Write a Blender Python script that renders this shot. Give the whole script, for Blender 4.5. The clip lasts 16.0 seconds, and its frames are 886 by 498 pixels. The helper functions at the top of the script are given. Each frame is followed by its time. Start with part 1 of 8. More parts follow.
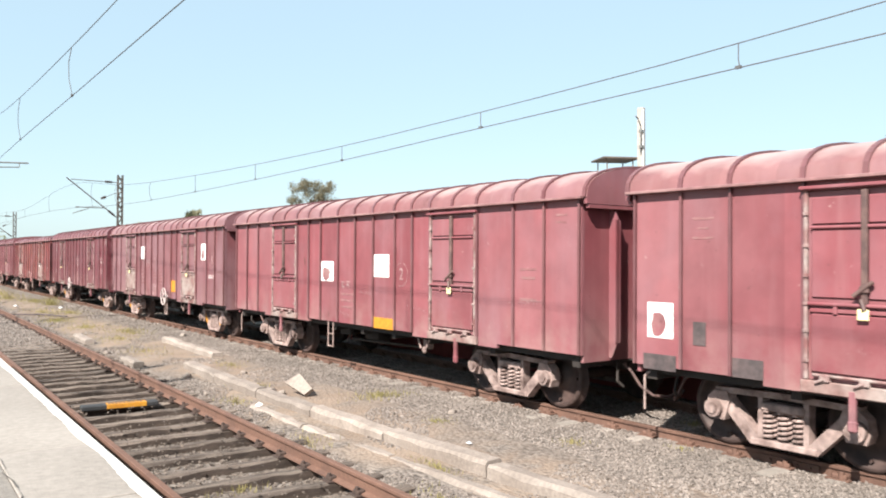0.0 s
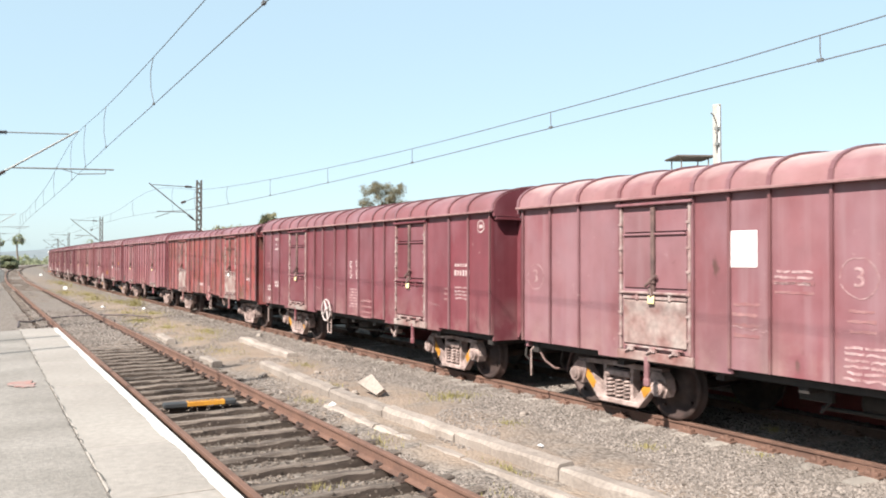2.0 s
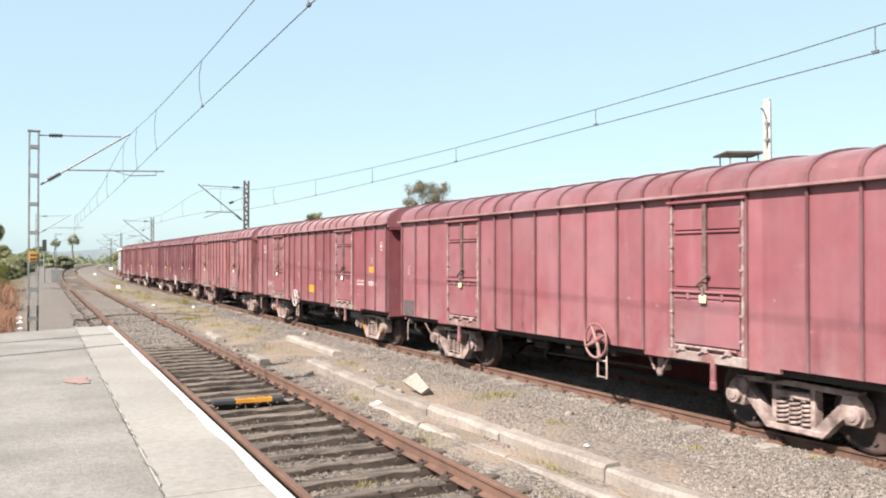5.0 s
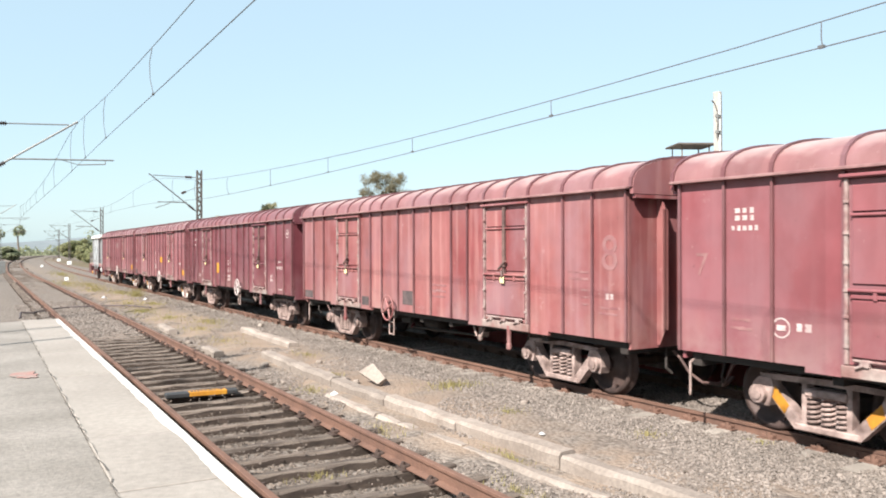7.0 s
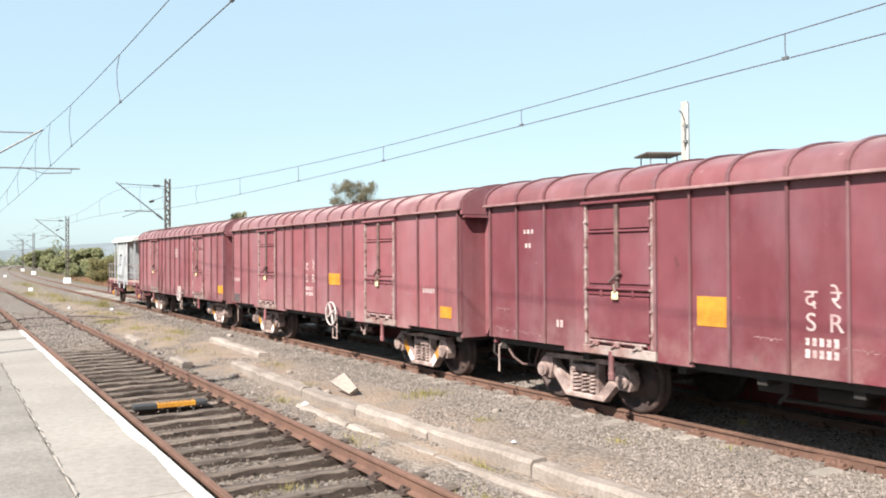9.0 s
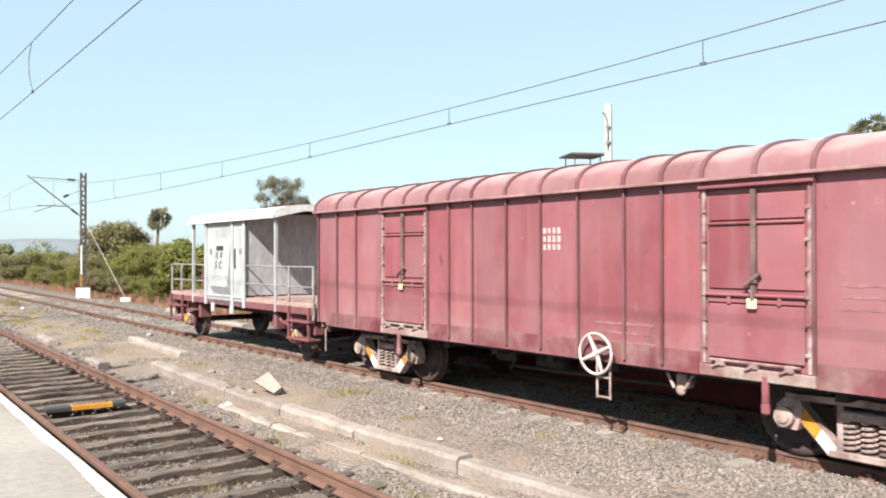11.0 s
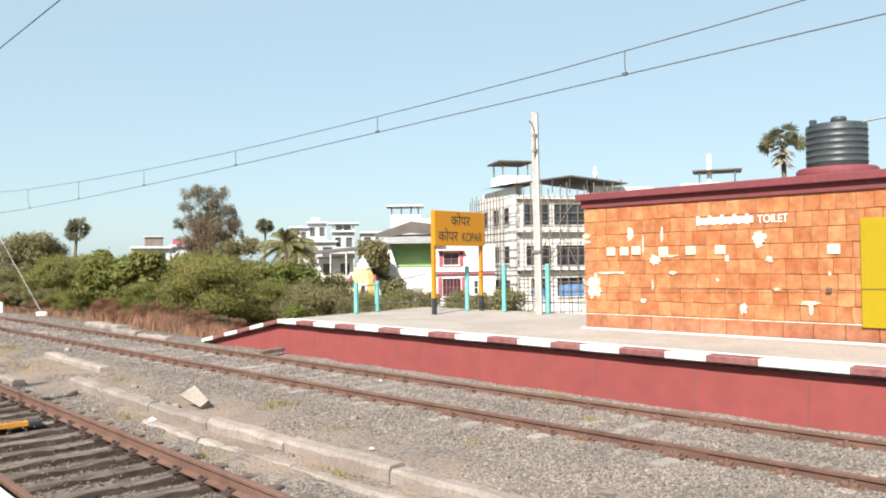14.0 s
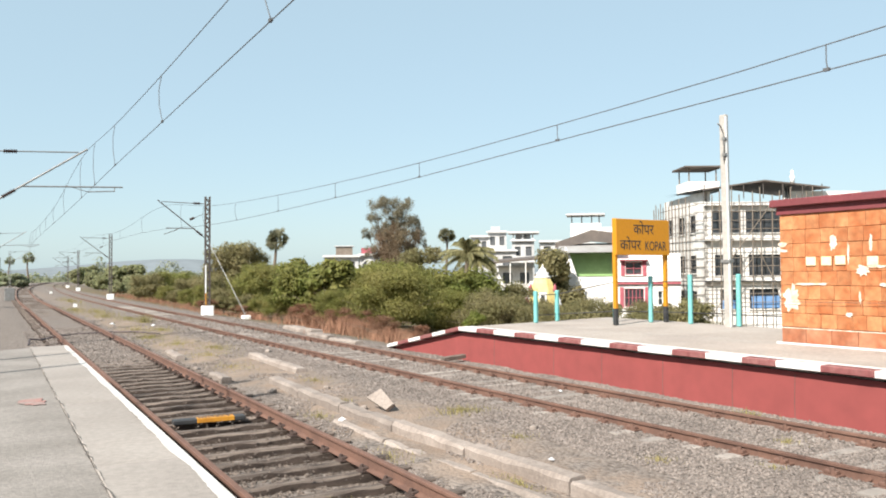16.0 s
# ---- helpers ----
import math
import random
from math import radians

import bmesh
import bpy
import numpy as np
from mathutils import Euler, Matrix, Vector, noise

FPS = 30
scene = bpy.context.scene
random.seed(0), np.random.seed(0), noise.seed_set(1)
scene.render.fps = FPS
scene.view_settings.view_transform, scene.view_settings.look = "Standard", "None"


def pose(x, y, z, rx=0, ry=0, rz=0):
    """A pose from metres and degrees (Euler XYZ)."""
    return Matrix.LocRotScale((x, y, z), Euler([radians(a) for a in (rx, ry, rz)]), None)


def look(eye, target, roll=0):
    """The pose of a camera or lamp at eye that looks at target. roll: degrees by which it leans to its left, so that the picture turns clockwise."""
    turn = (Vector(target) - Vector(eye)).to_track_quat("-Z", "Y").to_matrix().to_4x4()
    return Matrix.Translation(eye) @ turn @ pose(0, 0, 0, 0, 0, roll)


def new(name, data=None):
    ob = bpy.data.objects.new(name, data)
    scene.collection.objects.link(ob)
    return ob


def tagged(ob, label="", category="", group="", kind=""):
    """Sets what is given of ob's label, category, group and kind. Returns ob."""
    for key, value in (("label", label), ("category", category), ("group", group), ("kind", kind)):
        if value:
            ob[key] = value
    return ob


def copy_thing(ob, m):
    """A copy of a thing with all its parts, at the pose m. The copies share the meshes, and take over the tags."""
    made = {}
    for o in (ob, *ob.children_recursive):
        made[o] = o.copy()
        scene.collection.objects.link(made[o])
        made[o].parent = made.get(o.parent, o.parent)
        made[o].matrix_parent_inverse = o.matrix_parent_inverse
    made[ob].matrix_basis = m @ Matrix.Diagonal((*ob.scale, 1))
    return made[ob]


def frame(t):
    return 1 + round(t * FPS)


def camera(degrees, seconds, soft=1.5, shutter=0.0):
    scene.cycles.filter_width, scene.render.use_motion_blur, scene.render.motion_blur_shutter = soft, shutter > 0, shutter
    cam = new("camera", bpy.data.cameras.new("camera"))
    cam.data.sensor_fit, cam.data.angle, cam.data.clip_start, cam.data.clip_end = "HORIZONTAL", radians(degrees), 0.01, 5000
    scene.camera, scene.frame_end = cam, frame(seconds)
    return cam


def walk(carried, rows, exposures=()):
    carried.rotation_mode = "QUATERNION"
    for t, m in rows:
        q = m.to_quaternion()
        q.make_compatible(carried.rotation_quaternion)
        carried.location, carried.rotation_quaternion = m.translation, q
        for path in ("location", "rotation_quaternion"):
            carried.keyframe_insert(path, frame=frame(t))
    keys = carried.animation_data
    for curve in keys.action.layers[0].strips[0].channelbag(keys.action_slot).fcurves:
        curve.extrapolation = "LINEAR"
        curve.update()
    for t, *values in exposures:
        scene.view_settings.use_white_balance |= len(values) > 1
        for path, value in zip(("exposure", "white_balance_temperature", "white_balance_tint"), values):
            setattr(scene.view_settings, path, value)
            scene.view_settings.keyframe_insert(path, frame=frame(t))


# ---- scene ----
cam = camera(58.3, 16.0, 1.9, 0.06)
PATH = [
    (0, (0, 0, 2.167), (5.770, 8.166, 2.288), 0.35),
    (0.5, (0, 0, 2.167), (5.610, 8.277, 2.334), 0.43),
    (1, (0, 0, 2.167), (5.491, 8.356, 2.353), 0.37),
    (1.5, (0, 0, 2.167), (5.348, 8.448, 2.335), 0.37),
    (2, (0, 0, 2.167), (5.027, 8.644, 2.302), 0.14),
    (2.5, (0, 0, 2.167), (4.753, 8.798, 2.256), 0.19),
    (3, (0, 0, 2.167), (4.527, 8.916, 2.303), 0.06),
    (3.5, (0, 0, 2.167), (4.430, 8.964, 2.302), 0.04),
    (6, (0, 0, 2.167), (4.718, 8.817, 2.237), 0.01),
    (6.5, (0, 0, 2.167), (4.845, 8.748, 2.191), 0.03),
    (7, (0, 0, 2.167), (5.020, 8.649, 2.166), -0.13),
    (7.5, (0, 0, 2.167), (5.147, 8.574, 2.152), -0.26),
    (8, (0, 0, 2.167), (5.243, 8.515, 2.204), -0.37),
    (8.5, (0, 0, 2.167), (5.277, 8.494, 2.251), -0.30),
    (9, (0, 0, 2.167), (5.329, 8.461, 2.274), -0.30),
    (9.5, (0, 0, 2.167), (5.448, 8.385, 2.289), -0.16),
    (10, (0, 0, 2.167), (5.717, 8.204, 2.292), -0.17),
    (10.2, (0, 0, 2.167), (5.781, 8.159, 2.282), -0.20),
    (12.3, (0, 0, 2.167), (6.699, 7.424, 2.234), -0.21),
    (12.5, (0, 0, 2.167), (6.786, 7.344, 2.245), -0.37),
    (13, (0, 0, 2.167), (6.892, 7.244, 2.318), -0.71),
    (13.5, (0, 0, 2.167), (6.897, 7.239, 2.328), -0.84),
    (14, (0, 0, 2.167), (6.756, 7.371, 2.336), -0.79),
    (14.5, (0, 0, 2.167), (6.303, 7.761, 2.359), -0.91),
    (15, (0, 0, 2.167), (5.807, 8.138, 2.402), -0.75),
    (15.5, (0, 0, 2.167), (5.385, 8.421, 2.449), -0.55),
    (16, (0, 0, 2.167), (4.938, 8.690, 2.474), -0.46),
]
EXPOSURES = [(0, 1.50), (10.2, 1.50), (12.3, 1.46), (13.2, 1.38), (14.5, 1.25), (16, 1.26)]
walk(cam, [(t, look(eye, target, roll)) for t, eye, target, roll in PATH], EXPOSURES)

# ---- world, sun, exposure ----
SUN_FROM = Vector((-0.87, -0.42, 0.86)).normalized()
sun = new("sun", bpy.data.lights.new("sun", "SUN"))
sun.data.energy, sun.data.angle, sun.data.color = 4.35, radians(0.85), (1.0, 0.95, 0.87)
sun.matrix_world = look((0, 0, 60), Vector((0, 0, 60)) - SUN_FROM)
world = bpy.data.worlds.new("sky")
scene.world = world
world.use_nodes = True
sky = world.node_tree.nodes.new("ShaderNodeTexSky")
sky.sky_type, sky.sun_disc = "NISHITA", False
sky.sun_elevation = math.asin(SUN_FROM.z)
sky.sun_rotation = math.atan2(SUN_FROM.x, SUN_FROM.y)
sky.air_density, sky.dust_density, sky.ozone_density = 1.0, 1.0, 1.0
back = world.node_tree.nodes["Background"]
back.inputs["Strength"].default_value = 0.10
haze = world.node_tree.nodes.new("ShaderNodeMix")  # thin even haze over the whole sky
haze.data_type = "RGBA"
haze.inputs[0].default_value = 0.77
haze.inputs[7].default_value = (2.18, 2.91, 3.23, 1)
world.node_tree.links.new(sky.outputs[0], haze.inputs[6])
world.node_tree.links.new(haze.outputs[2], back.inputs["Color"])


# ---- materials ----
def mat(name, c1, c2=None, rough=0.8, metal=0.0, s1=1.5, s2=14.0, amount=0.5, bump=0.15, bs=50.0,
        stretch=(1, 1, 1), rand=0.0, spec=0.4, island=0.0, cut=(0.35, 0.7)):
    """A surface of two colours mixed at two scales, with fine relief; rand: change from piece to piece."""
    m = bpy.data.materials.new(name)
    m.use_nodes = True
    nt = m.node_tree
    N, L = nt.nodes, nt.links
    p = N["Principled BSDF"]
    p.inputs["Roughness"].default_value, p.inputs["Metallic"].default_value = rough, metal
    p.inputs["Specular IOR Level"].default_value = spec
    c2 = c2 or tuple(v * 0.7 for v in c1)
    co = N.new("ShaderNodeTexCoord")
    mp = N.new("ShaderNodeMapping")
    mp.inputs["Scale"].default_value = stretch
    L.new(co.outputs["Object"], mp.inputs["Vector"])
    oi = N.new("ShaderNodeObjectInfo")
    sh = N.new("ShaderNodeVectorMath")
    sh.operation = "MULTIPLY_ADD"
    sh.inputs[1].default_value = (37, 23, 11)
    L.new(oi.outputs["Random"], sh.inputs[0])
    L.new(mp.outputs[0], sh.inputs[2])
    n1 = N.new("ShaderNodeTexNoise")
    n1.inputs["Scale"].default_value, n1.inputs["Detail"].default_value = s1, 6
    L.new(sh.outputs[0], n1.inputs["Vector"])
    n2 = N.new("ShaderNodeTexNoise")
    n2.inputs["Scale"].default_value, n2.inputs["Detail"].default_value = s2, 5
    L.new(sh.outputs[0], n2.inputs["Vector"])
    r1 = N.new("ShaderNodeValToRGB")
    r1.color_ramp.elements[0].position, r1.color_ramp.elements[1].position = cut
    L.new(n1.outputs[0], r1.inputs[0])
    mx = N.new("ShaderNodeMix")
    mx.data_type = "RGBA"
    mx.inputs[6].default_value, mx.inputs[7].default_value = (*c1, 1), (*c2, 1)
    f = N.new("ShaderNodeMath")
    f.operation = "MULTIPLY"
    f.inputs[1].default_value = amount * 1.4
    L.new(r1.outputs[0], f.inputs[0])
    L.new(f.outputs[0], mx.inputs[0])
    hs = N.new("ShaderNodeHueSaturation")
    L.new(mx.outputs[2], hs.inputs["Color"])
    v = N.new("ShaderNodeMapRange")
    v.inputs[1].default_value, v.inputs[2].default_value = 0.25, 0.75
    v.inputs[3].default_value, v.inputs[4].default_value = 1 - 0.3 * amount, 1 + 0.3 * amount
    L.new(n2.outputs[0], v.inputs[0])
    val = v.outputs[0]
    if rand or island:
        g = N.new("ShaderNodeNewGeometry")
        q = N.new("ShaderNodeMapRange")
        k = rand or island
        q.inputs[3].default_value, q.inputs[4].default_value = 1 - k, 1 + k
        L.new(g.outputs["Random Per Island"] if island else oi.outputs["Random"], q.inputs[0])
        w = N.new("ShaderNodeMath")
        w.operation = "MULTIPLY"
        L.new(val, w.inputs[0])
        L.new(q.outputs[0], w.inputs[1])
        val = w.outputs[0]
    L.new(val, hs.inputs["Value"])
    L.new(hs.outputs[0], p.inputs["Base Color"])
    if bump:
        b = N.new("ShaderNodeBump")
        b.inputs["Strength"].default_value, b.inputs["Distance"].default_value = bump, 0.02
        n3 = N.new("ShaderNodeTexNoise")
        n3.inputs["Scale"].default_value, n3.inputs["Detail"].default_value = bs, 4
        L.new(sh.outputs[0], n3.inputs["Vector"])
        L.new(n3.outputs[0], b.inputs["Height"])
        L.new(b.outputs[0], p.inputs["Normal"])
    return m


def n_dust(N, L, vector):
    n = N.new("ShaderNodeTexNoise")
    n.inputs["Scale"].default_value, n.inputs["Detail"].default_value, n.inputs["Roughness"].default_value = 1.7, 7, 0.65
    L.new(vector, n.inputs["Vector"])
    return n.outputs[0]


def paint_mat(name, c1, fade, rust, rust_amount, streaks=0.5):
    """Weathered wagon paint: sun-bleached patches, run-down streaks, rust with hard edges."""
    m = mat(name, c1, fade, rough=0.42, s1=0.45, s2=3.0, amount=0.45, bump=0.08, bs=7.0, spec=0.38)
    nt = m.node_tree
    N, L = nt.nodes, nt.links
    p = N["Principled BSDF"]
    old = p.inputs["Base Color"].links[0].from_socket
    co = N.new("ShaderNodeTexCoord")
    oi = N.new("ShaderNodeObjectInfo")
    mp = N.new("ShaderNodeMapping")
    mp.inputs["Scale"].default_value = (3.0, 3.0, 0.18)
    L.new(co.outputs["Object"], mp.inputs["Vector"])
    st = N.new("ShaderNodeTexNoise")
    st.inputs["Scale"].default_value, st.inputs["Detail"].default_value = 2.2, 5
    L.new(mp.outputs[0], st.inputs["Vector"])
    sr = N.new("ShaderNodeValToRGB")
    sr.color_ramp.elements[0].position, sr.color_ramp.elements[1].position = 0.5, 0.78
    L.new(st.outputs[0], sr.inputs[0])
    sf = N.new("ShaderNodeMath")
    sf.operation = "MULTIPLY"
    sf.inputs[1].default_value = streaks
    L.new(sr.outputs[0], sf.inputs[0])
    m1 = N.new("ShaderNodeMix")
    m1.data_type = "RGBA"
    L.new(old, m1.inputs[6])
    m1.inputs[7].default_value = (*fade, 1)
    L.new(sf.outputs[0], m1.inputs[0])
    rn = N.new("ShaderNodeTexNoise")
    rn.inputs["Scale"].default_value, rn.inputs["Detail"].default_value, rn.inputs["Roughness"].default_value = 1.5, 9, 0.7
    mp2 = N.new("ShaderNodeMapping")
    mp2.inputs["Scale"].default_value = (2.1, 2.1, 0.95) if rust_amount > 0.5 else (1, 1, 0.45)
    L.new(co.outputs["Object"], mp2.inputs["Vector"])
    L.new(mp2.outputs[0], rn.inputs["Vector"])
    rr = N.new("ShaderNodeValToRGB")
    rr.color_ramp.elements[0].position = 0.72 - 0.3 * rust_amount
    rr.color_ramp.elements[1].position = rr.color_ramp.elements[0].position + 0.05
    L.new(rn.outputs[0], rr.inputs[0])
    m2 = N.new("ShaderNodeMix")
    m2.data_type = "RGBA"
    L.new(m1.outputs[2], m2.inputs[6])
    m2.inputs[7].default_value = (*rust, 1)
    L.new(rr.outputs[0], m2.inputs[0])
    # pale scuffs, and a tone of its own for each sheet
    wn = N.new("ShaderNodeTexNoise")
    wn.inputs["Scale"].default_value, wn.inputs["Detail"].default_value, wn.inputs["Roughness"].default_value = 3.2, 8, 0.75
    wo = N.new("ShaderNodeVectorMath")
    wo.operation = "MULTIPLY_ADD"
    wo.inputs[1].default_value = (19, 41, 7)
    L.new(oi.outputs["Random"], wo.inputs[0])
    L.new(co.outputs["Object"], wo.inputs[2])
    L.new(wo.outputs[0], wn.inputs["Vector"])
    wr = N.new("ShaderNodeMapRange")
    wr.inputs[1].default_value, wr.inputs[2].default_value = 0.63, 0.72
    wr.inputs[3].default_value, wr.inputs[4].default_value = 0.0, 0.45 * max(streaks, 0.5)
    L.new(wn.outputs[0], wr.inputs[0])
    m3 = N.new("ShaderNodeMix")
    m3.data_type = "RGBA"
    L.new(m2.outputs[2], m3.inputs[6])
    m3.inputs[7].default_value = (0.38, 0.27, 0.265, 1)
    L.new(wr.outputs[0], m3.inputs[0])
    xyz = N.new("ShaderNodeSeparateXYZ")
    L.new(co.outputs["Object"], xyz.inputs[0])
    # track dust thrown up along the lower edge, in ragged patches
    lo = N.new("ShaderNodeMapRange")
    lo.inputs[1].default_value, lo.inputs[2].default_value = 1.55, 0.85
    L.new(xyz.outputs[2], lo.inputs[0])
    dn = N.new("ShaderNodeMapRange")
    dn.inputs[1].default_value, dn.inputs[2].default_value = 0.42, 0.68
    dn.inputs[4].default_value = 0.6
    L.new(n_dust(N, L, wo.outputs[0]), dn.inputs[0])
    df = N.new("ShaderNodeMath")
    df.operation = "MULTIPLY"
    L.new(lo.outputs[0], df.inputs[0])
    L.new(dn.outputs[0], df.inputs[1])
    m4 = N.new("ShaderNodeMix")
    m4.data_type = "RGBA"
    L.new(df.outputs[0], m4.inputs[0])
    L.new(m3.outputs[2], m4.inputs[6])
    m4.inputs[7].default_value = (0.27, 0.185, 0.17, 1)
    m3 = m4
    sn = N.new("ShaderNodeMath")
    sn.operation = "SNAP"
    sn.inputs[1].default_value = 0.66
    L.new(xyz.outputs[1], sn.inputs[0])
    ad = N.new("ShaderNodeMath")
    L.new(sn.outputs[0], ad.inputs[0])
    L.new(oi.outputs["Random"], ad.inputs[1])
    hue = N.new("ShaderNodeTexWhiteNoise")
    hue.noise_dimensions = "1D"
    L.new(ad.outputs[0], hue.inputs["W"])
    hr = N.new("ShaderNodeMapRange")
    hr.inputs[3].default_value, hr.inputs[4].default_value = 0.92, 1.14
    L.new(hue.outputs[0], hr.inputs[0])
    hs = N.new("ShaderNodeHueSaturation")
    L.new(hr.outputs[0], hs.inputs["Value"])
    L.new(m3.outputs[2], hs.inputs["Color"])
    # a lilac bloom of weathered pigment in soft patches, then small dark scuffs and pale scratches
    last = hs.outputs[0]
    for scale, lo_cut, hi_cut, most, tint in ((0.9, 0.46, 0.66, 0.42 * streaks + 0.10, (0.235, 0.140, 0.160)), (11.0, 0.66, 0.74, 0.55, (0.075, 0.036, 0.036)), (6.0, 0.69, 0.74, 0.5, (0.36, 0.25, 0.24))):
        bn = N.new("ShaderNodeTexNoise")
        bn.inputs["Scale"].default_value, bn.inputs["Detail"].default_value, bn.inputs["Roughness"].default_value = scale, 5, 0.62
        sq = N.new("ShaderNodeMapping")
        sq.inputs["Scale"].default_value, sq.inputs["Location"].default_value = (1, 1, 0.55 if scale < 2 else 1.3), (scale, 0, 2)
        L.new(wo.outputs[0], sq.inputs["Vector"])
        L.new(sq.outputs[0], bn.inputs["Vector"])
        br = N.new("ShaderNodeMapRange")
        br.inputs[1].default_value, br.inputs[2].default_value, br.inputs[4].default_value = lo_cut, hi_cut, most
        L.new(bn.outputs[0], br.inputs[0])
        bx = N.new("ShaderNodeMix")
        bx.data_type = "RGBA"
        L.new(br.outputs[0], bx.inputs[0])
        L.new(last, bx.inputs[6])
        bx.inputs[7].default_value = (*tint, 1)
        last = bx.outputs[2]
    L.new(last, p.inputs["Base Color"])
    return m


def dusty_sunlit_top(m, z0, z1, dust):
    """Dust and sunlit sheen of a roof's crown, painted pale above the height z0."""
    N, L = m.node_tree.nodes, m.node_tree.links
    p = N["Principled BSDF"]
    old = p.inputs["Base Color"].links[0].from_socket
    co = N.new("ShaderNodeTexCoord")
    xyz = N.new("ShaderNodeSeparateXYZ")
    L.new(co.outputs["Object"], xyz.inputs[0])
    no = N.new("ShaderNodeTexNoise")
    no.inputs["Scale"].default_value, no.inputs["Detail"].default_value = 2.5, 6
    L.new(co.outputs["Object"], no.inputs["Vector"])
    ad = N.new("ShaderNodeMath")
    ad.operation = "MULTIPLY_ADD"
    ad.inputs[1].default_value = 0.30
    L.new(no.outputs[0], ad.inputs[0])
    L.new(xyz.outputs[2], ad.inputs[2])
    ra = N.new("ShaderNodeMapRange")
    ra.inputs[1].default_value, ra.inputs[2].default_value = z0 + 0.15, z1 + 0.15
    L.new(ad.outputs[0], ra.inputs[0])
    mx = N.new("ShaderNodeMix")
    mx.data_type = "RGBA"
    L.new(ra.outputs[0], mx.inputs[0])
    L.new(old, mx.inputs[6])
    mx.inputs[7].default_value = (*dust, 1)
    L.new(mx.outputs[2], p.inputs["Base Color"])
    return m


PAINT = {
    "maroon": paint_mat("paint_maroon", (0.184, 0.052, 0.061), (0.226, 0.102, 0.110), (0.090, 0.036, 0.033), 0.16),
    "chalky": paint_mat("paint_chalky", (0.152, 0.051, 0.058), (0.200, 0.112, 0.120), (0.085, 0.041, 0.037), 0.2, 0.8),
    "rusty": paint_mat("paint_rusty", (0.190, 0.038, 0.038), (0.225, 0.066, 0.056), (0.100, 0.041, 0.027), 0.70),
    "faded": paint_mat("paint_faded", (0.170, 0.044, 0.046), (0.295, 0.145, 0.138), (0.118, 0.037, 0.037), 0.22, 1.0),
    "dark": paint_mat("paint_dark", (0.116, 0.027, 0.035), (0.146, 0.051, 0.060), (0.062, 0.025, 0.026), 0.12, 0.4),
    "red": paint_mat("paint_red", (0.164, 0.044, 0.051), (0.203, 0.084, 0.092), (0.090, 0.037, 0.034), 0.16),
}
# the pale crown colour holds both dust and the sunlit sheen
ROOF = dusty_sunlit_top(paint_mat("paint_dusty_sunlit_roof", (0.165, 0.068, 0.070), (0.215, 0.12, 0.12), (0.12, 0.05, 0.05), 0.3, 0.6), 3.17, 3.40, (0.40, 0.29, 0.27))
ROOF_DARK = dusty_sunlit_top(paint_mat("paint_dark_roof", (0.138, 0.046, 0.050), (0.172, 0.080, 0.084), (0.10, 0.04, 0.04), 0.3, 0.6), 3.26, 3.54, (0.32, 0.22, 0.205))
GUTTER = mat("gutter_worn_edge", (0.26, 0.155, 0.15), (0.17, 0.075, 0.078), 0.6, s1=1.5, s2=9, amount=0.7)
# darker rib paint: grime, and the shade along each rib put into the colour
RIB = paint_mat("paint_grimy_shaded_rib", (0.105, 0.040, 0.044), (0.15, 0.068, 0.07), (0.055, 0.028, 0.026), 0.3)
STEEL_DARK = mat("underframe_steel", (0.022, 0.018, 0.017), (0.04, 0.03, 0.026), 0.75, s1=4, bump=0.2)
BOGIE_DUST = mat("bogie_dusty_iron", (0.370, 0.275, 0.250), (0.115, 0.075, 0.066), 0.85, s1=5, s2=18, amount=0.68, bump=0.3)
WHEEL = mat("wheel_iron", (0.040, 0.027, 0.025), (0.105, 0.066, 0.057), 0.65, 0.2, s1=4)
LOCK_STEEL = mat("greasy_lock_steel", (0.075, 0.045, 0.043), (0.15, 0.09, 0.08), 0.6, s1=6, s2=20, amount=0.8)
DOOR_GREY = mat("bare_worn_steel", (0.29, 0.235, 0.215), (0.17, 0.08, 0.072), 0.65, s1=2.5, amount=0.8)
EDGE_GREY = mat("worn_edge_steel", (0.29, 0.23, 0.215), (0.17, 0.075, 0.073), 0.6, s1=6, amount=0.8)
WHITE_PAINT = mat("white_stencil", (0.45, 0.38, 0.37), (0.26, 0.13, 0.13), 0.7, s1=6, amount=0.5)
FAINT_PAINT = mat("worn_stencil", (0.25, 0.13, 0.13), (0.17, 0.065, 0.07), 0.7, s1=7, amount=0.7)
WORN_WHITE = mat("half_worn_stencil", (0.36, 0.25, 0.25), (0.21, 0.09, 0.095), 0.7, s1=9, amount=0.7)
PAPER = mat("white_notice", (0.80, 0.79, 0.78), (0.62, 0.55, 0.54), 0.8, s1=3, amount=0.3)
YELLOW = mat("yellow_plate", (0.46, 0.215, 0.022), (0.34, 0.13, 0.016), 0.6, s1=5, amount=0.5)
YELLOW_TAG = mat("yellow_seal", (0.76, 0.65, 0.36), (0.62, 0.48, 0.22), 0.6)
TAR = mat("tarry_patch", (0.052, 0.042, 0.043), (0.10, 0.072, 0.072), 0.7, s1=5, s2=22, amount=0.8)
CHALK = mat("chalk_line", (0.36, 0.25, 0.25), (0.21, 0.095, 0.10), 0.9, s1=12, amount=0.8)
BLACK = mat("black_paint", (0.025, 0.025, 0.027), (0.05, 0.05, 0.05), 0.6, s1=4)
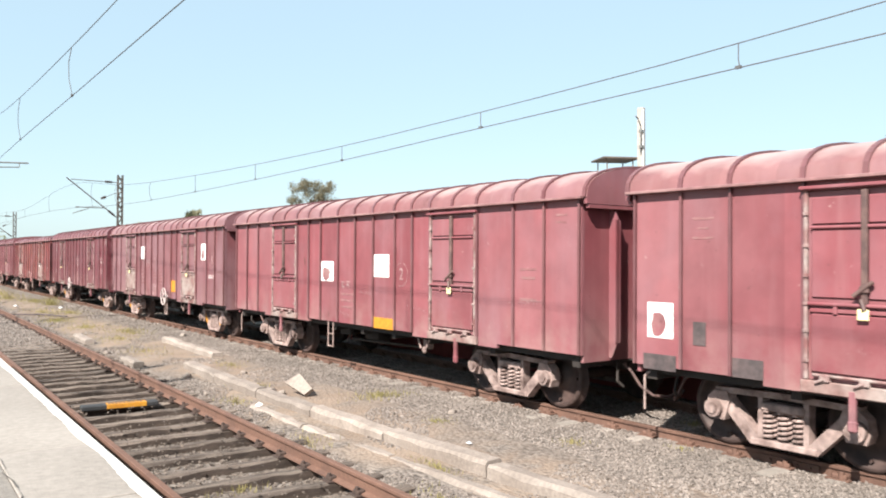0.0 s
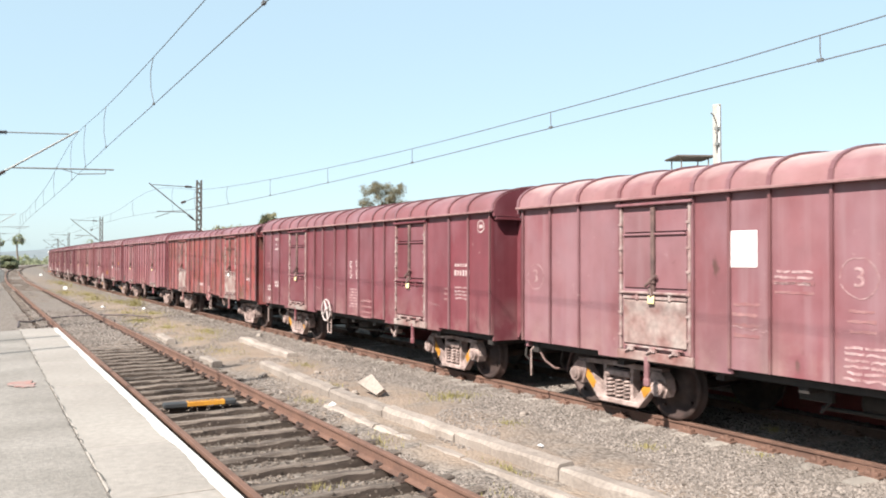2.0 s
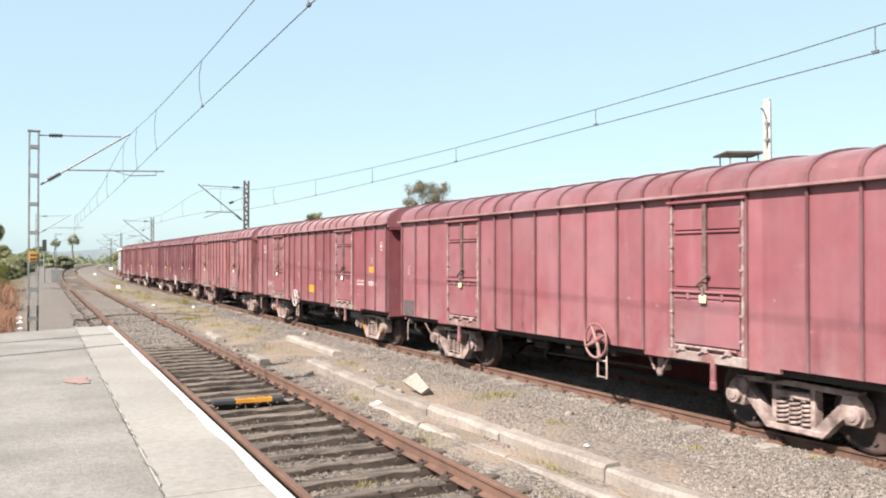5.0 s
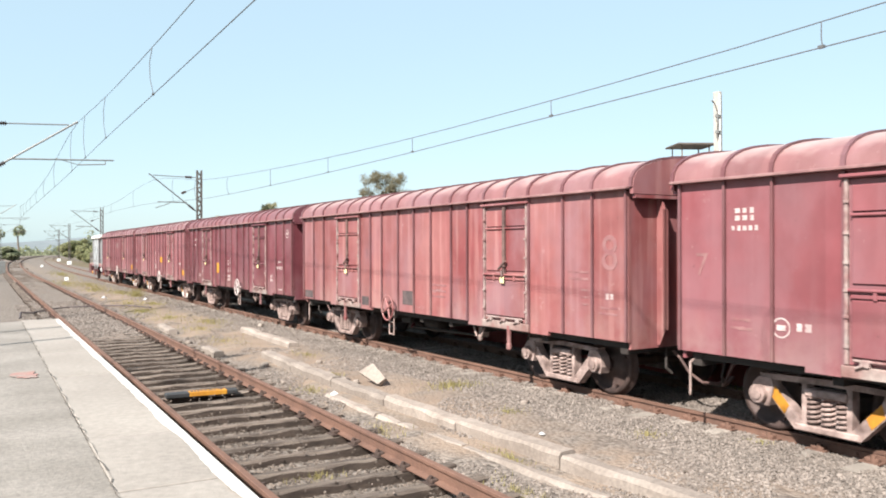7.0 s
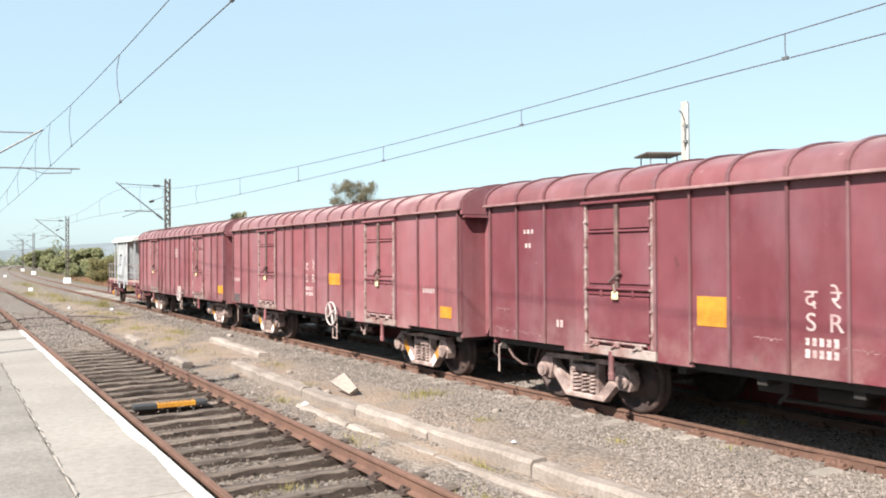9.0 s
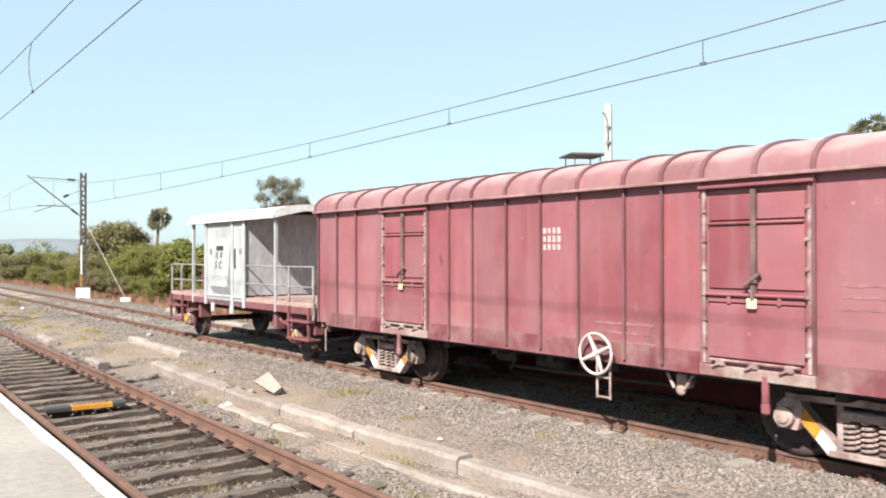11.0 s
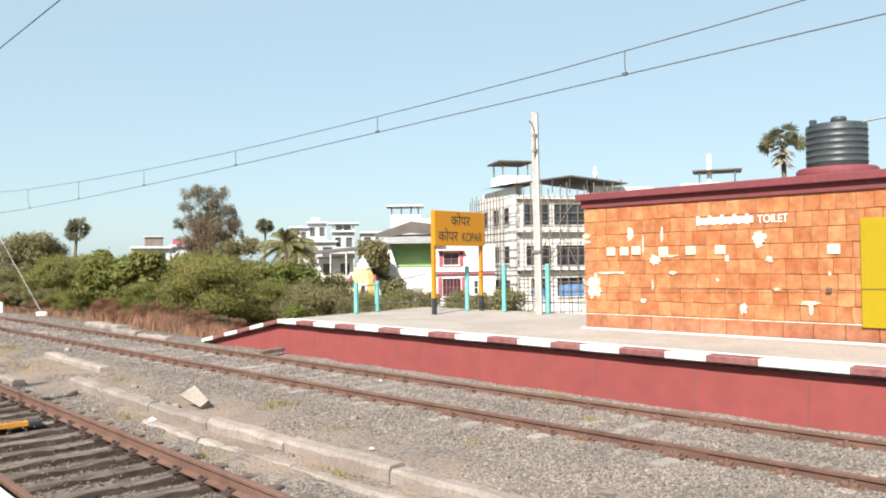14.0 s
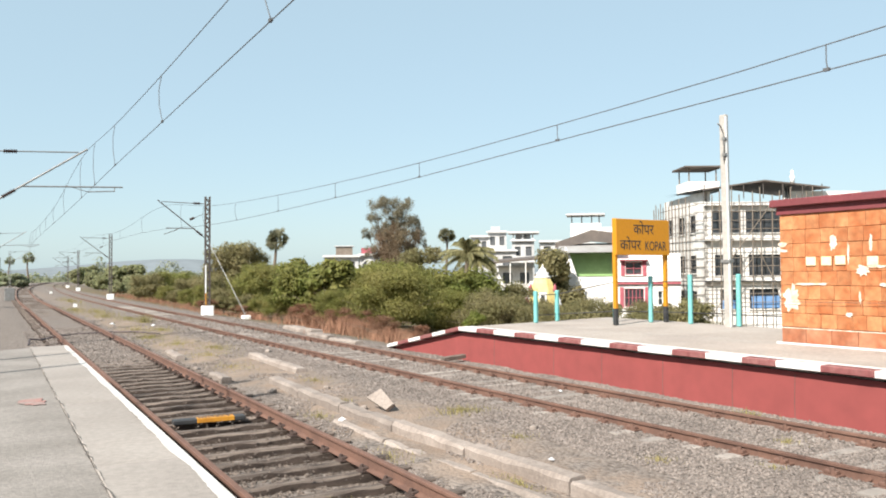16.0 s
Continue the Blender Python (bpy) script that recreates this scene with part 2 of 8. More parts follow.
SILVER = mat("silver_paint", (0.365, 0.372, 0.385), (0.265, 0.262, 0.265), 0.5, 0.1, s1=1.6, s2=9, amount=0.6, stretch=(1.5, 1.5, 0.5))
RAIL_GREY = mat("worn_grey_rail", (0.30, 0.285, 0.28), (0.17, 0.13, 0.125), 0.6, 0.2, s1=5, amount=0.7)
WHITE = mat("white_paint", (0.80, 0.80, 0.78), (0.62, 0.60, 0.56), 0.6, s1=2.0, amount=0.35)
DECK = mat("dusty_deck_planks", (0.33, 0.225, 0.20), (0.22, 0.13, 0.115), 0.9, s1=3, s2=14, amount=0.6, stretch=(4, 0.6, 1))
VAN_RED = mat("van_frame_red", (0.165, 0.060, 0.066), (0.10, 0.038, 0.04), 0.7, s1=4)
RAIL_SIDE = mat("rail_rust", (0.148, 0.080, 0.058), (0.085, 0.047, 0.036), 0.85, s1=3, s2=20)
RAIL_HEAD = mat("rail_head", (0.058, 0.058, 0.062), (0.098, 0.082, 0.076), 0.42, 0.35, s1=2, stretch=(6, 0.4, 1))
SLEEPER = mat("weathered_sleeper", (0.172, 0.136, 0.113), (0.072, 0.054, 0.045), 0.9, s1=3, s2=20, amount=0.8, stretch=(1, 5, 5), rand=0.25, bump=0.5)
SLEEPER_FLANK = mat("dark_sleeper_side", (0.042, 0.030, 0.024), (0.085, 0.062, 0.050), 0.85, s1=4, s2=24, amount=0.7, stretch=(1, 1, 4), bump=0.5)
SPIKE = mat("spike_iron", (0.050, 0.034, 0.029), (0.08, 0.05, 0.04), 0.8, s1=8)
LETTER = mat("worn_letter_paint", (0.36, 0.27, 0.265), (0.22, 0.11, 0.11), 0.7, s1=9, amount=0.7)
BALLAST_DIRTY = mat("dirty_ballast", (0.135, 0.108, 0.091), (0.080, 0.063, 0.053), 0.95, s1=0.9, s2=20, amount=0.6, island=0.4, bump=0.3)
STONE = mat("ballast_stone", (0.194, 0.162, 0.143), (0.136, 0.113, 0.100), 0.9, s1=0.7, s2=20, amount=0.5, island=0.36, bump=0.3)
CONCRETE = mat("concrete_slab", (0.270, 0.238, 0.213), (0.212, 0.184, 0.163), 0.9, s1=0.8, s2=18, bump=0.25, rand=0.05)
CONC_PALE = mat("pale_dusty_concrete", (0.330, 0.285, 0.250), (0.258, 0.215, 0.187), 0.92, s1=0.9, s2=16, amount=0.6, bump=0.3)
CRACK = mat("crack_dirt", (0.115, 0.10, 0.088), (0.06, 0.052, 0.046), 0.95, s1=3)
CONC_ROUGH = mat("rough_concrete", (0.225, 0.200, 0.180), (0.165, 0.145, 0.128), 0.92, s1=1.4, s2=24, amount=0.7, bump=0.4)
KERB = mat("kerb_concrete", (0.270, 0.227, 0.198), (0.175, 0.142, 0.121), 0.9, s1=2.0, s2=25, amount=0.7, bump=0.4, rand=0.12)
EDGE_WHITE = mat("platform_edge_whitewash", (0.52, 0.50, 0.475), (0.31, 0.285, 0.26), 0.85, s1=5, s2=25, amount=0.55, bump=0.3)
COPE_RED = mat("coping_red", (0.17, 0.050, 0.050), (0.25, 0.115, 0.105), 0.8, s1=5, amount=0.6)
COPE_WHITE = mat("coping_white", (0.66, 0.65, 0.63), (0.42, 0.36, 0.34), 0.8, s1=5, amount=0.4)
WALL_RED = mat("platform_wall_red", (0.226, 0.051, 0.047), (0.196, 0.046, 0.043), 0.85, s1=0.35, s2=3, amount=0.35, bump=0.08)
FASCIA = mat("fascia_red", (0.165, 0.036, 0.042), (0.12, 0.035, 0.037), 0.75, s1=2)
SKIRT = mat("skirting_tile", (0.30, 0.098, 0.045), (0.36, 0.16, 0.09), 0.5, s1=3, s2=9, amount=0.8, bump=0.05, rand=0.2)
LIME = mat("flaking_limewash", (0.66, 0.59, 0.51), (0.52, 0.33, 0.21), 0.85, s1=7, s2=30, amount=0.7)
TILE = mat("orange_wall_tile", (0.318, 0.100, 0.035), (0.405, 0.185, 0.082), 0.45, s1=2.6, s2=11, amount=0.85, bump=0.05, rand=0.12, spec=0.4)
GROUT = mat("tile_grout", (0.33, 0.125, 0.058), (0.42, 0.21, 0.11), 0.9, s1=4)
SIGN = mat("sign_yellow", (0.46, 0.195, 0.008), (0.42, 0.17, 0.008), 0.5, s1=2, amount=0.2, bump=0.0)
PANEL_YEL = mat("panel_yellow", (0.30, 0.215, 0.0), (0.275, 0.19, 0.0), 0.5, s1=2, amount=0.15, bump=0.0)
TEAL = mat("teal_paint", (0.12, 0.36, 0.35), (0.18, 0.40, 0.38), 0.6, s1=5)
CEMENT_POLE = mat("cement_pole", (0.38, 0.355, 0.325), (0.27, 0.25, 0.225), 0.9, s1=2)
GALV = mat("galvanised_steel", (0.26, 0.26, 0.255), (0.17, 0.16, 0.15), 0.5, 0.5, s1=5)
MAST_DARK = mat("mast_weathered_steel", (0.085, 0.072, 0.066), (0.13, 0.11, 0.095), 0.7, 0.3, s1=5)
COPPER = mat("wire_copper", (0.11, 0.115, 0.12), (0.085, 0.085, 0.09), 0.7, 0.2, bump=0)
INSUL = mat("insulator_brown", (0.05, 0.03, 0.025), (0.03, 0.02, 0.02), 0.3)
TANK = mat("tank_black_plastic", (0.034, 0.044, 0.047), (0.058, 0.068, 0.068), 0.45, s1=2)
WASH = mat("whitewashed_wall", (0.74, 0.72, 0.70), (0.47, 0.44, 0.41), 0.85, s1=0.35, s2=2.5, amount=0.45, bump=0.05)
WASH_DIRTY = mat("stained_wall", (0.74, 0.71, 0.67), (0.44, 0.40, 0.37), 0.9, s1=0.5, s2=3, amount=0.5, bump=0.05)
FAR_GLASS = mat("distant_window", (0.06, 0.065, 0.07), (0.10, 0.10, 0.105), 0.4, bump=0)
FAR_LEDGE = mat("distant_ledge", (0.52, 0.51, 0.50), (0.40, 0.39, 0.38), 0.9, s1=0.3, s2=2, bump=0)
FAR_WALL = mat("distant_wall", (0.45, 0.44, 0.435), (0.31, 0.30, 0.295), 0.9, s1=0.15, s2=1.0, bump=0)
PINK = mat("pink_trim", (0.34, 0.085, 0.105), (0.26, 0.07, 0.085), 0.8)
GREEN_WALL = mat("green_plaster", (0.20, 0.31, 0.13), (0.15, 0.24, 0.09), 0.85, s1=0.8)
SHEET = mat("dark_roof_sheet", (0.085, 0.070, 0.062), (0.15, 0.12, 0.10), 0.8, s1=0.8, stretch=(1, 6, 1))
SHEET_GREY = mat("grey_roof_sheet", (0.30, 0.29, 0.28), (0.20, 0.18, 0.17), 0.8, s1=0.8)
BAMBOO = mat("scaffold_pole", (0.19, 0.155, 0.125), (0.12, 0.10, 0.08), 0.9, s1=3)
GLASS_DARK = mat("window_glass", (0.03, 0.035, 0.04), (0.05, 0.05, 0.055), 0.15, spec=0.6, bump=0)
BLUE_SHEET = mat("blue_sheet", (0.11, 0.22, 0.42), (0.17, 0.30, 0.50), 0.7, s1=2)
TEMPLE_Y = mat("temple_yellow", (0.60, 0.49, 0.21), (0.48, 0.37, 0.13), 0.8, s1=2)
BARK = mat("bark", (0.16, 0.125, 0.095), (0.10, 0.08, 0.06), 0.95, s1=4, stretch=(4, 4, 0.6), bump=0.5, bs=20)
LEAVES = {}


def leafy(m):
    """Light that passes through thin leaves."""
    N, L = m.node_tree.nodes, m.node_tree.links
    p = N["Principled BSDF"]
    tr = N.new("ShaderNodeBsdfTranslucent")
    L.new(p.inputs["Base Color"].links[0].from_socket, tr.inputs["Color"])
    mx = N.new("ShaderNodeMixShader")
    mx.inputs[0].default_value = 0.58
    L.new(p.outputs[0], mx.inputs[1])
    L.new(tr.outputs[0], mx.inputs[2])
    L.new(mx.outputs[0], N["Material Output"].inputs["Surface"])
    return m


# "haze" and "far" have the pale aerial haze mixed into the leaf colour
for key, c1, c2 in (("broad", (0.165, 0.190, 0.045), (0.250, 0.230, 0.075)), ("fine", (0.195, 0.200, 0.055), (0.275, 0.242, 0.085)),
                    ("dull", (0.210, 0.192, 0.085), (0.275, 0.232, 0.120)), ("brown", (0.270, 0.192, 0.130), (0.250, 0.205, 0.125)), ("dry", (0.262, 0.132, 0.080), (0.30, 0.18, 0.115)),
                    ("bright", (0.180, 0.215, 0.050), (0.25, 0.25, 0.07)), ("palm", (0.215, 0.205, 0.095), (0.300, 0.265, 0.135)), ("toddy", (0.145, 0.145, 0.085), (0.200, 0.185, 0.115)),
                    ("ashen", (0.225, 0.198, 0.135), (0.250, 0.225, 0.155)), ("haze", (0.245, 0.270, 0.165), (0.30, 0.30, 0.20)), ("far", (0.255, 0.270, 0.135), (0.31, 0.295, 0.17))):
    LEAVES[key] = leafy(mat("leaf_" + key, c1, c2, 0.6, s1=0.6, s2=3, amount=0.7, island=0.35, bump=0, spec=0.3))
DRY = mat("dry_grass", (0.225, 0.108, 0.066), (0.285, 0.165, 0.105), 0.9, s1=0.5, s2=3, amount=0.7, island=0.35, bump=0)
GRASS = mat("green_grass", (0.185, 0.165, 0.060), (0.290, 0.225, 0.115), 0.9, s1=0.7, island=0.35, bump=0)
# distance haze is put into the hills' blue-grey base colour
HILL = mat("hazy_hill", (0.165, 0.185, 0.200), (0.145, 0.165, 0.172), 1.0, s1=0.004, s2=0.02, bump=0, spec=0.0)
PLASTIC_BAG = mat("litter", (0.55, 0.55, 0.55), (0.5, 0.5, 0.52), 0.6, s1=5)


def ground_mat():
    """Ballast, bare dirt and scrub soil, laid out across the line by place."""
    m = bpy.data.materials.new("ground_gravel_and_soil")
    m.use_nodes = True
    nt = m.node_tree
    N, L = nt.nodes, nt.links
    p = N["Principled BSDF"]
    p.inputs["Roughness"].default_value = 0.95
    p.inputs["Specular IOR Level"].default_value = 0.2
    g = N.new("ShaderNodeNewGeometry")

    def noise_tex(scale, detail=5):
        n = N.new("ShaderNodeTexNoise")
        n.inputs["Scale"].default_value, n.inputs["Detail"].default_value = scale, detail
        L.new(g.outputs["Position"], n.inputs["Vector"])
        return n.outputs[0]

    def ramp(src, a, b):
        r = N.new("ShaderNodeMapRange")
        r.inputs[1].default_value, r.inputs[2].default_value = a, b
        L.new(src, r.inputs[0])
        return r.outputs[0]

    def mix(fac, a, b):
        x = N.new("ShaderNodeMix")
        x.data_type = "RGBA"
        L.new(fac, x.inputs[0])
        for s, v in ((x.inputs[6], a), (x.inputs[7], b)):
            if isinstance(v, tuple):
                s.default_value = (*v, 1)
            else:
                L.new(v, s)
        return x.outputs[2]

    def math_node(op, a, b):
        x = N.new("ShaderNodeMath")
        x.operation = op
        for s, v in ((x.inputs[0], a), (x.inputs[1], b)):
            if isinstance(v, (int, float)):
                s.default_value = v
            else:
                L.new(v, s)
        return x.outputs[0]

    vo = N.new("ShaderNodeTexVoronoi")
    vo.inputs["Scale"].default_value = 19
    L.new(g.outputs["Position"], vo.inputs["Vector"])
    sep = N.new("ShaderNodeSeparateColor")
    L.new(vo.outputs["Color"], sep.inputs[0])
    ballast = mix(sep.outputs[0], (0.122, 0.102, 0.090), (0.218, 0.184, 0.160))
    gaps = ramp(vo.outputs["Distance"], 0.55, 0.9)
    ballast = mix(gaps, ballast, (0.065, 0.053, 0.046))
    dirt = mix(ramp(noise_tex(1.3), 0.35, 0.65), (0.252, 0.192, 0.150), (0.190, 0.142, 0.110))
    scrub = mix(ramp(noise_tex(0.25), 0.4, 0.6), (0.155, 0.105, 0.068), (0.10, 0.09, 0.045))
    xyz = N.new("ShaderNodeSeparateXYZ")
    L.new(g.outputs["Position"], xyz.inputs[0])
    wob = math_node("MULTIPLY", math_node("SUBTRACT", noise_tex(0.55), 0.5), 2.2)
    x = math_node("ADD", xyz.outputs[0], wob)
    band = math_node("MULTIPLY", ramp(x, 4.5, 5.0), ramp(x, 6.9, 6.0))
    far = ramp(xyz.outputs[1], 40.0, 70.0)
    band = math_node("MULTIPLY", band, math_node("SUBTRACT", 1.0, math_node("MULTIPLY", far, 0.6)))
    col = mix(math_node("MULTIPLY", band, ramp(noise_tex(2.6), 0.30, 0.55)), ballast, dirt)
    side = math_node("MAXIMUM", math_node("MULTIPLY", ramp(x, 11.2, 12.6), ramp(xyz.outputs[1], 300, 120)), ramp(x, -0.8, -2.0))
    col = mix(side, col, scrub)
    col = mix(ramp(math_node("ABSOLUTE", math_node("SUBTRACT", x, 8.0), 0.0), 22.0, 40.0), col, scrub)
    L.new(col, p.inputs["Base Color"])
    b = N.new("ShaderNodeBump")
    b.inputs["Strength"].default_value, b.inputs["Distance"].default_value, b.invert = 0.7, 0.03, True
    L.new(vo.outputs["Distance"], b.inputs["Height"])
    L.new(b.outputs[0], p.inputs["Normal"])
    return m


GROUND = ground_mat()


# ---- mesh tools ----
class Geo:
    """Vertices and faces of one mesh."""

    def __init__(self):
        self.v, self.f, self.s = [], [], []

    def add(self, v, f, smooth=False):
        n = len(self.v)
        self.v += [tuple(p) for p in v]
        self.f += [tuple(n + i for i in q) for q in f]
        self.s += [smooth] * len(f)
        return self

    def box(self, x0, x1, y0, y1, z0, z1, c=0.0, m=None):
        """A box; c: the width of its chamfered edges; m: a pose."""
        if c <= 0:
            v = [(x, y, z) for x in (x0, x1) for y in (y0, y1) for z in (z0, z1)]
            f = [(0, 1, 3, 2), (4, 6, 7, 5), (0, 4, 5, 1), (2, 3, 7, 6), (0, 2, 6, 4), (1, 5, 7, 3)]
        else:
            v, at = [], {}
            for i, sx in enumerate((-1, 1)):
                for j, sy in enumerate((-1, 1)):
                    for k, sz in enumerate((-1, 1)):
                        X, Y, Z = (x0, x1)[i], (y0, y1)[j], (z0, z1)[k]
                        for a in range(3):
                            at[i, j, k, a] = len(v)
                            v.append((X - (a != 0) * sx * c, Y - (a != 1) * sy * c, Z - (a != 2) * sz * c))
            f = []
            for i in (0, 1):
                f.append(tuple(at[i, j, k, 0] for j, k in ((0, 0), (1, 0), (1, 1), (0, 1))[::1 if i else -1]))
                f.append(tuple(at[j, i, k, 1] for j, k in ((0, 0), (0, 1), (1, 1), (1, 0))[::1 if i else -1]))
                f.append(tuple(at[j, k, i, 2] for j, k in ((0, 0), (1, 0), (1, 1), (0, 1))[::1 if i else -1]))
            for j in (0, 1):
                for k in (0, 1):
                    f.append((at[0, j, k, 1], at[1, j, k, 1], at[1, j, k, 2], at[0, j, k, 2])[::1 if j != k else -1])
                    f.append((at[j, 0, k, 2], at[j, 1, k, 2], at[j, 1, k, 0], at[j, 0, k, 0])[::1 if j != k else -1])
                    f.append((at[j, k, 0, 0], at[j, k, 1, 0], at[j, k, 1, 1], at[j, k, 0, 1])[::1 if j != k else -1])
            for i in (0, 1):
                for j in (0, 1):
                    for k in (0, 1):
                        f.append(tuple(at[i, j, k, a] for a in (0, 1, 2))[::1 if (i + j + k) % 2 else -1])
        if m is not None:
            v = [m @ Vector(p) for p in v]
        return self.add(v, f)

    def tube(self, p0, p1, r0, r1=None, n=8, caps=True, smooth=True):
        r1 = r0 if r1 is None else r1
        p0, p1 = Vector(p0), Vector(p1)
        d = (p1 - p0).normalized()
        a = d.orthogonal().normalized()
        b = d.cross(a)
        v = []
        for p, r in ((p0, r0), (p1, r1)):
            v += [p + (a * math.cos(2 * math.pi * i / n) + b * math.sin(2 * math.pi * i / n)) * r for i in range(n)]
        self.add(v, [(i, (i + 1) % n, n + (i + 1) % n, n + i) for i in range(n)], smooth)
        if caps:
            self.add(v[:n], [tuple(range(n))[::-1]])
            self.add(v[n:], [tuple(range(n))])
        return self

    def path(self, pts, r, n=6):
        for a, b in zip(pts, pts[1:]):
            self.tube(a, b, r, n=n)
        return self

    def prism(self, poly, axis, a, b):
        """A flat outline pushed along an axis from a to b."""
        put = {"x": lambda u, w, t: (t, u, w), "y": lambda u, w, t: (u, t, w), "z": lambda u, w, t: (u, w, t)}[axis]
        n = len(poly)
        v = [put(u, w, a) for u, w in poly] + [put(u, w, b) for u, w in poly]
        return self.add(v, [tuple(range(n))[::-1], tuple(range(n, 2 * n))] + [(i, (i + 1) % n, n + (i + 1) % n, n + i) for i in range(n)])

    def lathe(self, prof, n=20, axis="z", at=(0, 0, 0), smooth=True):
        """Radius and height pairs turned about an axis."""
        v = []
        for r, h in prof:
            for i in range(n):
                c, s = r * math.cos(2 * math.pi * i / n), r * math.sin(2 * math.pi * i / n)
                q = {"z": (c, s, h), "x": (h, c, s), "y": (s, h, c)}[axis]
                v.append((q[0] + at[0], q[1] + at[1], q[2] + at[2]))
        f = [(k * n + i, k * n + (i + 1) % n, (k + 1) * n + (i + 1) % n, (k + 1) * n + i) for k in range(len(prof) - 1) for i in range(n)]
        f += [tuple(range(n))[::-1], tuple((len(prof) - 1) * n + i for i in range(n))]
        return self.add(v, f, smooth)

    def mesh(self, name, material=None):
        me = bpy.data.meshes.new(name)
        me.from_pydata(self.v, [], self.f)
        me.polygons.foreach_set("use_smooth", self.s)
        if material:
            me.materials.append(material)
        me.update()
        bm = bmesh.new()
        bm.from_mesh(me)
        bmesh.ops.recalc_face_normals(bm, faces=bm.faces)
        bm.to_mesh(me)
        bm.free()
        return me


def array_mesh(name, verts, faces, material, smooth=False):
    """A large mesh from arrays; every face has the same number of corners."""
    me = bpy.data.meshes.new(name)
    n, k = len(faces), faces.shape[1]
    me.vertices.add(len(verts))
    me.vertices.foreach_set("co", np.asarray(verts, np.float32).ravel())
    me.loops.add(n * k)
    me.loops.foreach_set("vertex_index", np.asarray(faces, np.int32).ravel())
    me.polygons.add(n)
    me.polygons.foreach_set("loop_start", np.arange(0, n * k, k, dtype=np.int32))
    me.polygons.foreach_set("loop_total", np.full(n, k, np.int32))
    me.polygons.foreach_set("use_smooth", np.full(n, smooth))
    me.materials.append(material)
    me.update(calc_edges=True)
    me.validate()
    return me


def thing(name, m, label, category, group="", kind=""):
    """An Empty at a thing's base, which carries its parts."""
    ob = new(name)
    ob.matrix_basis = m
    ob.empty_display_size = 0.2
    return tagged(ob, label, category, group, kind)


def part(name, geo, material, parent, label="", m=None):
    """One mesh under a thing or a part. geo: a Geo or a mesh that alike parts share."""
    me = geo.mesh(name, material) if isinstance(geo, Geo) else geo
    ob = new(name, me)
    ob.parent = parent
    if m is not None:
        ob.matrix_basis = m
    if isinstance(geo, bpy.types.Mesh) and material:
        if not me.materials:
            me.materials.append(material)
        if me.materials[0] != material:
            ob.material_slots[0].link = "OBJECT"
            ob.material_slots[0].material = material
    return tagged(ob, label)


def solo(name, geo, material, label, category, group="", kind="", m=None):
    """A thing that is one mesh."""
    ob = part(name, geo, material, None, "", m)
    return tagged(ob, label, category, group, kind)


def text_mesh(word, size, material, depth=0.002):
    """Letters of the built-in font as a mesh, in the xz plane, facing -y, centred."""
    cu = bpy.data.curves.new("letters", "FONT")
    cu.body, cu.size, cu.extrude, cu.align_x, cu.align_y = word, size, depth, "CENTER", "CENTER"
    ob = bpy.data.objects.new("letters", cu)
    scene.collection.objects.link(ob)
    me = bpy.data.meshes.new_from_object(ob.evaluated_get(bpy.context.evaluated_depsgraph_get()))
    bpy.data.objects.remove(ob)
    me.transform(pose(0, 0, 0, 90, 0, 0))
    me.materials.clear()
    me.materials.append(material)
    return me


def smooth_line(y, ys, xs):
    """A smooth line through knots (cubic between them)."""
    ys, xs = np.asarray(ys, float), np.asarray(xs, float)
    g = np.gradient(xs, ys)
    i = int(np.clip(np.searchsorted(ys, y) - 1, 0, len(ys) - 2))
    h = ys[i + 1] - ys[i]
    t = min(max((y - ys[i]) / h, 0.0), 1.0)
    a, b = xs[i], xs[i + 1]
    return (2 * t**3 - 3 * t**2 + 1) * a + (t**3 - 2 * t**2 + t) * h * g[i] + (3 * t**2 - 2 * t**3) * b + (t**3 - t**2) * h * g[i + 1]


def line_a(y):
    """The middle of the near track."""
    return smooth_line(y, (-80, 0, 60, 85, 115, 145, 175, 215, 260, 330), (2.21, 2.21, 2.2, 2.2, 2.75, 3.6, 4.9, 7.3, 11.2, 19)) + 0.875


def line_b(y):
    """The middle of the train's track."""
    return smooth_line(y, (-80, -30, 0, 8, 15, 25, 45, 80, 100, 120, 140, 160, 180, 215, 260, 330),
                       (12.6, 9.75, 8.48, 8.21, 8.04, 7.89, 7.78, 7.62, 7.85, 8.35, 9.1, 10.0, 11.0, 13.2, 17.0, 24.7)) + 0.875


# ---- ground ----
PROFILE = ((-400, -3), (-60, -2.0), (-14, -0.9), (-3, -0.42), (-1, -0.30), (1.2, -0.25), (1.7, -0.295), (4.2, -0.295), (4.6, -0.21), (4.7, -0.20),
           (5.6, -0.15), (6.5, -0.12), (7.2, -0.115), (7.7, -0.132), (10.1, -0.132), (10.7, -0.13), (11.6, -0.2), (13, -0.35), (18, -0.8),
           (32, -2.2), (60, -2.7), (400, -3))


def ground_z(x, y):
    u = x - (line_a(min(max(y, -60), 320)) - 3.085)
    z = np.interp(u, [p[0] for p in PROFILE], [p[1] for p in PROFILE])
    if 1.8 < u < 4.4 and y > 20.5:
        z += 0.11 * min(1, (y - 20.5) / 4.0)
    near = math.exp(-((u - 6) / 14) ** 2)
    z += 0.035 * noise.noise((x * 0.9, y * 0.9, 0)) * near + 0.3 * (1 - near) * noise.noise((x * 0.06, y * 0.06, 3))
    return z


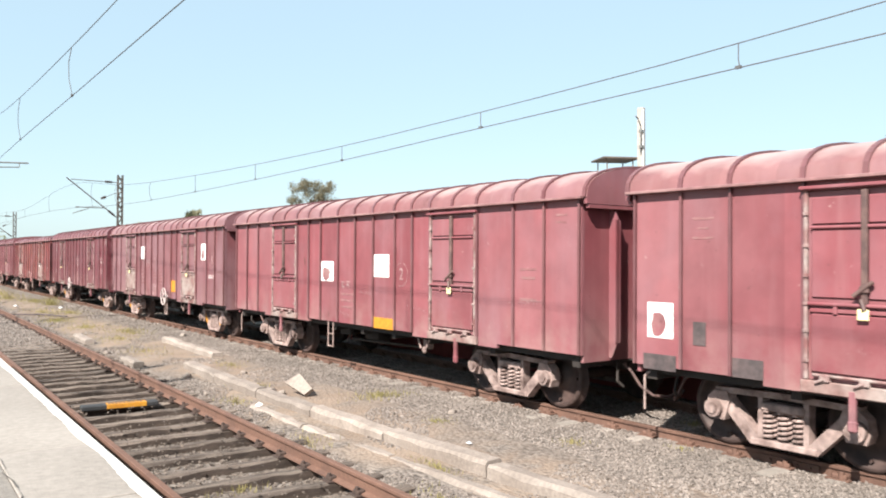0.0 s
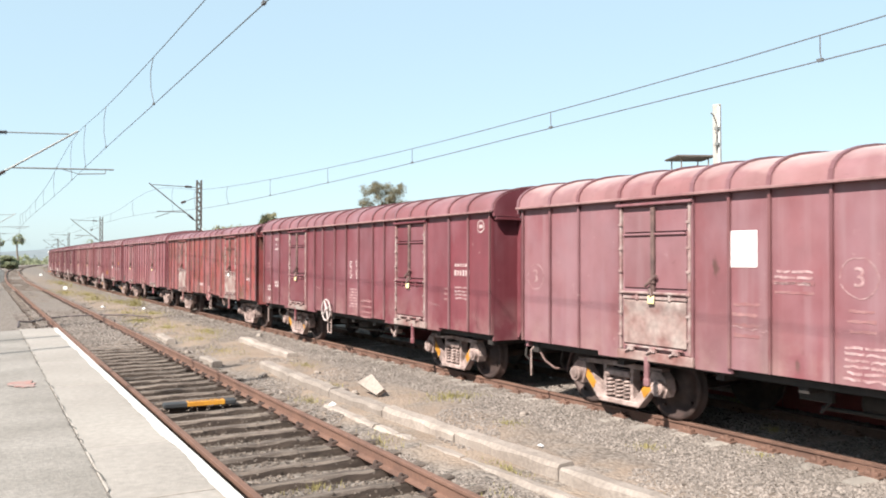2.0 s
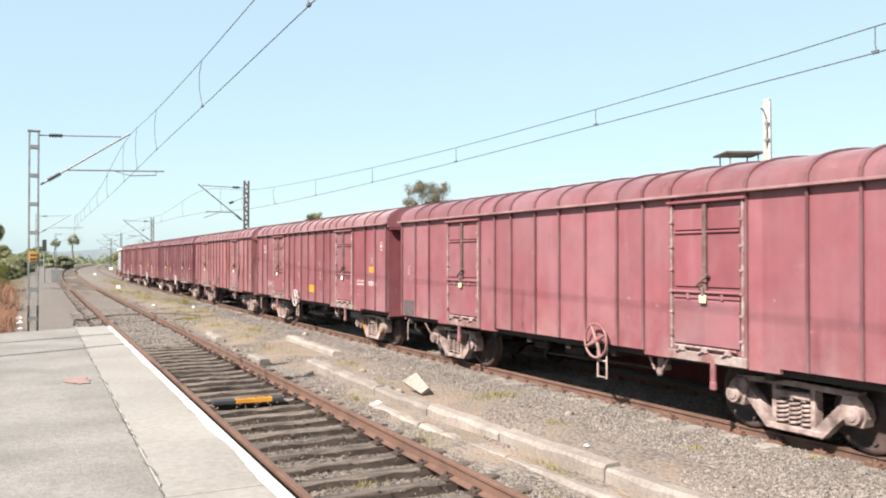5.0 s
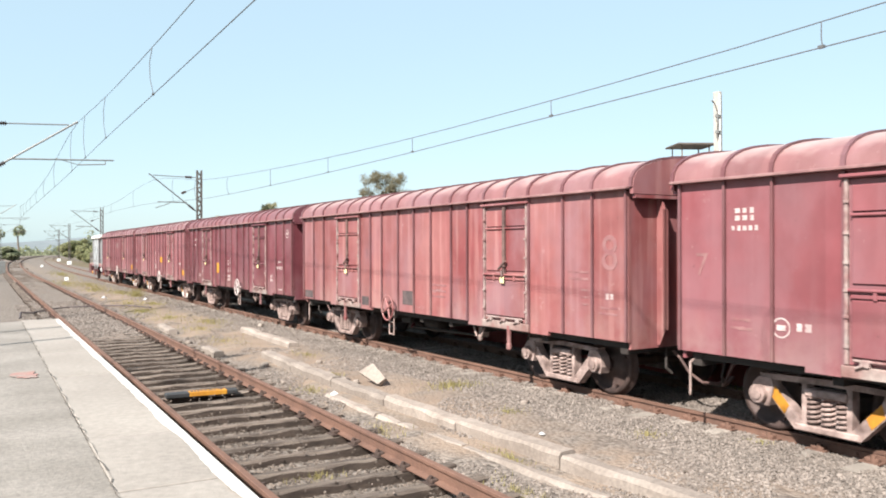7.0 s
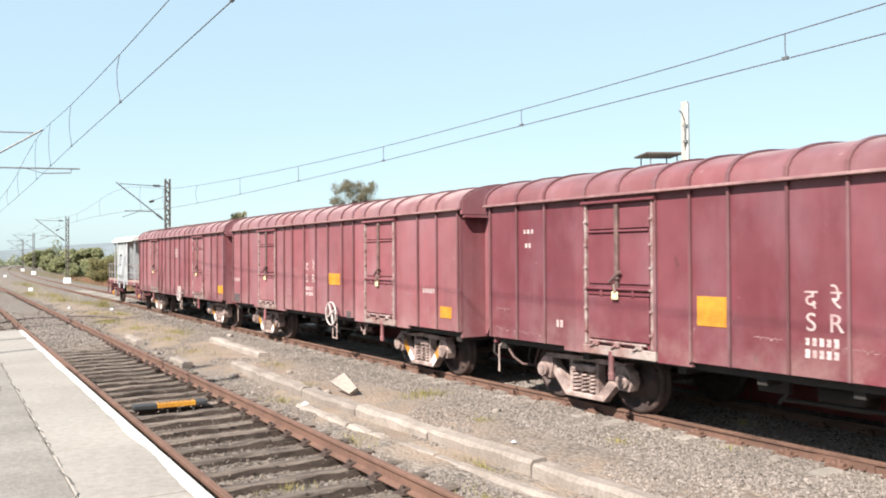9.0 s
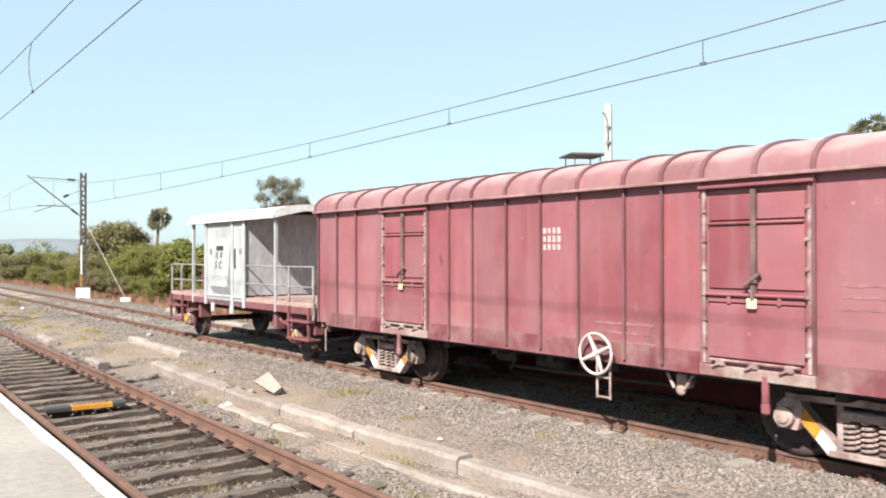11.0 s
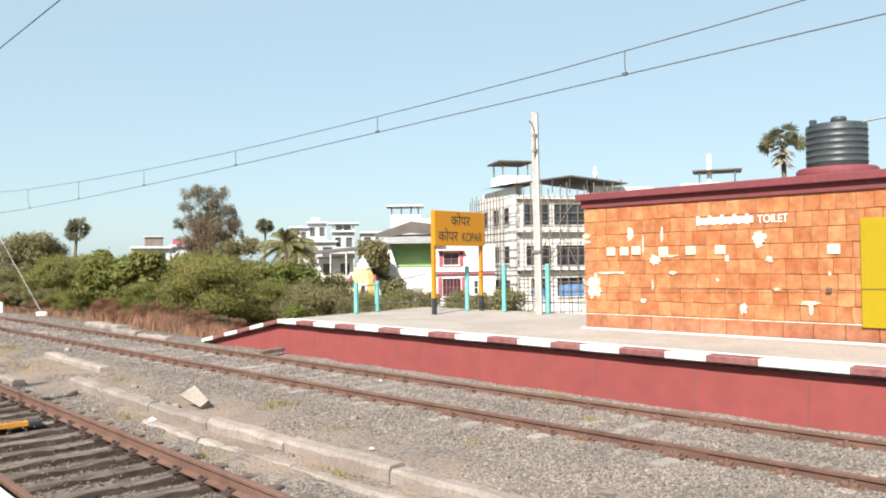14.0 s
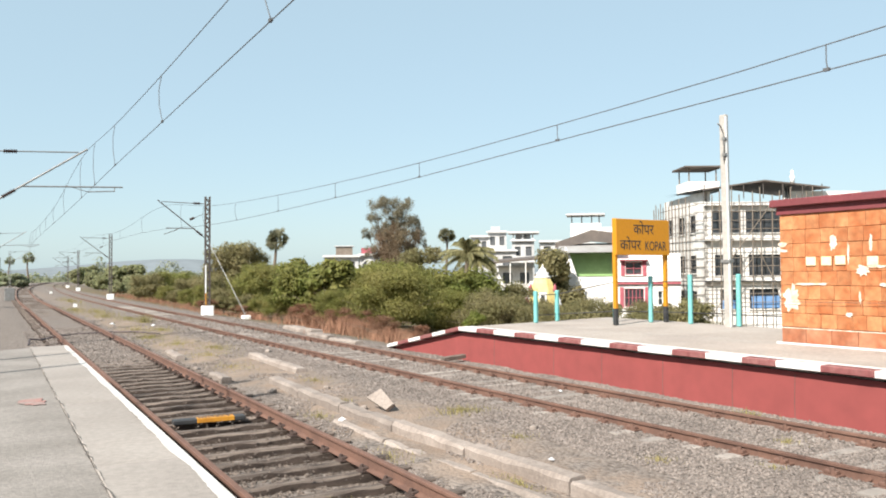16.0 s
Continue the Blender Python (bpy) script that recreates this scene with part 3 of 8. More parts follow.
def grid_steps(fine0, fine1, step, lo, hi, grow):
    v = list(np.arange(fine0, fine1 + 1e-6, step))
    s = step
    while v[-1] < hi:
        s *= grow
        v.append(v[-1] + s)
    s = step
    while v[0] > lo:
        s *= grow
        v.insert(0, v[0] - s)
    return np.array(v)


def build_ground():
    xs = grid_steps(-3, 14, 0.28, -2600, 2600, 1.13)
    ys = grid_steps(1, 42, 0.5, -600, 4200, 1.09)
    v = [(x, y, ground_z(x, y)) for y in ys for x in xs]
    nx, ny = len(xs), len(ys)
    i = np.arange((ny - 1) * nx).reshape(ny - 1, nx)[:, :-1].ravel()
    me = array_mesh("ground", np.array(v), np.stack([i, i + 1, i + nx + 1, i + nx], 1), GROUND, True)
    ob = new("ground", me)
    tagged(ob, "grey ballast, bare dirt and dry scrub ground beside the tracks", "ground", kind="structure")


build_ground()


# ---- tracks ----
def rail_mesh(line, off, y0, y1):
    """A flat-bottomed rail: foot, web and head, bent along the line."""
    prof = [(-0.072, -0.172), (0.072, -0.172), (0.072, -0.158), (0.012, -0.140), (0.012, -0.045), (0.035, -0.036), (0.035, -0.006),
            (0.028, 0.0), (-0.028, 0.0), (-0.035, -0.006), (-0.035, -0.036), (-0.012, -0.045), (-0.012, -0.140), (-0.072, -0.158)]
    ys = list(np.arange(y0, 60, 2.0)) + list(np.arange(60, y1, 4.0))
    g, n = Geo(), len(prof)
    for y in ys:
        x = line(y) + off
        g.v += [(x + a, y, b) for a, b in prof]
    for k in range(len(ys) - 1):
        for i in range(n):
            g.f.append((k * n + i, k * n + (i + 1) % n, (k + 1) * n + (i + 1) % n, (k + 1) * n + i))
            g.s.append(False)
    me = g.mesh("rail", RAIL_SIDE)
    me.materials.append(RAIL_HEAD)
    for p in me.polygons:
        if p.normal.z > 0.35 and p.center.z > -0.02:
            p.material_index = 1
    return me


def fastening(g, x, y):
    """Rail chairs with two spikes on a sleeper."""
    for s in (-1, 1):
        g.box(x + s * 0.085 - 0.045, x + s * 0.085 + 0.045, y - 0.055, y + 0.055, -0.172, -0.120, 0.012)
        g.tube((x + s * 0.12, y - 0.02, -0.17), (x + s * 0.12, y - 0.02, -0.09), 0.022, n=6)
    g.box(x - 0.16, x + 0.16, y - 0.085, y + 0.085, -0.180, -0.166)


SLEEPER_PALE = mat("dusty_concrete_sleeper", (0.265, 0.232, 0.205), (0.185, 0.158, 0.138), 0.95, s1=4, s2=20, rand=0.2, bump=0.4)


def build_track(name, line, label, wood, flank, iron, lift=0.0, broad=1.0):
    tr = thing(name, pose(0, 0, 0), label, "railway track", kind="structure")
    for s in (-0.875, 0.875):
        part("rail", rail_mesh(line, s, -40, 320), None, tr, "rust-brown steel rail with a worn head")
    base = []
    for k in range(5):
        g = Geo()
        rnd = random.Random(k)
        n, half = 14, 1.38 + rnd.random() * 0.04
        for i in range(n + 1):
            x, e = -half + 2 * half * i / n, rnd.uniform(-0.008, 0.008)
            c = [rnd.uniform(0.008, 0.035) for q in range(2)]
            top = -0.176 - (0.018 * rnd.random() if abs(abs(x) - 0.875) > 0.2 else 0.0)
            g.v += [(x, -0.078 + e, -0.33), (x, 0.078 + e, -0.33), (x, 0.078 + e, top - c[0]), (x, 0.078 + e - c[0], top), (x, -0.078 + e + c[1], top), (x, -0.078 + e, top - c[1])]
        for i in range(n):
            for q in range(6):
                g.f.append((i * 6 + q, i * 6 + (q + 1) % 6, i * 6 + 6 + (q + 1) % 6, i * 6 + 6 + q))
                g.s.append(False)
        g.add(g.v[:6], [(0, 1, 2, 3, 4, 5)])
        g.add(g.v[n * 6 : n * 6 + 6], [(5, 4, 3, 2, 1, 0)])
        plain = len(g.f)
        for s in (-0.875, 0.875):
            fastening(g, s, 0.0)
        base.append((g, plain))
    meshes = []
    for g, plain in base:
        me = g.mesh("sleeper", wood)
        me.materials.append(iron)
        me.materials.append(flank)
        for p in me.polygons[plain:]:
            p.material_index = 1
        # upright faces take the darker flank colour, tops the wood colour
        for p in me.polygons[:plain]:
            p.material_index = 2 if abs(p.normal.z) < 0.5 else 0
        meshes.append(me)
    rnd = random.Random(7)
    y = -3.0
    while y < 64:
        ob = new("sleeper", meshes[rnd.randrange(5)])
        ob.parent = tr
        slope = (line(y + 0.5) - line(y - 0.5))
        ob.matrix_basis = pose(line(y) + rnd.uniform(-0.03, 0.03), y, lift + rnd.uniform(-0.004, 0.0), 0, 0, -math.degrees(slope) + rnd.uniform(-0.8, 0.8)) @ Matrix.Diagonal((1, broad * rnd.uniform(0.95, 1.05), 1, 1))
        y += 0.62 + rnd.uniform(-0.02, 0.02)
    g = Geo()
    while y < 240:
        g.box(line(y) - 1.38, line(y) + 1.38, y - 0.105, y + 0.105, -0.3, -0.176)
        y += 0.62
    tagged(part("far_sleepers", g, wood, tr), kind="stuff")
    return tr


build_track("track_1", line_a, "straight broad-gauge track with rusty rails on weathered sleepers", SLEEPER, SLEEPER_FLANK, SPIKE)
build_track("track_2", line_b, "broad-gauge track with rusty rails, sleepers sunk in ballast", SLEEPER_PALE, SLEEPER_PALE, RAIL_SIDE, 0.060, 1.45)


def joint_bar(line, off, y):
    """Fish plates bolted on both sides of a rail joint."""
    g = Geo()
    for s in (-1, 1):
        g.box(s * 0.024 - 0.012, s * 0.024 + 0.012, -0.34, 0.34, -0.135, -0.045, 0.004)
        for b in (-0.24, -0.09, 0.09, 0.24):
            g.tube((s * 0.03, b, -0.09), (s * 0.062, b, -0.09), 0.02, n=6)
    solo("fish_plate", g, RAIL_SIDE, "rusty bolted fish plates joining two rail ends", "rail joint", m=pose(line(y) + off, y, 0))


joint_bar(line_b, -0.875, 5.0)
joint_bar(line_b, 0.875, 5.6)
joint_bar(line_b, -0.875, 14.6)

# ---- near platform ----
PZ = 0.76
near = thing("platform_near", pose(0, 0, 0), "grey concrete platform with a whitewashed edge", "platform", kind="structure")
g = Geo()
g.prism([(-14, -14), (0.668, -14), (0.668, 17.78), (-0.85, 17.08), (-14, 15.2)], "z", -0.6, PZ - 0.005)
part("platform_body", g, CONC_ROUGH, near, "rough trowelled concrete surface")
g = Geo()
g.box(0.669, 1.14, -14, 17.8, -0.6, 0.55)
part("platform_wall", g, CONC_ROUGH, near)
slab_rnd = random.Random(4)
JOINTS = (-12.2, -9.8, -7.4, -5.0, -2.6, -0.2, 2.3, 4.93, 6.40, 7.41, 9.76, 12.1, 14.4, 16.3, 17.95)
for y, end in zip(JOINTS, JOINTS[1:]):
    g = Geo()
    g.box(0.671 + slab_rnd.uniform(0, 0.008), 1.341, y, end - 0.007, 0.56, PZ + slab_rnd.uniform(-0.003, 0.005), 0.006)
    part("edge_slab", g, CONCRETE, near, "pale smooth concrete edge slab")
# whitewash along the edge, with a ragged inner side
g = Geo()
ys = np.arange(-12, 17.94, 0.05)
for a, b in zip(ys, ys[1:]):
    w0, w1 = (0.080 + 0.035 * noise.noise((0, t * 1.1, 5)) + 0.014 * noise.noise((0, t * 9, 2)) for t in (a, b))
    g.add([(1.342 - w0, a, PZ + 0.008), (1.347, a, PZ + 0.008), (1.347, b, PZ + 0.008), (1.342 - w1, b, PZ + 0.008)], [(0, 1, 2, 3)])
    g.add([(1.347, a, PZ + 0.008), (1.347, a, PZ - 0.09), (1.347, b, PZ - 0.09), (1.347, b, PZ + 0.008)], [(0, 1, 2, 3)])
part("edge_paint", g, EDGE_WHITE, near, "worn white paint along the edge")
# cracks in the slabs
g = Geo()
crk = random.Random(9)
for x0, y0, dx, dy, n in ((0.668, 17.6, 0.0, -0.16, 170), (0.69, 6.4, 0.055, 0.004, 7), (0.86, 7.42, 0.05, 0.004, 8), (0.84, 4.95, 0.05, 0.002, 9)):
    x, y = x0, y0
    for i in range(n):
        a, b = (x0 + dx * (i + 1) + crk.uniform(-0.022, 0.022)), y + dy * crk.uniform(0.6, 1.3)
        w = crk.uniform(0.0004, 0.0065)
        g.add([(x - w, y, PZ + 0.011), (x + w, y, PZ + 0.011), (a + w, b, PZ + 0.011), (a - w, b, PZ + 0.011)], [(0, 1, 2, 3)])
        x, y = a, b
part("crack", g, CRACK, near, "dark cracks between slabs")

v, n = [(0.42, 10.06, PZ + 0.004)], 30
for i in range(n):
    q = 0.75 + 0.5 * noise.noise((2 * math.cos(6.2832 * i / n), 2 * math.sin(6.2832 * i / n), 4.4))
    v.append((0.42 + 0.20 * q * math.cos(6.2832 * i / n), 10.06 + 0.34 * q * math.sin(6.2832 * i / n), PZ + 0.004))
part("stain", Geo().add(v, [(0, 1 + i, 1 + (i + 1) % n) for i in range(n)]), mat("betel_stain", (0.27, 0.145, 0.125), (0.24, 0.185, 0.165), 0.9, s1=5, s2=24, amount=0.8), near, "faint red spit stain")

# ---- opposite platform ----
PX = 10.72
opp = thing("platform_opposite", pose(0, 0, 0), "concrete platform with a red wall and red and white edge", "platform", kind="structure")
BEND, FOOT = 18.08, 22.45  # where the edge begins to slope down, and its foot
g = Geo()
g.prism([(PX + 0.24, -14), (PX + 0.24, BEND), (16.85, 19.2), (17.3, -14)], "z", -0.6, PZ - 0.012)
part("platform_body", g, CONC_PALE, opp, "sunlit concrete platform surface")
g = Geo()
crest = [(t, PZ - 0.165 + 0.012 * noise.noise((t * 1.7, 0, 3)) + 0.014 * noise.noise((t * 11, 0, 8))) for t in np.arange(-14, BEND, 0.12)]
g.prism([(-14, -0.5), (BEND, -0.5), (FOOT, -0.5), (FOOT, -0.08), (BEND, PZ - 0.165), *crest[::-1]], "x", PX + 0.16, PX + 0.235)
part("platform_wall", g, WALL_RED, opp, "dusty red painted wall with a chipped upper edge")
g = Geo()
g.add([(PX + 0.24, BEND, PZ - 0.012), (12.6, 18.4, PZ - 0.02), (12.4, 22.5, -0.15), (PX + 0.24, FOOT, -0.04)], [(0, 1, 2, 3)])
part("ramp", g, CONC_PALE, opp, "sloping concrete ramp")
rnd = random.Random(3)
red_mesh, white_mesh = (Geo().box(0, 0.33, -0.5, 0.5, -0.105, 0, 0.012).mesh("coping_block", m) for m in (COPE_RED, COPE_WHITE))
EDGES = [BEND, 17.20, 16.39, 15.50, 14.72, 13.84, 13.08, 12.19, 11.39, 10.52, 9.75, 8.98, 8.34, 7.55, 6.72, 6.03, 5.24, 4.02] + [3.2 - 0.82 * i for i in range(15)]
for k, (a, b) in enumerate(zip(EDGES, EDGES[1:])):
    part("coping_block", (white_mesh, red_mesh)[k % 2], None, opp,
         m=Matrix.LocRotScale((PX + rnd.uniform(-0.010, 0.010), (a + b) / 2, PZ + rnd.uniform(-0.006, 0.0)), Euler((0, 0, rnd.uniform(-0.006, 0.006))), (1, a - b - 0.004, 1)))
g = Geo()
ys = np.arange(-13.5, BEND, 0.15)
for a, b in zip(ys, ys[1:]):
    w0, w1 = (0.20 + 0.015 * noise.noise((0, t * 2.1, 6)) + 0.010 * noise.noise((0, t * 9, 1)) for t in (a, b))
    g.add([(PX + w0, a, PZ + 0.004), (PX + 0.37, a, PZ + 0.004), (PX + 0.37, b, PZ + 0.004), (PX + w1, b, PZ + 0.004)], [(0, 1, 2, 3)])
part("white_line", g, COPE_WHITE, opp, "white painted line behind the coping blocks")
for y in (16.6, 14.2, 12.6, 10.9, 9.3, 8.1, 6.3, 4.6, 2.9):
    g = Geo().path([(PX + 0.158, y, -0.3), (PX + 0.158, y + 0.01, 0.1), (PX + 0.158, y - 0.008, PZ - 0.20)], 0.0045, 4)
    part("wall_joint", g, CRACK, opp, "thin upright crack in the painted wall")
tilt = math.atan2(PZ + 0.02, FOOT - BEND)
run_up = (FOOT - BEND) / math.cos(tilt) / 6
for k in range(6):
    c = run_up * (k + 0.5)
    part("coping_block", (red_mesh, white_mesh)[k % 2], None, opp,
         m=Matrix.LocRotScale((PX, BEND + 0.01 + c * math.cos(tilt), PZ - c * math.sin(tilt)), Euler((-tilt, 0, 0)), (1, run_up - 0.005, 1)))

# ---- hut with tiled wall on the opposite platform ----
HUT = pose(13.45, 10.30, PZ, 0, 0, 2.6)  # local: -y along the wall, +x into the hut
hut = thing("tiled_hut", HUT, "small platform hut clad in orange tiles with a red fascia", "building")
g = Geo()
g.box(0.02, 3.4, -13.0, -0.02, -0.05, 2.60)
part("wall", g, GROUT, hut, "orange-brown tiled wall with dark grout")
g = Geo()
g.box(-0.13, 3.7, -13.3, 0.12, 2.645, 2.79, 0.015)
part("roof", g, FASCIA, hut, "dark red painted concrete roof edge")
g = Geo()
g.box(-0.03, 3.6, -13.2, 0.03, 2.50, 2.64)
part("roof_soffit", g, FASCIA, hut)
g = Geo()
g.box(-0.06, 0.02, -13.0, 0.06, -0.03, 0.02, 0.005)
part("plinth", g, COPE_WHITE, hut, "pale cement plinth line")
tile_rnd = random.Random(11)
tile_mesh = Geo().box(-0.010, 0.02, 0, 0.264, 0, 0.264, 0.009).mesh("tile", TILE)
for r in range(8):
    z, y = 0.318 + 0.268 * r, -0.02
    while y > -8.2:
        w = tile_rnd.choice((0.25, 0.268, 0.268, 0.268, 0.29, 0.31))
        part("tile", tile_mesh, None, hut,
             m=Matrix.LocRotScale((tile_rnd.uniform(-0.006, 0.005), y - w, z + tile_rnd.uniform(-0.004, 0.004)), Euler((0, tile_rnd.uniform(-0.009, 0.009), tile_rnd.uniform(-0.009, 0.009))), (1, w / 0.268, 1)))
        y -= w
skirt_mesh = Geo().box(-0.016, 0.02, 0, 0.50, 0, 0.262, 0.005).mesh("skirting_tile", SKIRT)
for i in range(17):
    part("skirting_tile", skirt_mesh, None, hut, "wide tile along the foot of the wall", m=pose(tile_rnd.uniform(-0.003, 0.003), -0.03 - 0.51 * (i + 1), 0.026))
part("skirting_line", Geo().box(-0.020, 0.0, -8.6, -0.02, 0.292, 0.310, 0.003), LIME, hut, "pale mortar line above the skirting")
# whitewash patches left where things were torn off the tiles
def blot(parent, name, material, cy, cz, w, h, seed, x=-0.022, label=""):
    r = random.Random(seed)
    n = 40
    rad = [0.78 + 0.45 * noise.noise((2.1 * math.cos(6.2832 * i / n), 2.1 * math.sin(6.2832 * i / n), seed * 3.7)) + r.uniform(-0.13, 0.13) for i in range(n)]
    v = [(x, cy, cz)] + [(x, cy + w / 2 * math.cos(6.2832 * i / n) * q, cz + h / 2 * math.sin(6.2832 * i / n) * q) for i, q in enumerate(rad)]
    v = [(x + 0.004, a[1], a[2]) for a in v] + v
    f = [(n + 1, n + 2 + i, n + 2 + (i + 1) % n) for i in range(n)] + [(1 + i, 1 + (i + 1) % n, n + 2 + (i + 1) % n, n + 2 + i) for i in range(n)]
    return part(name, Geo().add(v, f), material, parent, label)


blot(hut, "whitewash_patch", LIME, -0.28, 0.86, 0.44, 0.66, 1, label="blotch of whitewash on the tiles")
for cy, cz, w, h, sd in ((-0.67, 1.15, 0.80, 0.055, 2), (-1.13, 1.92, 0.16, 0.32, 4), (-1.84, 1.88, 0.08, 0.32, 5), (-1.68, 1.40, 0.26, 0.24, 6), (-1.95, 1.47, 0.5, 0.06, 15),
                         (-3.73, 1.75, 0.30, 0.36, 7), (-3.42, 0.51, 0.16, 0.26, 8), (-4.58, 0.63, 0.36, 0.09, 9), (-4.60, 0.52, 0.09, 0.24, 10), (-1.42, 1.72, 0.05, 0.45, 16),
                         (-0.10, 1.92, 0.26, 0.12, 11), (-0.10, 1.79, 0.22, 0.08, 12), (-2.06, 1.15, 0.20, 0.08, 13), (-1.41, 0.60, 0.16, 0.10, 14), (-3.14, 1.41, 0.10, 0.16, 17),
                         (-4.03, 0.86, 0.18, 0.06, 18), (-4.91, 1.13, 0.08, 0.09, 19), (-1.62, 0.9, 0.05, 0.3, 20), (-2.95, 1.02, 0.07, 0.08, 21), (-3.9, 1.38, 0.14, 0.12, 22)):
    blot(hut, "whitewash_patch", LIME, cy, cz, w, h, sd, -0.028)
cream = mat("cream_tile", (0.62, 0.53, 0.31), (0.66, 0.60, 0.44), 0.4, s1=4, bump=0.02)
cream_mesh = Geo().box(-0.02, 0.0, 0, 0.20, 0, 0.165, 0.006).mesh("pale_tile", cream)
for cy, z in ((-0.68, 1.58), (-0.99, 1.58), (-1.26, 1.59), (-1.86, 1.57), (-2.43, 1.57), (-3.01, 1.57), (-4.98, 1.54)):
    part("pale_tile", cream_mesh, None, hut, "cream replacement tile", m=pose(-0.012, cy - 0.10, z - 0.083))
# dark line across tiles and panel, built as a thin tube with a knot
g = Geo()
g.path([(-0.08, 0.0, 0.80), (-0.075, -2.6, 0.835), (-0.075, -5.2, 0.885), (-0.075, -8.4, 0.92)], 0.004)
g.box(-0.10, -0.06, -4.96, -4.86, 0.85, 0.90, 0.012)
part("cable", g, MAST_DARK, hut, "thin dark line along the wall, built as a cable")
# lettering: one readable word after an unreadable run
part("lettering", text_mesh("TOILET", 0.20, WHITE), None, hut, "white painted lettering", m=pose(-0.026, -3.98, 2.09, 0, 0, -90) @ Matrix.Diagonal((0.82, 1, 1, 1)))
g = Geo()
for i in range(14):
    y0 = -2.56 - i * 0.078
    g.box(-0.030, -0.020, y0 - 0.06, y0, 2.03 + 0.015 * (i % 2), 2.03 + (0.13 if i % 3 else 0.17))
part("lettering_bar", g, WHITE, hut, "white painted line of writing")
g = Geo()
g.box(-0.06, -0.02, -6.10, -5.40, 0.26, 2.03, 0.008)
part("notice_panel", g, PANEL_YEL, hut, "plain bright yellow panel")

# water tank on the hut roof
tank = thing("water_tank", pose(14.9, 5.72, 3.50), "black plastic water tank on a red plinth", "water tank")
g = Geo()
g.lathe([(0.0, 0.0), (0.68, 0.0), (0.68, 0.22), (0.64, 0.26), (0.0, 0.26)], 32)
part("plinth", g, FASCIA, tank, "red painted masonry plinth")
prof = [(0.49, 0.26), (0.505, 0.29)]
for i in range(6):
    z = 0.34 + i * 0.112
    prof += [(0.505, z), (0.517, z + 0.012), (0.517, z + 0.022), (0.505, z + 0.036)]
prof += [(0.507, 1.0), (0.50, 1.03), (0.44, 1.05), (0.20, 1.08), (0.0, 1.085)]
g = Geo()
g.lathe(prof, 32)
part("tank_body", g, TANK, tank)
part("lid", Geo().lathe([(0.13, 1.06), (0.13, 1.14), (0.11, 1.16), (0.0, 1.16)], 16, "z", (-0.15, -0.1, 0)), TANK, tank)
for a in (2.6, 5.7):
    part("lug", Geo().box(-0.05, 0.05, -0.05, 0.05, 1.0, 1.12, 0.01, pose(0.47 * math.cos(a), 0.47 * math.sin(a), 0)), TANK, tank)
g = Geo()
g.path([(0.3, -0.2, 1.08), (0.9, -2.2, 1.36), (1.2, -6, 1.42)], 0.018)
part("pipe", g, GALV, tank, "thin grey pipe")

# ---- station name board ----
board = thing("station_sign", pose(14.42, 16.05, PZ, 0, 0, 4.4), "yellow station name board with black lettering on two posts", "sign")
g = Geo()
g.box(-0.04, 2.06, -0.03, 0.03, 1.86, 2.83, 0.008)
part("panel", g, SIGN, board, "yellow enamelled panel")
for x in (0.02, 2.0):
    g = Geo()
    g.box(x - 0.05, x + 0.05, 0.03, 0.13, 0.0, 2.84, 0.006)
    post = part("post", g, SIGN, board, "yellow steel post with a black foot")
    g = Geo()
    g.box(x - 0.054, x + 0.054, 0.026, 0.134, 0.0, 0.44, 0.006)
    part("post_foot", g, BLACK, post)
part("lettering", text_mesh("\u0915\u094b\u092a\u0930", 0.40, BLACK), None, board, "black Devanagari lettering", m=pose(1.02, -0.034, 2.55))
part("lettering", text_mesh("\u0915\u094b\u092a\u0930", 0.40, BLACK), None, board, "black Devanagari lettering", m=pose(0.50, -0.034, 2.12))
part("lettering", text_mesh("KOPAR", 0.265, BLACK), None, board, "black Latin lettering", m=pose(1.49, -0.034, 2.10) @ Matrix.Diagonal((1, 1, 1.35, 1)))

# ---- lamp pole and fence ----
pole = thing("lamp_pole", pose(16.26, 13.97, PZ), "tall pale cement pole with a cable clamp", "pole")
g = Geo()
m = pose(0, 0, 0, 1.0, -2.4, 8)
g.box(-0.062, 0.062, -0.09, 0.09, -0.1, 5.36, 0.012, m)
part("shaft", g, CEMENT_POLE, pole)
g = Geo()
g.box(-0.085, -0.02, -0.108, -0.088, 0.0, 5.3, 0.003, m)
part("conduit", g, WHITE, pole, "white conduit strip")
g = Geo()
g.path([m @ Vector(p) for p in ((-0.12, -0.05, 4.2), (-0.16, -0.1, 4.55), (-0.17, -0.1, 4.85), (-0.30, -0.1, 5.05), (-0.42, -0.1, 5.1))], 0.018)
for z in (4.3, 4.7):
    g.box(-0.17, -0.06, -0.12, -0.03, z, z + 0.08, 0.01, m)
part("cable", g, GALV, pole, "grey cable hooked over the top")
g = Geo()
g.box(-0.11, 0.11, -0.12, 0.12, 1.62, 1.70, 0.01, m)
part("clamp", g, GALV, pole)

POSTS = ((13.37, 18.25, 0.90), (14.33, 18.52, 0.90), (15.5, 17.35, 1.3), (16.08, 16.53, 1.30), (16.40, 15.37, 1.33), (16.55, 13.9, 1.34), (16.7, 12.3, 1.34),
         (16.85, 10.7, 1.34))
fence = thing("wire_fence", pose(0, 0, 0), "row of teal fence posts strung with dark wires", "fence")
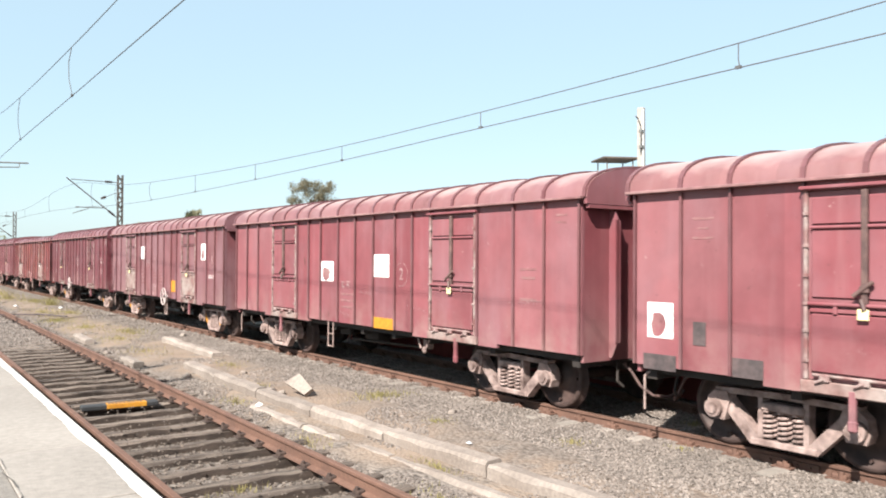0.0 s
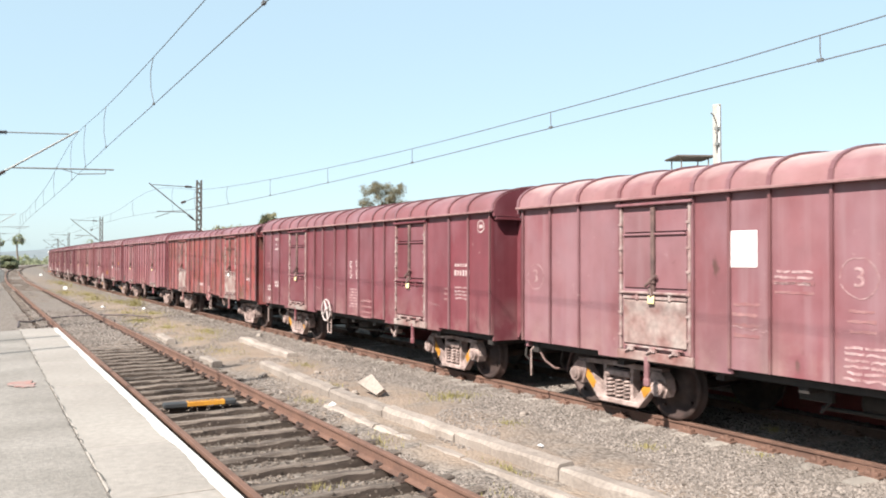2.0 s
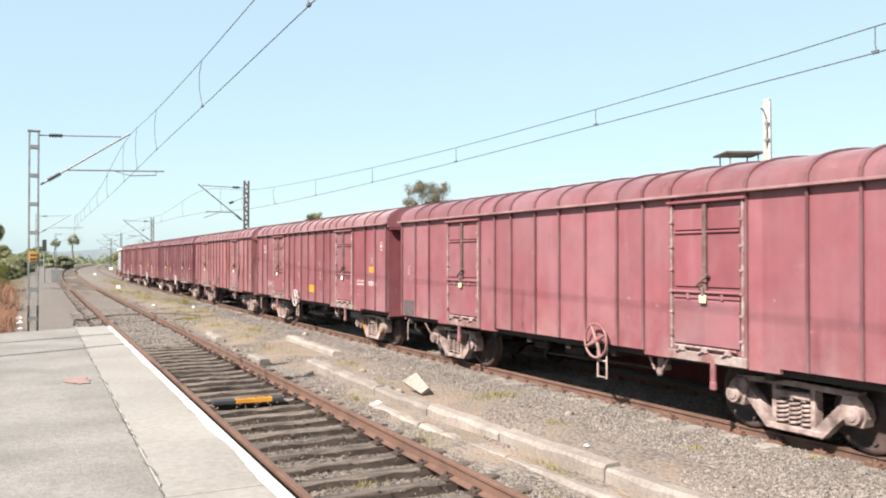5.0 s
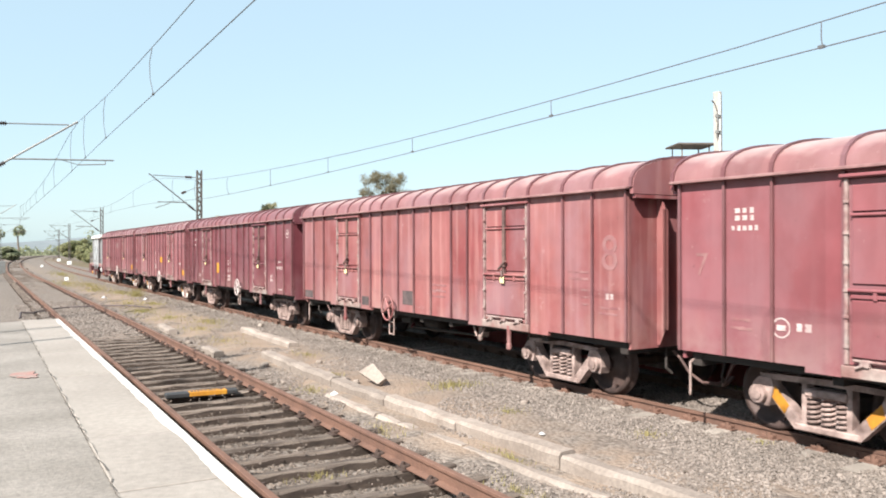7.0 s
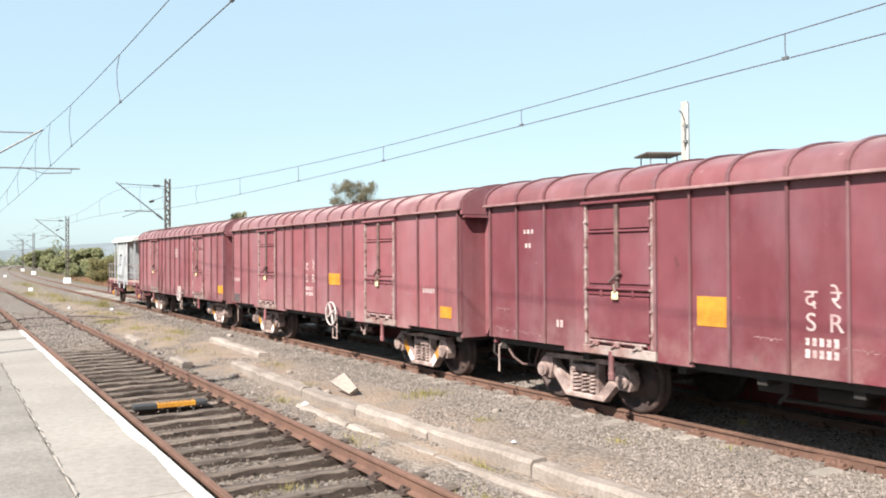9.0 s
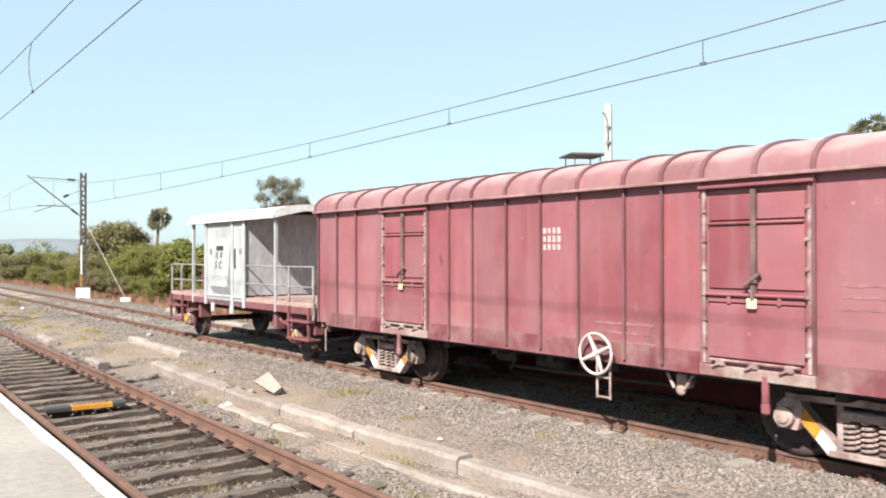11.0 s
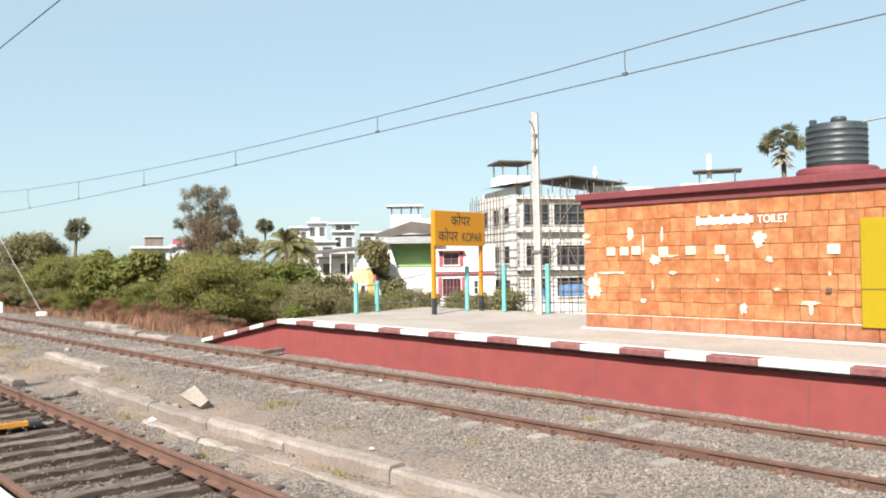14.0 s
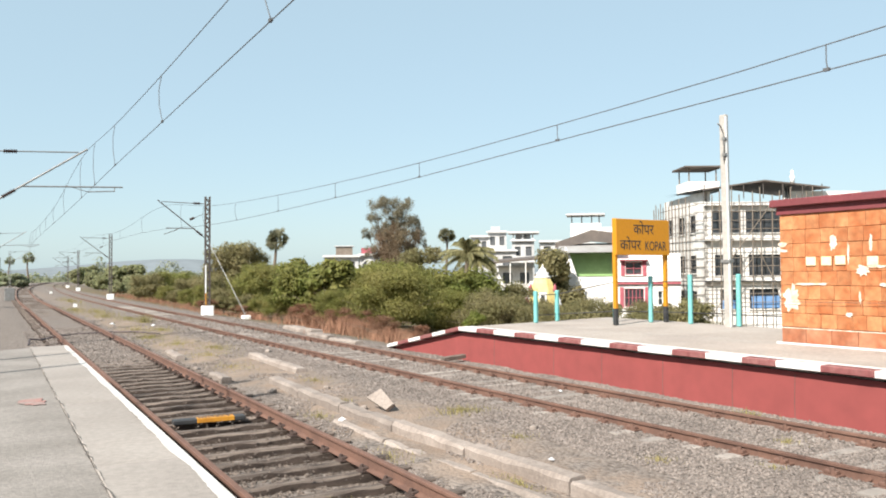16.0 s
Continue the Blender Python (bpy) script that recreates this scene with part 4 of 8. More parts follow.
for x, y, h in POSTS:
    g = Geo()
    g.box(-0.055, 0.055, -0.055, 0.055, 0, h, 0.02)
    part("post", g, TEAL, fence, m=pose(x, y, PZ - 0.01, 0, 0, 20))
for f in (0.22, 0.86):
    g = Geo()
    for a, b in zip(POSTS, POSTS[1:]):
        g.tube((a[0], a[1], PZ + f * a[2]), (b[0], b[1], PZ + f * b[2]), 0.013, n=6)
    part("wire", g, BLACK, fence)


# ---- the train ----
PITCH, HALF = 12.561, 5.93
RIB_Y = [s * d for d in (0.0, 0.66, 1.39, 1.93, 2.46, 3.70, 4.53, 5.17, 5.835) for s in (-1, 1) if d or s > 0]
DOOR_Y = 3.08
RIB_Y_LONG = [s * d for d in (0.0, 0.80, 1.58, 2.33, 4.43, 5.14, 5.70, 6.21) for s in (-1, 1) if d or s > 0]
MARKS = []


def mark(k, kind, *places):
    """Marks of one kind on wagon k: along, height, width, height of each."""
    for p in places:
        MARKS.append((k, kind, *p))


mark(-1, "worn", (4.88, 2.64, 0.3, 0.08), (4.88, 2.53, 0.15, 0.05), (4.88, 2.42, 0.3, 0.08))
mark(-1, "notice", (5.47, 1.45, 0.37, 0.42))
mark(-1, "dark", (4.93, 1.33, 0.17, 0.27), (5.48, 0.95, 0.47, 0.19), (4.33, 1.0, 0.37, 0.21))
mark(0, "notice", (-0.91, 2.03, 0.54, 0.41), (1.13, 1.9, 0.52, 0.4))
mark(0, "yellow", (-0.98, 0.99, 0.71, 0.2))
mark(0, "worn", (-4.83, 1.96, 0.35, 0.24), (-4.83, 1.59, 0.43, 0.14), (0.34, 1.34, 0.57, 0.38), (-5.48, 2.72, 0.24, 0.19))
mark(1, "notice", (1.75, 2.3, 0.37, 0.42), (-4.24, 2.31, 0.36, 0.45))
mark(1, "yellow", (-1.61, 1.28, 0.51, 0.35))
mark(1, "worn", (-4.94, 2.06, 0.22, 0.22), (1.12, 1.87, 0.54, 0.21), (-0.28, 1.43, 0.41, 0.61), (-5.46, 1.78, 0.32, 0.09), (1.72, 1.48, 0.38, 0.48), (0.36, 1.55, 0.31, 0.31))
mark(1, "white", (-4.9, 1.64, 0.54, 0.14))
mark(1, "rows", (0.32, 1.1, 0.5, 0.40), (1.11, 1.96, 0.5, 0.20))
mark(2, "white", (4.8, 2.73, 0.28, 0.09), (4.81, 2.59, 0.09, 0.07), (4.77, 2.46, 0.33, 0.07), (5.42, 1.35, 0.28, 0.18), (4.8, 1.47, 0.31, 0.19), (5.38, 1.04, 0.33, 0.14), (-4.94, 2.07, 0.51, 0.08), (-4.94, 1.93, 0.53, 0.15))
mark(2, "worn", (5.45, 1.95, 0.22, 0.3), (-4.44, 1.54, 0.21, 0.28), (-1.02, 1.13, 0.64, 0.37), (-0.38, 0.93, 0.46, 0.12), (-1.02, 0.90, 0.5, 0.12))
mark(3, "white", (-5.42, 1.55, 0.42, 0.12), (0.47, 1.23, 0.56, 0.15), (-3.31, 1.73, 0.28, 0.14))
mark(3, "worn", (-4.84, 1.2, 0.31, 0.21), (-5.55, 1.49, 0.28, 0.15), (1.19, 1.09, 0.54, 0.48))
mark(5, "white", (4.9, 2.56, 0.29, 0.17), (4.9, 2.4, 0.39, 0.08), (4.16, 1.31, 0.21, 0.12), (-4.21, 1.56, 0.59, 0.17), (-4.94, 1.55, 0.55, 0.16))
mark(5, "worn", (4.95, 1.29, 0.3, 0.2), (-4.25, 1.29, 0.59, 0.19), (-4.97, 2.15, 0.22, 0.24), (1.59, 1.37, 0.41, 0.3), (-0.39, 2.5, 0.48, 0.33))
mark(6, "white", (-5.5, 1.5, 0.18, 0.12))
mark(6, "worn", (-5.49, 1.3, 0.4, 0.17), (-4.99, 1.47, 0.18, 0.3), (-0.9, 1.38, 0.61, 0.32), (-4.84, 1.78, 0.48, 0.2))
mark(6, "dark", (0.28, 1.19, 0.42, 0.28), (5.53, 1.03, 0.5, 0.18), (2.22, 1.03, 0.33, 0.19))
mark(7, "yellow", (1.64, 1.52, 0.41, 0.35))
mark(7, "devsr", (0.28, 1.59, 0.45, 0.49))
mark(7, "white", (4.92, 2.55, 0.26, 0.09), (4.93, 2.34, 0.16, 0.09), (4.24, 1.21, 0.16, 0.16), (-4.79, 1.81, 0.31, 0.08), (-4.79, 1.64, 0.5, 0.12), (-4.08, 1.33, 0.21, 0.23), (-4.84, 1.03, 0.34, 0.06), (0.3, 1.21, 0.39, 0.25))
mark(7, "ring", (-5.42, 2.59, 0.23, 0.23))
mark(8, "yellow", (-0.96, 1.70, 0.56, 0.25), (-5.43, 1.21, 0.36, 0.2))
mark(8, "devsr", (0.36, 1.82, 0.55, 0.55))
mark(8, "white", (0.41, 1.39, 0.43, 0.25), (5.55, 1.56, 0.46, 0.13), (-4.91, 1.57, 0.51, 0.12))
mark(8, "worn", (-1.0, 1.99, 0.16, 0.17), (-0.15, 1.21, 0.2, 0.08), (1.65, 1.34, 0.31, 0.34))
mark(8, "dark", (5.55, 1.04, 0.44, 0.23), (-1.66, 0.96, 0.2, 0.15))
mark(9, "yellow", (-5.48, 1.22, 0.56, 0.24))
mark(9, "band", (0.0, 0.97, 11.2, 0.25))
mark(9, "white", (-0.19, 2.38, 0.34, 0.33))
mark(9, "worn", (-1.38, 1.22, 0.95, 0.33), (-4.21, 1.76, 0.59, 0.34))
mark(5, "yellow", (-4.94, 1.89, 0.34, 0.15), (-0.34, 1.28, 0.54, 0.22))
mark(5, "ring", (-5.53, 2.46, 0.21, 0.19), (4.43, 1.29, 0.23, 0.2))
mark(2, "ring", (-5.54, 2.74, 0.22, 0.21))
mark(6, "text:8", (-5.5, 2.08, 0.31, 0.56))
mark(5, "text:7", (5.51, 1.96, 0.23, 0.31))
mark(5, "text:S", (0.97, 1.98, 0.15, 0.18))
mark(5, "text:R", (-1.03, 1.97, 0.14, 0.19))
mark(5, "text:द", (0.95, 1.65, 0.17, 0.2))
mark(5, "text:रे", (-1.07, 1.64, 0.13, 0.24))
mark(2, "devse", (-0.38, 1.93, 0.52, 0.45))
mark(2, "rows", (-0.38, 1.27, 0.52, 0.46), (-4.93, 1.56, 0.50, 0.24))
mark(0, "chalk:2", (-1.57, 1.88, 0.42, 0.42))
mark(0, "text:द", (0.49, 1.64, 0.20, 0.17))
mark(0, "text:म", (0.29, 1.65, 0.20, 0.17))
mark(1, "chalk:3", (0.38, 1.99, 0.42, 0.42))
mark(1, "chalk:3", (5.54, 1.91, 0.40, 0.40))
mark(1, "chalk:3", (-4.90, 2.08, 0.42, 0.42))
mark(5, "chalk:7", (-4.91, 2.08, 0.40, 0.40))
mark(4, "chalk:6", (5.50, 1.90, 0.46, 0.46))
mark(4, "dark", (5.52, 1.08, 0.50, 0.32))
mark(5, "scrawl", (-0.35, 2.53, 0.40, 0.30))
mark(5, "scrawl", (-0.31, 1.53, 0.35, 0.25))
mark(5, "scrawl", (1.67, 1.39, 0.35, 0.25))
mark(5, "scrawl", (2.18, 1.25, 0.30, 0.15))
mark(5, "scrawl", (1.11, 1.29, 0.30, 0.30))
mark(2, "scrawl", (1.65, 1.45, 0.50, 0.45))
mark(2, "scrawl", (1.02, 2.04, 0.20, 0.25))
mark(2, "scrawl", (0.23, 1.53, 0.30, 0.50))
mark(2, "scrawl", (-0.90, 1.24, 0.50, 0.30))
mark(2, "scrawl", (1.02, 1.43, 0.40, 0.30))
mark(2, "scrawl", (-3.93, 1.32, 0.50, 0.30))
mark(2, "scrawl", (-4.93, 1.57, 0.40, 0.30))
mark(8, "scrawl", (1.13, 1.90, 0.50, 0.50))
mark(8, "scrawl", (-4.16, 1.47, 0.40, 0.40))
mark(8, "scrawl", (-4.86, 1.95, 0.25, 0.25))
mark(8, "scrawl", (-0.15, 1.09, 0.40, 0.20))
mark(7, "scrawl", (5.57, 1.03, 0.30, 0.20))
mark(7, "scrawl", (5.54, 1.35, 0.30, 0.15))
mark(7, "scrawl", (4.94, 1.01, 0.60, 0.20))
mark(7, "scrawl", (-4.12, 1.40, 0.30, 0.30))
mark(6, "scrawl", (1.57, 1.24, 0.70, 0.50))
mark(6, "scrawl", (5.52, 2.06, 0.25, 0.25))
mark(6, "scrawl", (2.24, 1.33, 0.30, 0.20))
mark(8, "scrawl", (-0.15, 2.48, 0.40, 0.30))
mark(8, "scrawl", (1.31, 1.78, 0.40, 0.60))
mark(7, "scrawl", (0.91, 1.26, 0.30, 0.30))
mark(7, "scrawl", (-0.17, 1.21, 0.40, 0.25))
mark(6, "scrawl", (-0.79, 1.37, 0.50, 0.50))
mark(6, "scrawl", (-1.42, 1.15, 0.35, 0.30))
mark(6, "scrawl", (-0.21, 1.02, 0.30, 0.20))
mark(0, "scrawl", (0.43, 1.08, 0.50, 0.40))
mark(0, "scrawl", (-0.40, 1.50, 0.50, 0.60))
mark(0, "scrawl", (-2.06, 1.30, 0.60, 0.25))
mark(0, "scrawl", (-4.90, 1.55, 0.50, 0.30))
mark(1, "scrawl", (-5.50, 1.73, 0.50, 0.15))
mark(1, "scrawl", (1.67, 1.37, 0.50, 0.40))
mark(3, "scrawl", (-4.30, 1.25, 0.50, 0.30))
mark(3, "scrawl", (-5.30, 1.50, 0.50, 0.20))
mark(3, "scrawl", (1.20, 1.10, 0.60, 0.30))

_shared = {}


def shared(key, make, material):
    """One mesh for all alike parts."""
    if key not in _shared:
        _shared[key] = make().mesh(key, material)
    return _shared[key]


def arch(n=16, w=1.59, z0=2.985, rise=0.455):
    pts = []
    for i in range(n + 1):
        a = math.pi * i / n
        c, s = math.cos(a), math.sin(a)
        pts.append((w * math.copysign(abs(c) ** 0.72, c), z0 + rise * s**0.80))
    return pts


def g_side_wall():
    """A side sheet, deeper under the doors."""
    low = [(-HALF, 0.90), (-4.2, 0.90), (-4.2, 0.84), (-1.95, 0.84), (-1.95, 0.90), (1.95, 0.90), (1.95, 0.84), (4.2, 0.84), (4.2, 0.90), (HALF, 0.90)]
    return Geo().prism(low + [(HALF, 2.97), (-HALF, 2.97)], "x", -0.0275, 0.0275)


def g_roof():
    g = Geo()
    prof = arch()
    n = len(prof)
    ys = np.linspace(-HALF, HALF, 9)
    for y in ys:
        g.v += [(x, y, z) for x, z in prof]
    for k in range(len(ys) - 1):
        for i in range(n - 1):
            g.f.append((k * n + i, k * n + i + 1, (k + 1) * n + i + 1, (k + 1) * n + i))
            g.s.append(True)
    return g


def g_gable():
    """The arched end plate under the roof's edge."""
    return Geo().prism([(x * 0.995, z - 0.004) for x, z in arch()] + [(-1.58, 2.9), (1.58, 2.9)], "y", -0.03, 0.03)


def g_gutter():
    g = Geo()
    g.box(-0.055, 0.055, -HALF, HALF, 2.962, 2.998, 0.006)
    return g


def g_rib():
    return Geo().box(-0.022, 0.022, -0.017, 0.017, 0.90, 2.96, 0.006)


def g_hoop():
    g = Geo()
    prof = arch(w=1.612, z0=2.99, rise=0.48)
    inner = arch(w=1.58, z0=2.98, rise=0.445)
    for a, b, c, d in zip(prof, prof[1:], inner, inner[1:]):
        g.add([(a[0], -0.028, a[1]), (b[0], -0.028, b[1]), (b[0], 0.028, b[1]), (a[0], 0.028, a[1])], [(0, 1, 2, 3)])
        for y in (-0.028, 0.028):
            g.add([(a[0], y, a[1]), (b[0], y, b[1]), (d[0], y, d[1]), (c[0], y, c[1])], [(0, 1, 2, 3)])
    return g


def g_stanchion():
    g = Geo()
    g.prism([(0, 0.84), (0.05, 0.84), (0.15, 1.05), (0.15, 2.70), (0.09, 2.84), (0, 2.84)], "x", -0.012, 0.012)
    g.prism([(0.138, 1.05), (0.150, 1.05), (0.150, 2.70), (0.138, 2.70)], "x", -0.05, 0.05)
    return g


def door_parts(w, paint, parent, scuffed=False):
    """A double door with lock bars on the wall face x = 0, opening towards -x."""
    d = part("door", shared("door", lambda: Geo().box(-0.012, 0.0, -0.62, 0.62, 0.98, 2.86, 0.003), None), paint, parent, m=w)
    for s in (-1, 1):
        leaf = shared("door_leaf%d" % s, lambda: leaf_geo(s), None)
        part("door_leaf", leaf, paint, d)
    part("door_flap", shared("door_flap", lambda: Geo().box(-0.05, -0.012, -0.53, 0.53, 1.06, 1.64, 0.012), None),
         DOOR_GREY if scuffed else paint, d, "lower door flap, scuffed")
    for s in (-1, 1):
        part("door_post", shared("door_post%d" % s, lambda: post_geo(s), EDGE_GREY), None, d, "worn grey door post with hinge lugs")
    part("lock_bar", shared("lock_bar", bar_geo, None), EDGE_GREY if scuffed else paint, d)
    part("door_header", shared("door_header", lambda: Geo().box(-0.095, -0.02, -0.64, 0.64, 2.875, 2.915, 0.010), None), paint, d)
    part("lock_rod", shared("lock_rod", rod_geo, LOCK_STEEL), None, d, "dark greasy lock rod and hasp")
    part("threshold", shared("threshold", lambda: Geo().box(-0.06, 0.0, -0.64, 0.64, 0.85, 0.975, 0.01), DOOR_GREY), None, d, "scuffed bare steel threshold")
    part("hinge_strip", shared("hinge_strip", hinge_geo, EDGE_GREY), None, d)
    return d


def leaf_geo(s):
    g = Geo()
    y0, y1 = sorted((s * 0.025, s * 0.53))
    g.box(-0.035, -0.012, y0, y1, 1.80, 2.48, 0.010)
    g.box(-0.035, -0.012, y0, y1, 2.53, 2.80, 0.010)
    g.tube((-0.045, y0, 2.50), (-0.045, y1, 2.50), 0.018)
    return g


def post_geo(s):
    g = Geo()
    y0, y1 = sorted((s * 0.565, s * 0.605))
    g.box(-0.055, 0.0, y0, y1, 0.98, 2.88, 0.008)
    for z in (1.15, 1.45, 1.72, 2.0, 2.3, 2.62):
        y2, y3 = sorted((s * 0.548, s * 0.602))
        g.box(-0.07, -0.05, y2, y3, z, z + 0.035, 0.004)
    return g


def rod_geo():
    """The upright rod that closes both leaves, with its hasp."""
    g = Geo()
    g.box(-0.078, -0.03, -0.030, 0.030, 1.72, 2.85, 0.008)
    g.box(-0.10, -0.04, -0.05, 0.04, 1.86, 1.93, 0.01)
    g.tube((-0.09, -0.09, 1.97), (-0.10, 0.09, 1.83), 0.022)
    g.tube((-0.09, 0.02, 1.80), (-0.11, -0.02, 1.70), 0.022)
    return g


def bar_geo():
    g = Geo()
    g.tube((-0.06, -0.55, 1.74), (-0.06, 0.55, 1.74), 0.02)
    g.box(-0.055, -0.02, -0.54, 0.54, 1.655, 1.695, 0.006)
    g.box(-0.07, -0.03, -0.30, -0.26, 1.64, 1.76, 0.006)
    g.box(-0.07, -0.03, 0.26, 0.30, 1.64, 1.76, 0.006)
    return g


def hinge_geo():
    g = Geo()
    g.tube((-0.06, -0.5, 1.035), (-0.06, 0.5, 1.035), 0.016)
    for y in (-0.38, 0.0, 0.38):
        g.box(-0.085, -0.02, y - 0.05, y + 0.05, 0.97, 1.05, 0.01)
        g.tube((-0.08, y, 1.0), (-0.08, y + 0.09, 0.96), 0.016)
    return g


def g_underframe():
    g = Geo()
    g.box(-0.26, 0.26, -5.75, 5.75, 0.58, 0.92)
    for s in (-1, 1):
        g.box(*sorted((s * 1.36, s * 1.44)), -5.74, 5.74, 0.80, 0.915)
        g.box(-1.45, 1.45, *sorted((s * 5.60, s * 5.74)), 0.72, 0.92)
    for y in (-3.87, -2.2, -1.1, 0, 1.1, 2.2, 3.87):
        g.box(-1.4, 1.4, y - 0.06, y + 0.06, 0.72, 0.92)
    for a, b in (((-0.9, -1.6, 0.55), (-0.9, 1.2, 0.50)), ((0.7, -2.0, 0.5), (0.7, 2.0, 0.5))):
        g.tube(a, b, 0.025)
    return g


def g_cylinder():
    g = Geo()
    g.lathe([(0.0, -0.3), (0.16, -0.3), (0.17, -0.26), (0.17, 0.2), (0.13, 0.26), (0.05, 0.3), (0.0, 0.3)], 16, "y", (-0.75, 0.5, 0.62))
    g.box(-1.12, -1.04, 0.95, 1.35, 0.60, 0.86, 0.01)
    g.tube((-1.08, 1.0, 0.6), (-1.08, 1.1, 0.48), 0.02)
    return g


def g_valve():
    g = Geo()
    g.box(-1.36, -1.24, -0.09, 0.09, 0.62, 0.84, 0.02)
    g.tube((-1.40, -0.2, 0.84), (-1.40, -0.06, 0.62), 0.02)
    g.tube((-1.40, 0.2, 0.84), (-1.40, 0.08, 0.62), 0.02)
    g.lathe([(0.02, -0.02), (0.06, -0.02), (0.06, 0.02), (0.02, 0.02)], 10, "x", (-1.38, 0.0, 0.60))
    return g


def g_side_frame():
    """A cast bogie side frame, in the plane x = 0, axles at y = +-0.81."""
    g = Geo()
    t0, t1 = -0.07, 0.07
    for s in (-1, 1):
        f = lambda pts: [(s * y * 0.9, z) for y, z in pts]
        g.prism(f([(0.74, 0.42), (0.77, 0.33), (1.00, 0.33), (1.04, 0.43), (1.01, 0.58), (0.92, 0.66), (0.74, 0.66), (0.70, 0.56)]), "x", t0 - 0.03, t1)
        g.prism(f([(0.76, 0.63), (0.32, 0.21), (0.32, 0.11), (0.42, 0.11), (0.80, 0.47)]), "x", t0, t1)
        g.prism(f([(0.26, 0.12), (0.325, 0.12), (0.325, 0.67), (0.26, 0.67)]), "x", t0, t1)
        g.prism(f([(0.93, 0.70), (0.0, 0.725), (0.0, 0.655), (0.90, 0.635)]), "x", t0, t1)
        g.tube((-0.10, s * 0.81, 0.46), (-0.17, s * 0.81, 0.46), 0.105, n=14)
        g.tube((-0.165, s * 0.81, 0.46), (-0.19, s * 0.81, 0.46), 0.065, n=10)
    g.box(t0 - 0.02, t1 + 0.02, -0.38, 0.38, 0.11, 0.19, 0.015)
    return g


def g_spring():
    """A coil spring wound of round bar."""
    pts = [(0.066 * math.cos(a), 0.066 * math.sin(a), 0.205 + 0.30 * a / 34.56) for a in (34.56 * i / 44 for i in range(45))]
    return Geo().path(pts, 0.019, 5)


def g_wheelset():
    g = Geo()
    g.tube((-1.0, 0, 0), (1.0, 0, 0), 0.075, n=12)
    for s in (-1, 1):
        prof = [(0.10, s * 0.94), (0.13, s * 0.95), (0.16, s * 0.90), (0.36, s * 0.86), (0.385, s * 0.93), (0.44, s * 0.935), (0.45, s * 0.90), (0.455, s * 0.84), (0.485, s * 0.83),
                (0.485, s * 0.805), (0.44, s * 0.80), (0.385, s * 0.80), (0.36, s * 0.83), (0.13, s * 0.86), (0.10, s * 0.80)]
        g.lathe(prof, 28, "x")
        for a in range(4):
            c, q = math.cos(a * 1.5708), math.sin(a * 1.5708)
            g.tube((s * 0.93, c * 0.33, q * 0.33), (s * 0.885, c * 0.33, q * 0.33), 0.022, n=8)
    return g


def build_bogie(y, parent, spots):
    b = part("bogie", shared("bogie_bolster", lambda: Geo().box(-1.0, 1.0, -0.2, 0.2, 0.50, 0.68, 0.02).box(-0.25, 0.25, -0.25, 0.25, 0.6, 0.74, 0.02), STEEL_DARK),
             None, parent, "four-wheel cast bogie coated in dust", m=pose(0, y, 0))
    for s in (-1, 1):
        m = pose(s * 1.10, 0, 0, 0, 0, 0 if s < 0 else 180)
        part("side_frame", shared("side_frame", g_side_frame, BOGIE_DUST), None, b, "dusty cast side frame", m=m)
        for q in (-0.17, 0.0, 0.17):
            part("spring", shared("spring", g_spring, BOGIE_DUST), None, b, m=m @ pose(-0.02, q, 0))
        part("spring_cap", shared("spring_cap", lambda: Geo().box(-0.10, 0.10, -0.25, 0.25, 0.51, 0.60, 0.015), BOGIE_DUST), None, b, m=m)
    if spots:
        arm = lambda s, u0, u1: [(s * 0.9 * (y0 + (y1 - y0) * u), z0 + (z1 - z0) * u) for (y0, z0), (y1, z1), u in
                                 (((0.75, 0.615), (0.33, 0.215), u0), ((0.75, 0.615), (0.33, 0.215), u1), ((0.79, 0.480), (0.41, 0.125), u1), ((0.79, 0.480), (0.41, 0.125), u0))]
        for s in (-1, 1):
            g = shared("paint_spot%d" % s, lambda: Geo().prism(arm(s, 0.08, 0.6), "x", -1.178, -1.1715), YELLOW)
            part("paint_spot", g, YELLOW, b, "splash of yellow paint on the side frame")
            if spots == 2:
                part("paint_spot", shared("pale_spot%d" % s, lambda: Geo().prism(arm(s, 0.6, 1.0), "x", -1.178, -1.1715), WHITE), None, b, "splash of white paint on the side frame")
    for k in (-0.81, 0.81):
        part("wheelset", shared("wheelset", g_wheelset, WHEEL), None, b, "pair of worn steel wheels on an axle", m=pose(0, k, 0.45))
    return b


def g_hand_wheel():
    g = Geo()
    n = 24
    for i in range(n):
        a, b = 2 * math.pi * i / n, 2 * math.pi * (i + 1) / n
        g.tube((0, 0.25 * math.cos(a), 0.25 * math.sin(a)), (0, 0.25 * math.cos(b), 0.25 * math.sin(b)), 0.02, n=6, caps=False)
    for k in range(4):
        a = math.pi / 4 + k * math.pi / 2 + 0.35
        g.tube((0.02, 0, 0), (0, 0.25 * math.cos(a), 0.25 * math.sin(a)), 0.034, 0.020, n=6)
    g.tube((0.16, 0, 0), (-0.03, 0, 0), 0.035)
    return g


def g_ladder():
    g = Geo()
    for y in (-0.10, 0.10):
        g.tube((0, y, 0.40), (0, y, 0.90), 0.016, n=6)
    for z in (0.42, 0.66):
        g.tube((0, -0.10, z), (0, 0.10, z), 0.016, n=6)
    return g


